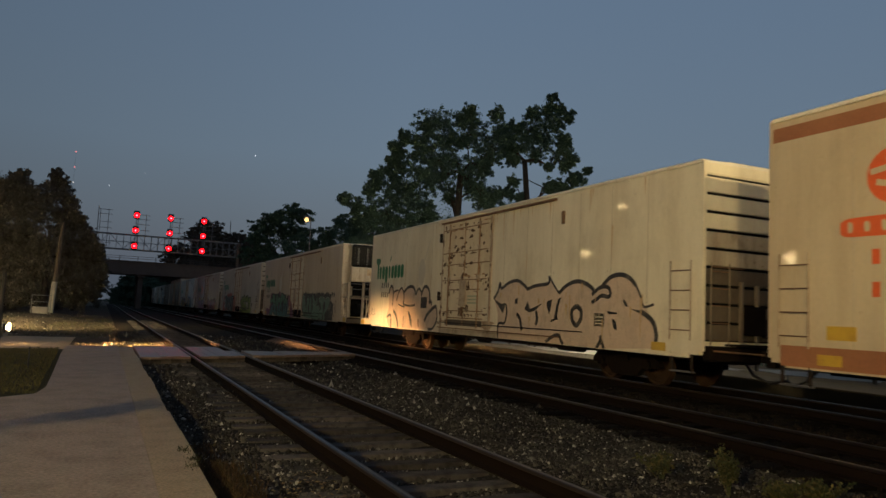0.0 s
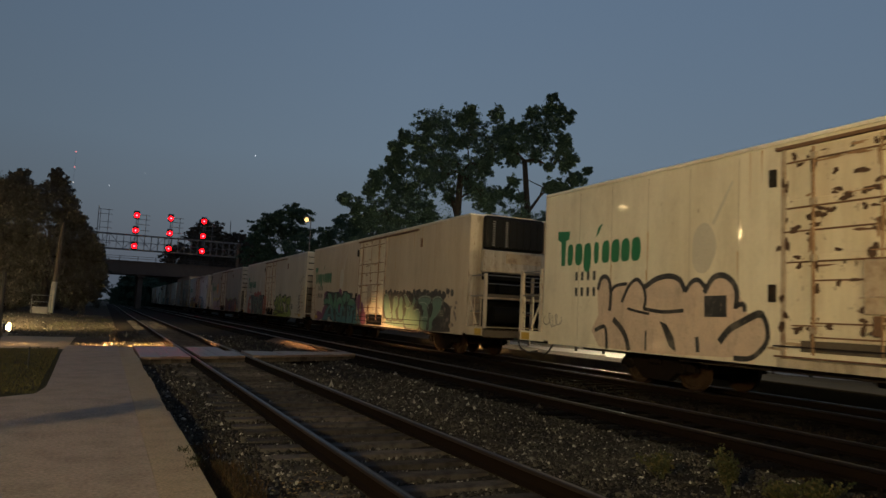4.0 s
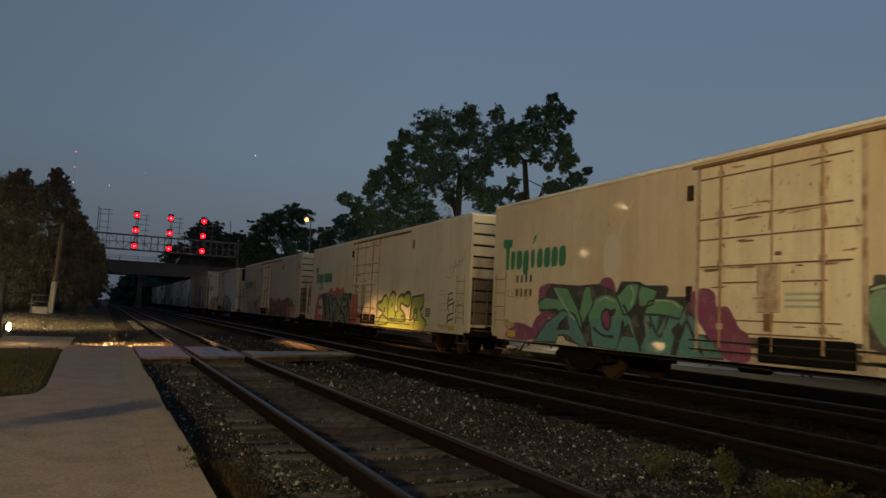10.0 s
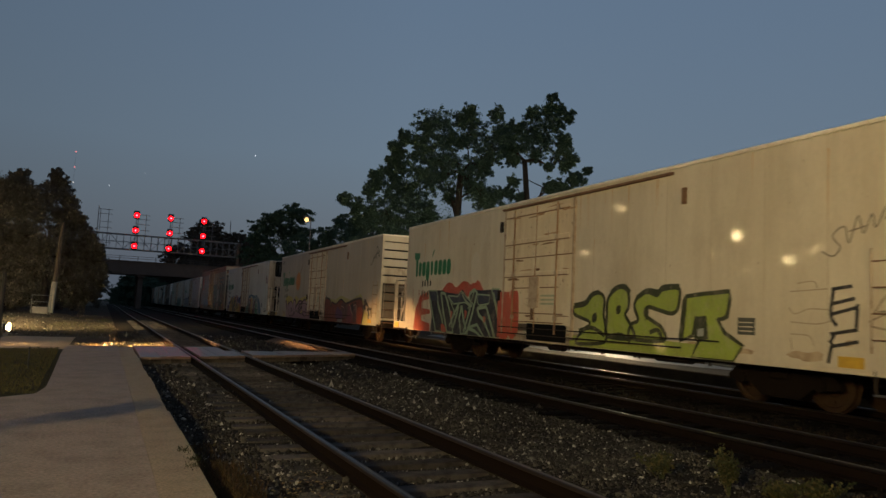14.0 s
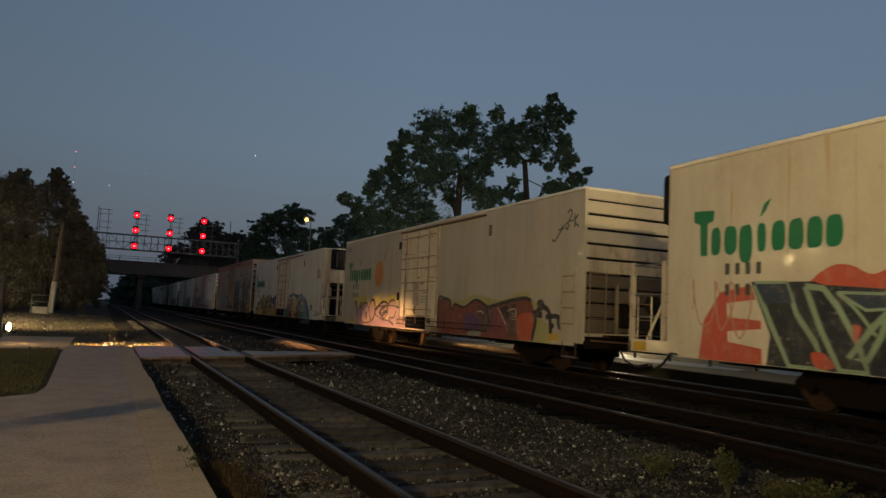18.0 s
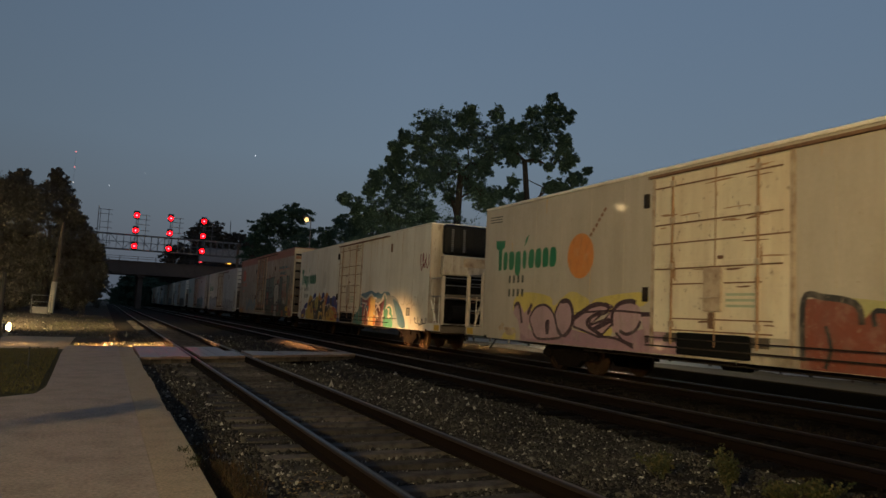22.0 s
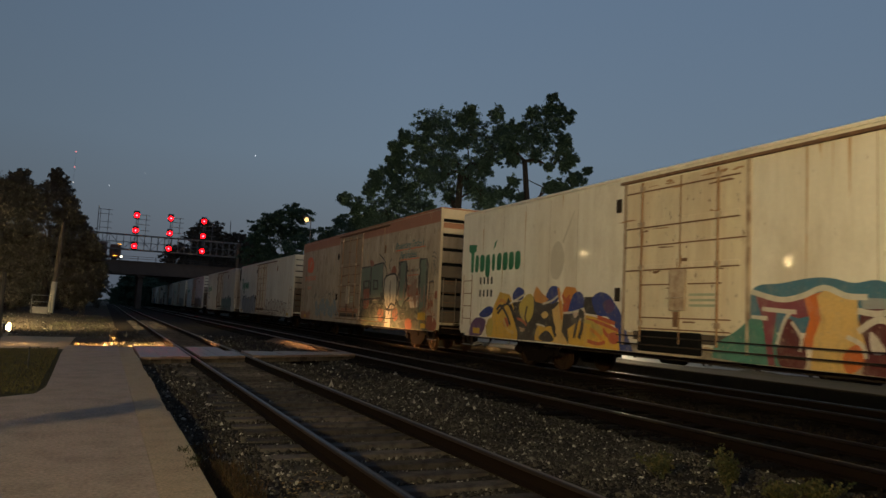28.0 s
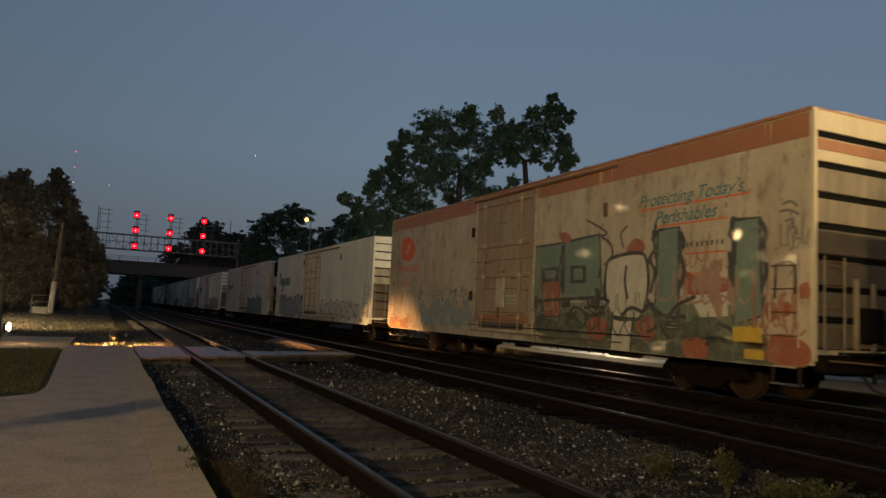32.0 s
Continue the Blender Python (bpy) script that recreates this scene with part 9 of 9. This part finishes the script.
# waiting car at the crossing, its headlight on
car = tagged(empty("car", (-2.8, 27.5, -0.30)), "dark parked car with one headlight lit at the crossing", "car")
bm = bmesh.new()
prof = [(0.0, 0.30), (0.02, 0.62), (-0.18, 0.74), (-1.15, 0.92), (-1.85, 1.38), (-3.1, 1.42), (-3.9, 1.0), (-4.35, 0.94), (-4.4, 0.32)]
a = [bm.verts.new((x, -0.88, z)) for x, z in prof]
b = [bm.verts.new((x, 0.88, z)) for x, z in prof]
bm.faces.new(a)
bm.faces.new(b[::-1])
for i in range(len(prof)):
    j = (i + 1) % len(prof)
    bm.faces.new((a[i], a[j], b[j], b[i]))
bmesh.ops.recalc_face_normals(bm, faces=bm.faces)
bmesh.ops.bevel(bm, geom=bm.edges[:], offset=0.05, segments=2, affect="EDGES")
body = part("car_body", bm, M["car_paint"], car)
for xx in (-0.85, -3.5):
    for yy in (-0.8, 0.8):
        w = part("wheel", lathe(bmesh.new(), [(-0.1, 0.2), (-0.1, 0.32), (0.1, 0.32), (0.1, 0.2)], 20, "y"), M["tyre"], car)
        w.location = (xx, yy, 0.30)
for yy in (-0.62, 0.62):
    h = part("headlight", lathe(bmesh.new(), [(-0.02, 0.15), (0.03, 0.15), (0.06, 0.10)], 18, "x"), M["head_lens"] if yy > 0 else M["glass"], car, "lit headlight" if yy > 0 else "")
    h.location = (0.0, yy, 0.60)
part("windscreen", bx(-1.80, -1.30, -0.7, 0.7, 1.0, 1.3), M["glass"], car)

# ---- ballast stones ----
ico = bmesh.new()
bmesh.ops.create_icosphere(ico, subdivisions=1, radius=1.0)
ico.verts.ensure_lookup_table()
IV = np.array([v.co[:] for v in ico.verts])
IF = np.array([[v.index for v in f.verts] for f in ico.faces])
ico.free()
OV = np.array([(1.0, 0, 0), (-1.0, 0, 0), (0, 1.0, 0), (0, -1.0, 0), (0, 0, 1.0), (0, 0, -1.0)]) * 1.15
OF = np.array([(0, 2, 4), (2, 1, 4), (1, 3, 4), (3, 0, 4), (2, 0, 5), (1, 2, 5), (3, 1, 5), (0, 3, 5)])


def stones(name, n, x0, x1, y0, y1, size, seed, label, height=bed_height, mat="stone", shard=True):
    shape, sides = (OV, OF) if shard else (IV, IF)
    rn = np.random.default_rng(seed)
    x, y = rn.uniform(x0, x1, n), y0 + (y1 - y0) * rn.random(n) ** 1.35
    z = np.array([height(a, b) for a, b in zip(x, y)])
    s = size * rn.lognormal(0, 0.35, n)
    k = len(shape)
    base = shape[None] * (1 + rn.uniform(-0.34, 0.34, (n, k, 1))) * (s[:, None, None] * rn.uniform(0.4, 1.15, (n, 1, 3)))
    a = rn.uniform(0, 6.28, n)
    c, sn = np.cos(a)[:, None], np.sin(a)[:, None]
    v = np.stack([base[..., 0] * c - base[..., 1] * sn, base[..., 0] * sn + base[..., 1] * c, base[..., 2]], -1)
    v += np.stack([x, y, z + 0.3 * s], -1)[:, None]
    f = (sides[None] + (np.arange(n) * k)[:, None, None]).reshape(-1, 3)
    return tagged(joined(name, v.reshape(-1, 3), f, M[mat]), label, "ballast", kind="stuff")


stones("ballast_stones", 26000, 0.88, 6.95, 2.6, 8.0, 0.0155, 3, "crushed stone ballast of mixed greys between the rails", shard=False)
stones("ballast_stones", 30000, 0.88, 6.95, 7.0, 17, 0.0165, 13, "crushed stone ballast of mixed greys between the rails")
stones("ballast_stones", 9000, 0.9, 6.95, 12, 40, 0.032, 4, "crushed stone ballast of mixed greys between the rails")
# main tracks' ballast takes the copy that has shade in its colour
stones("oily_ballast", 22000, 6.9, 14.4, 2.5, 40, 0.028, 5, "ballast under the main tracks, darkened in colour for the shade there", mat="stone_dark")

stones("ballast_stones", 3000, 0.9, 5.6, -5.0, 2.8, 0.024, 8, "crushed stone ballast of mixed greys between the rails")
stones("crossing_stones", 1500, 0.15, 1.75, 27.4, 29.6, 0.034, 11, "loose pale stones beside the crossing", lambda x, y: -0.24)
stones("verge_stones", 5000, -9.0, 0.72, 34.8, 75, 0.03, 6, "loose stones and dirt on the verge", verge_height)


# ---- weeds and grass ----
def blades(name, pts, h, w, mat, seed, label, category, spread=0.1):
    """Thin tapering blades at the given places."""
    rn = np.random.default_rng(seed)
    p = np.asarray(pts, float)
    n = len(p)
    hh = h * rn.uniform(0.5, 1.25, n)
    a = rn.uniform(0, 6.28, n)
    ln = rn.normal(0, spread, (n, 2)) * hh[:, None] * 3
    d = np.stack([np.cos(a), np.sin(a), np.zeros(n)], 1) * w
    tip = p + np.stack([ln[:, 0], ln[:, 1], hh], 1)
    midp = p + np.stack([ln[:, 0] * 0.35, ln[:, 1] * 0.35, hh * 0.6], 1)
    v = np.stack([p - d, p + d, midp + d * 0.7, midp - d * 0.7, tip + d * 0.1, tip - d * 0.1], 1).reshape(-1, 3)
    i = np.arange(n)[:, None] * 6
    f = np.concatenate([i + np.array([[0, 1, 2, 3]]), i + np.array([[3, 2, 4, 5]])])
    return tagged(joined(name, v, f, mat), label, category, kind="stuff")


rn = np.random.default_rng(21)
n = 26000
gx, gy = rn.uniform(-7, -0.75, n), rn.uniform(11.2, 23.2, n)
ok = (gx < -0.78 - 0.02 * (gy - 12)) & ((gy > 12.0) | (gx < -1.4)) & (gy > 11.4 - 0.09 * (gx + 1.2)) & (gy < 22.8 + 0.9 * (gx + 0.9))
blades("lawn_grass", np.stack([gx, gy, np.full(n, -0.02)], 1)[ok], 0.05, 0.006, M["turf"], 1, "short dark green lawn grass", "grass", 0.15)
n = 300
gx = 0.35 - 1.1 * rn.random(n) ** 1.6
pts = np.stack([gx * 1.1, 28.6 + rn.normal(0, 0.4, n), np.full(n, -0.30)], 1)
blades("dry_grass", pts, 0.15, 0.006, M["drygrass"], 2, "dry yellow grass tuft at the crossing", "grass", 0.09)
pts = np.stack([0.40 + rn.normal(0, 0.07, 34), 28.6 + rn.normal(0, 0.2, 34), np.full(34, -0.25)], 1)
blades("tall_grass", pts, 0.60, 0.005, M["drygrass"], 3, "tall dry grass tuft at the crossing", "grass", 0.07)
ey = rn.uniform(5.0, 8.3, 1500)
pts = np.stack([0.98 + rn.normal(0, 0.13, 1500) + 0.10 * np.sin(ey * 3.1), ey, np.full(1500, -0.13)], 1)
blades("edge_weeds", pts, 0.042, 0.006, M["brownweed"], 4, "brown weeds along the path's edge", "weeds", 0.16)
pts = np.concatenate([np.stack([cx + rn.normal(0, 0.035, 60), cy + rn.normal(0, 0.07, 60), np.full(60, 0.0)], 1) for cx, cy in ((0.80, 7.36), (0.84, 6.9), (0.80, 6.62))])
blades("edge_grass", pts, 0.03, 0.004, M["weed"], 8, "small green grass tufts rooted in the path's edge", "grass", 0.2)
ey = rn.uniform(5.6, 7.2, 1300)
pts = np.stack([1.05 + rn.normal(0, 0.10, 1300), ey, np.full(1300, -0.13)], 1)
blades("edge_weeds", pts, 0.075, 0.007, M["brownweed"], 9, "reddish-brown weed clump along the path's edge", "weeds", 0.18)
n = 260
lx, ly = 1.75 + rn.normal(0, 0.28, n), rn.uniform(4.6, 7.0, n)
vs = []
for px_, py_ in zip(lx, ly):
    a, q = rn.uniform(0, 6.28), rn.uniform(0.012, 0.032)
    z = bed_height(px_, py_) + rn.uniform(0.02, 0.04)
    u, w = np.array((math.cos(a), math.sin(a), rn.uniform(-0.4, 0.4))) * q, np.array((-math.sin(a), math.cos(a), rn.uniform(-0.4, 0.4))) * q * 0.6
    c0 = np.array((px_, py_, z))
    vs += [c0 - u, c0 - w, c0 + u, c0 + w]
tagged(joined("fallen_leaves", vs, np.arange(len(vs)).reshape(-1, 4), M["fallen"]), "dry yellow and brown fallen leaves on the ballast", "leaves", kind="stuff")
n = 5000
pts = np.stack([rn.uniform(-9, 0.5, n), rn.uniform(34.8, 66, n), np.full(n, -0.38)], 1)
blades("verge_grass", pts, 0.22, 0.010, M["weed"], 6, "rough dark grass on the verge", "grass", 0.14)
n = 7000
pts = np.stack([10.35 + rn.normal(0, 0.42, n), 3.0 + 30.0 * rn.random(n) ** 1.4, np.full(n, -0.30)], 1)
blades("track_weeds", pts, 0.085, 0.006, M["brownweed"], 7, "low dull weeds between the tracks", "weeds", 0.2)


def weed(at, h, seed):
    t = tagged(empty("weed_plant", at), "leafy yellow-green weed growing in the ballast", "weed", "weeds in the ballast")
    rn = np.random.default_rng(seed)
    bm = bmesh.new()
    cl = []
    for k in range(8):
        end = Vector((rn.normal(0, 0.09), rn.normal(0, 0.09), h * rn.uniform(0.6, 1)))
        tube(bm, (0, 0, -0.1), end, 0.006, 0.003, 5)
        for j in range(7):
            p = end * (0.25 + 0.75 * (j + 1) / 7)
            cl.append((p.x, p.y, p.z, 0.06, 0.06, 0.04))
    part("stems", bm, M["weed"], t)
    v, f = leaf_cloud(rn, cl, 12, 0.024)
    joined("leaves", v, f, M["weed"], t)


weed((5.88, 5.6, -0.25), 0.42, 1)
weed((5.72, 6.4, -0.25), 0.22, 2)
weed((6.1, 5.2, -0.25), 0.16, 3)
weed((6.4, 5.0, -0.25), 0.2, 4)


def motions():
    """The wagons' travel along the line and the turning of their wheels."""
    for c, y in WAGONS:
        walk(c, [(t, place_on_line(y - travel(t))) for t in range(0, 33, 2)])
    for lo, x, t0, speed in LORRIES:
        walk(lo, [(t, pose(x + speed * (t - t0), BY + 3.2, 8.6)) for t in range(0, 33, 2)])
    step = 0.16
    times = [i * step for i in range(int(32 / step) + 1)]
    if times[-1] < 32:
        times.append(32.0)
    turn = [math.degrees(travel(t) / 0.455) for t in times]
    for k, (w, dy) in enumerate(WHEELSETS):
        ph = 37.0 * k
        walk(w, [(t, pose(0, dy, 0.455, a + ph)) for t, a in zip(times, turn)])


motions()
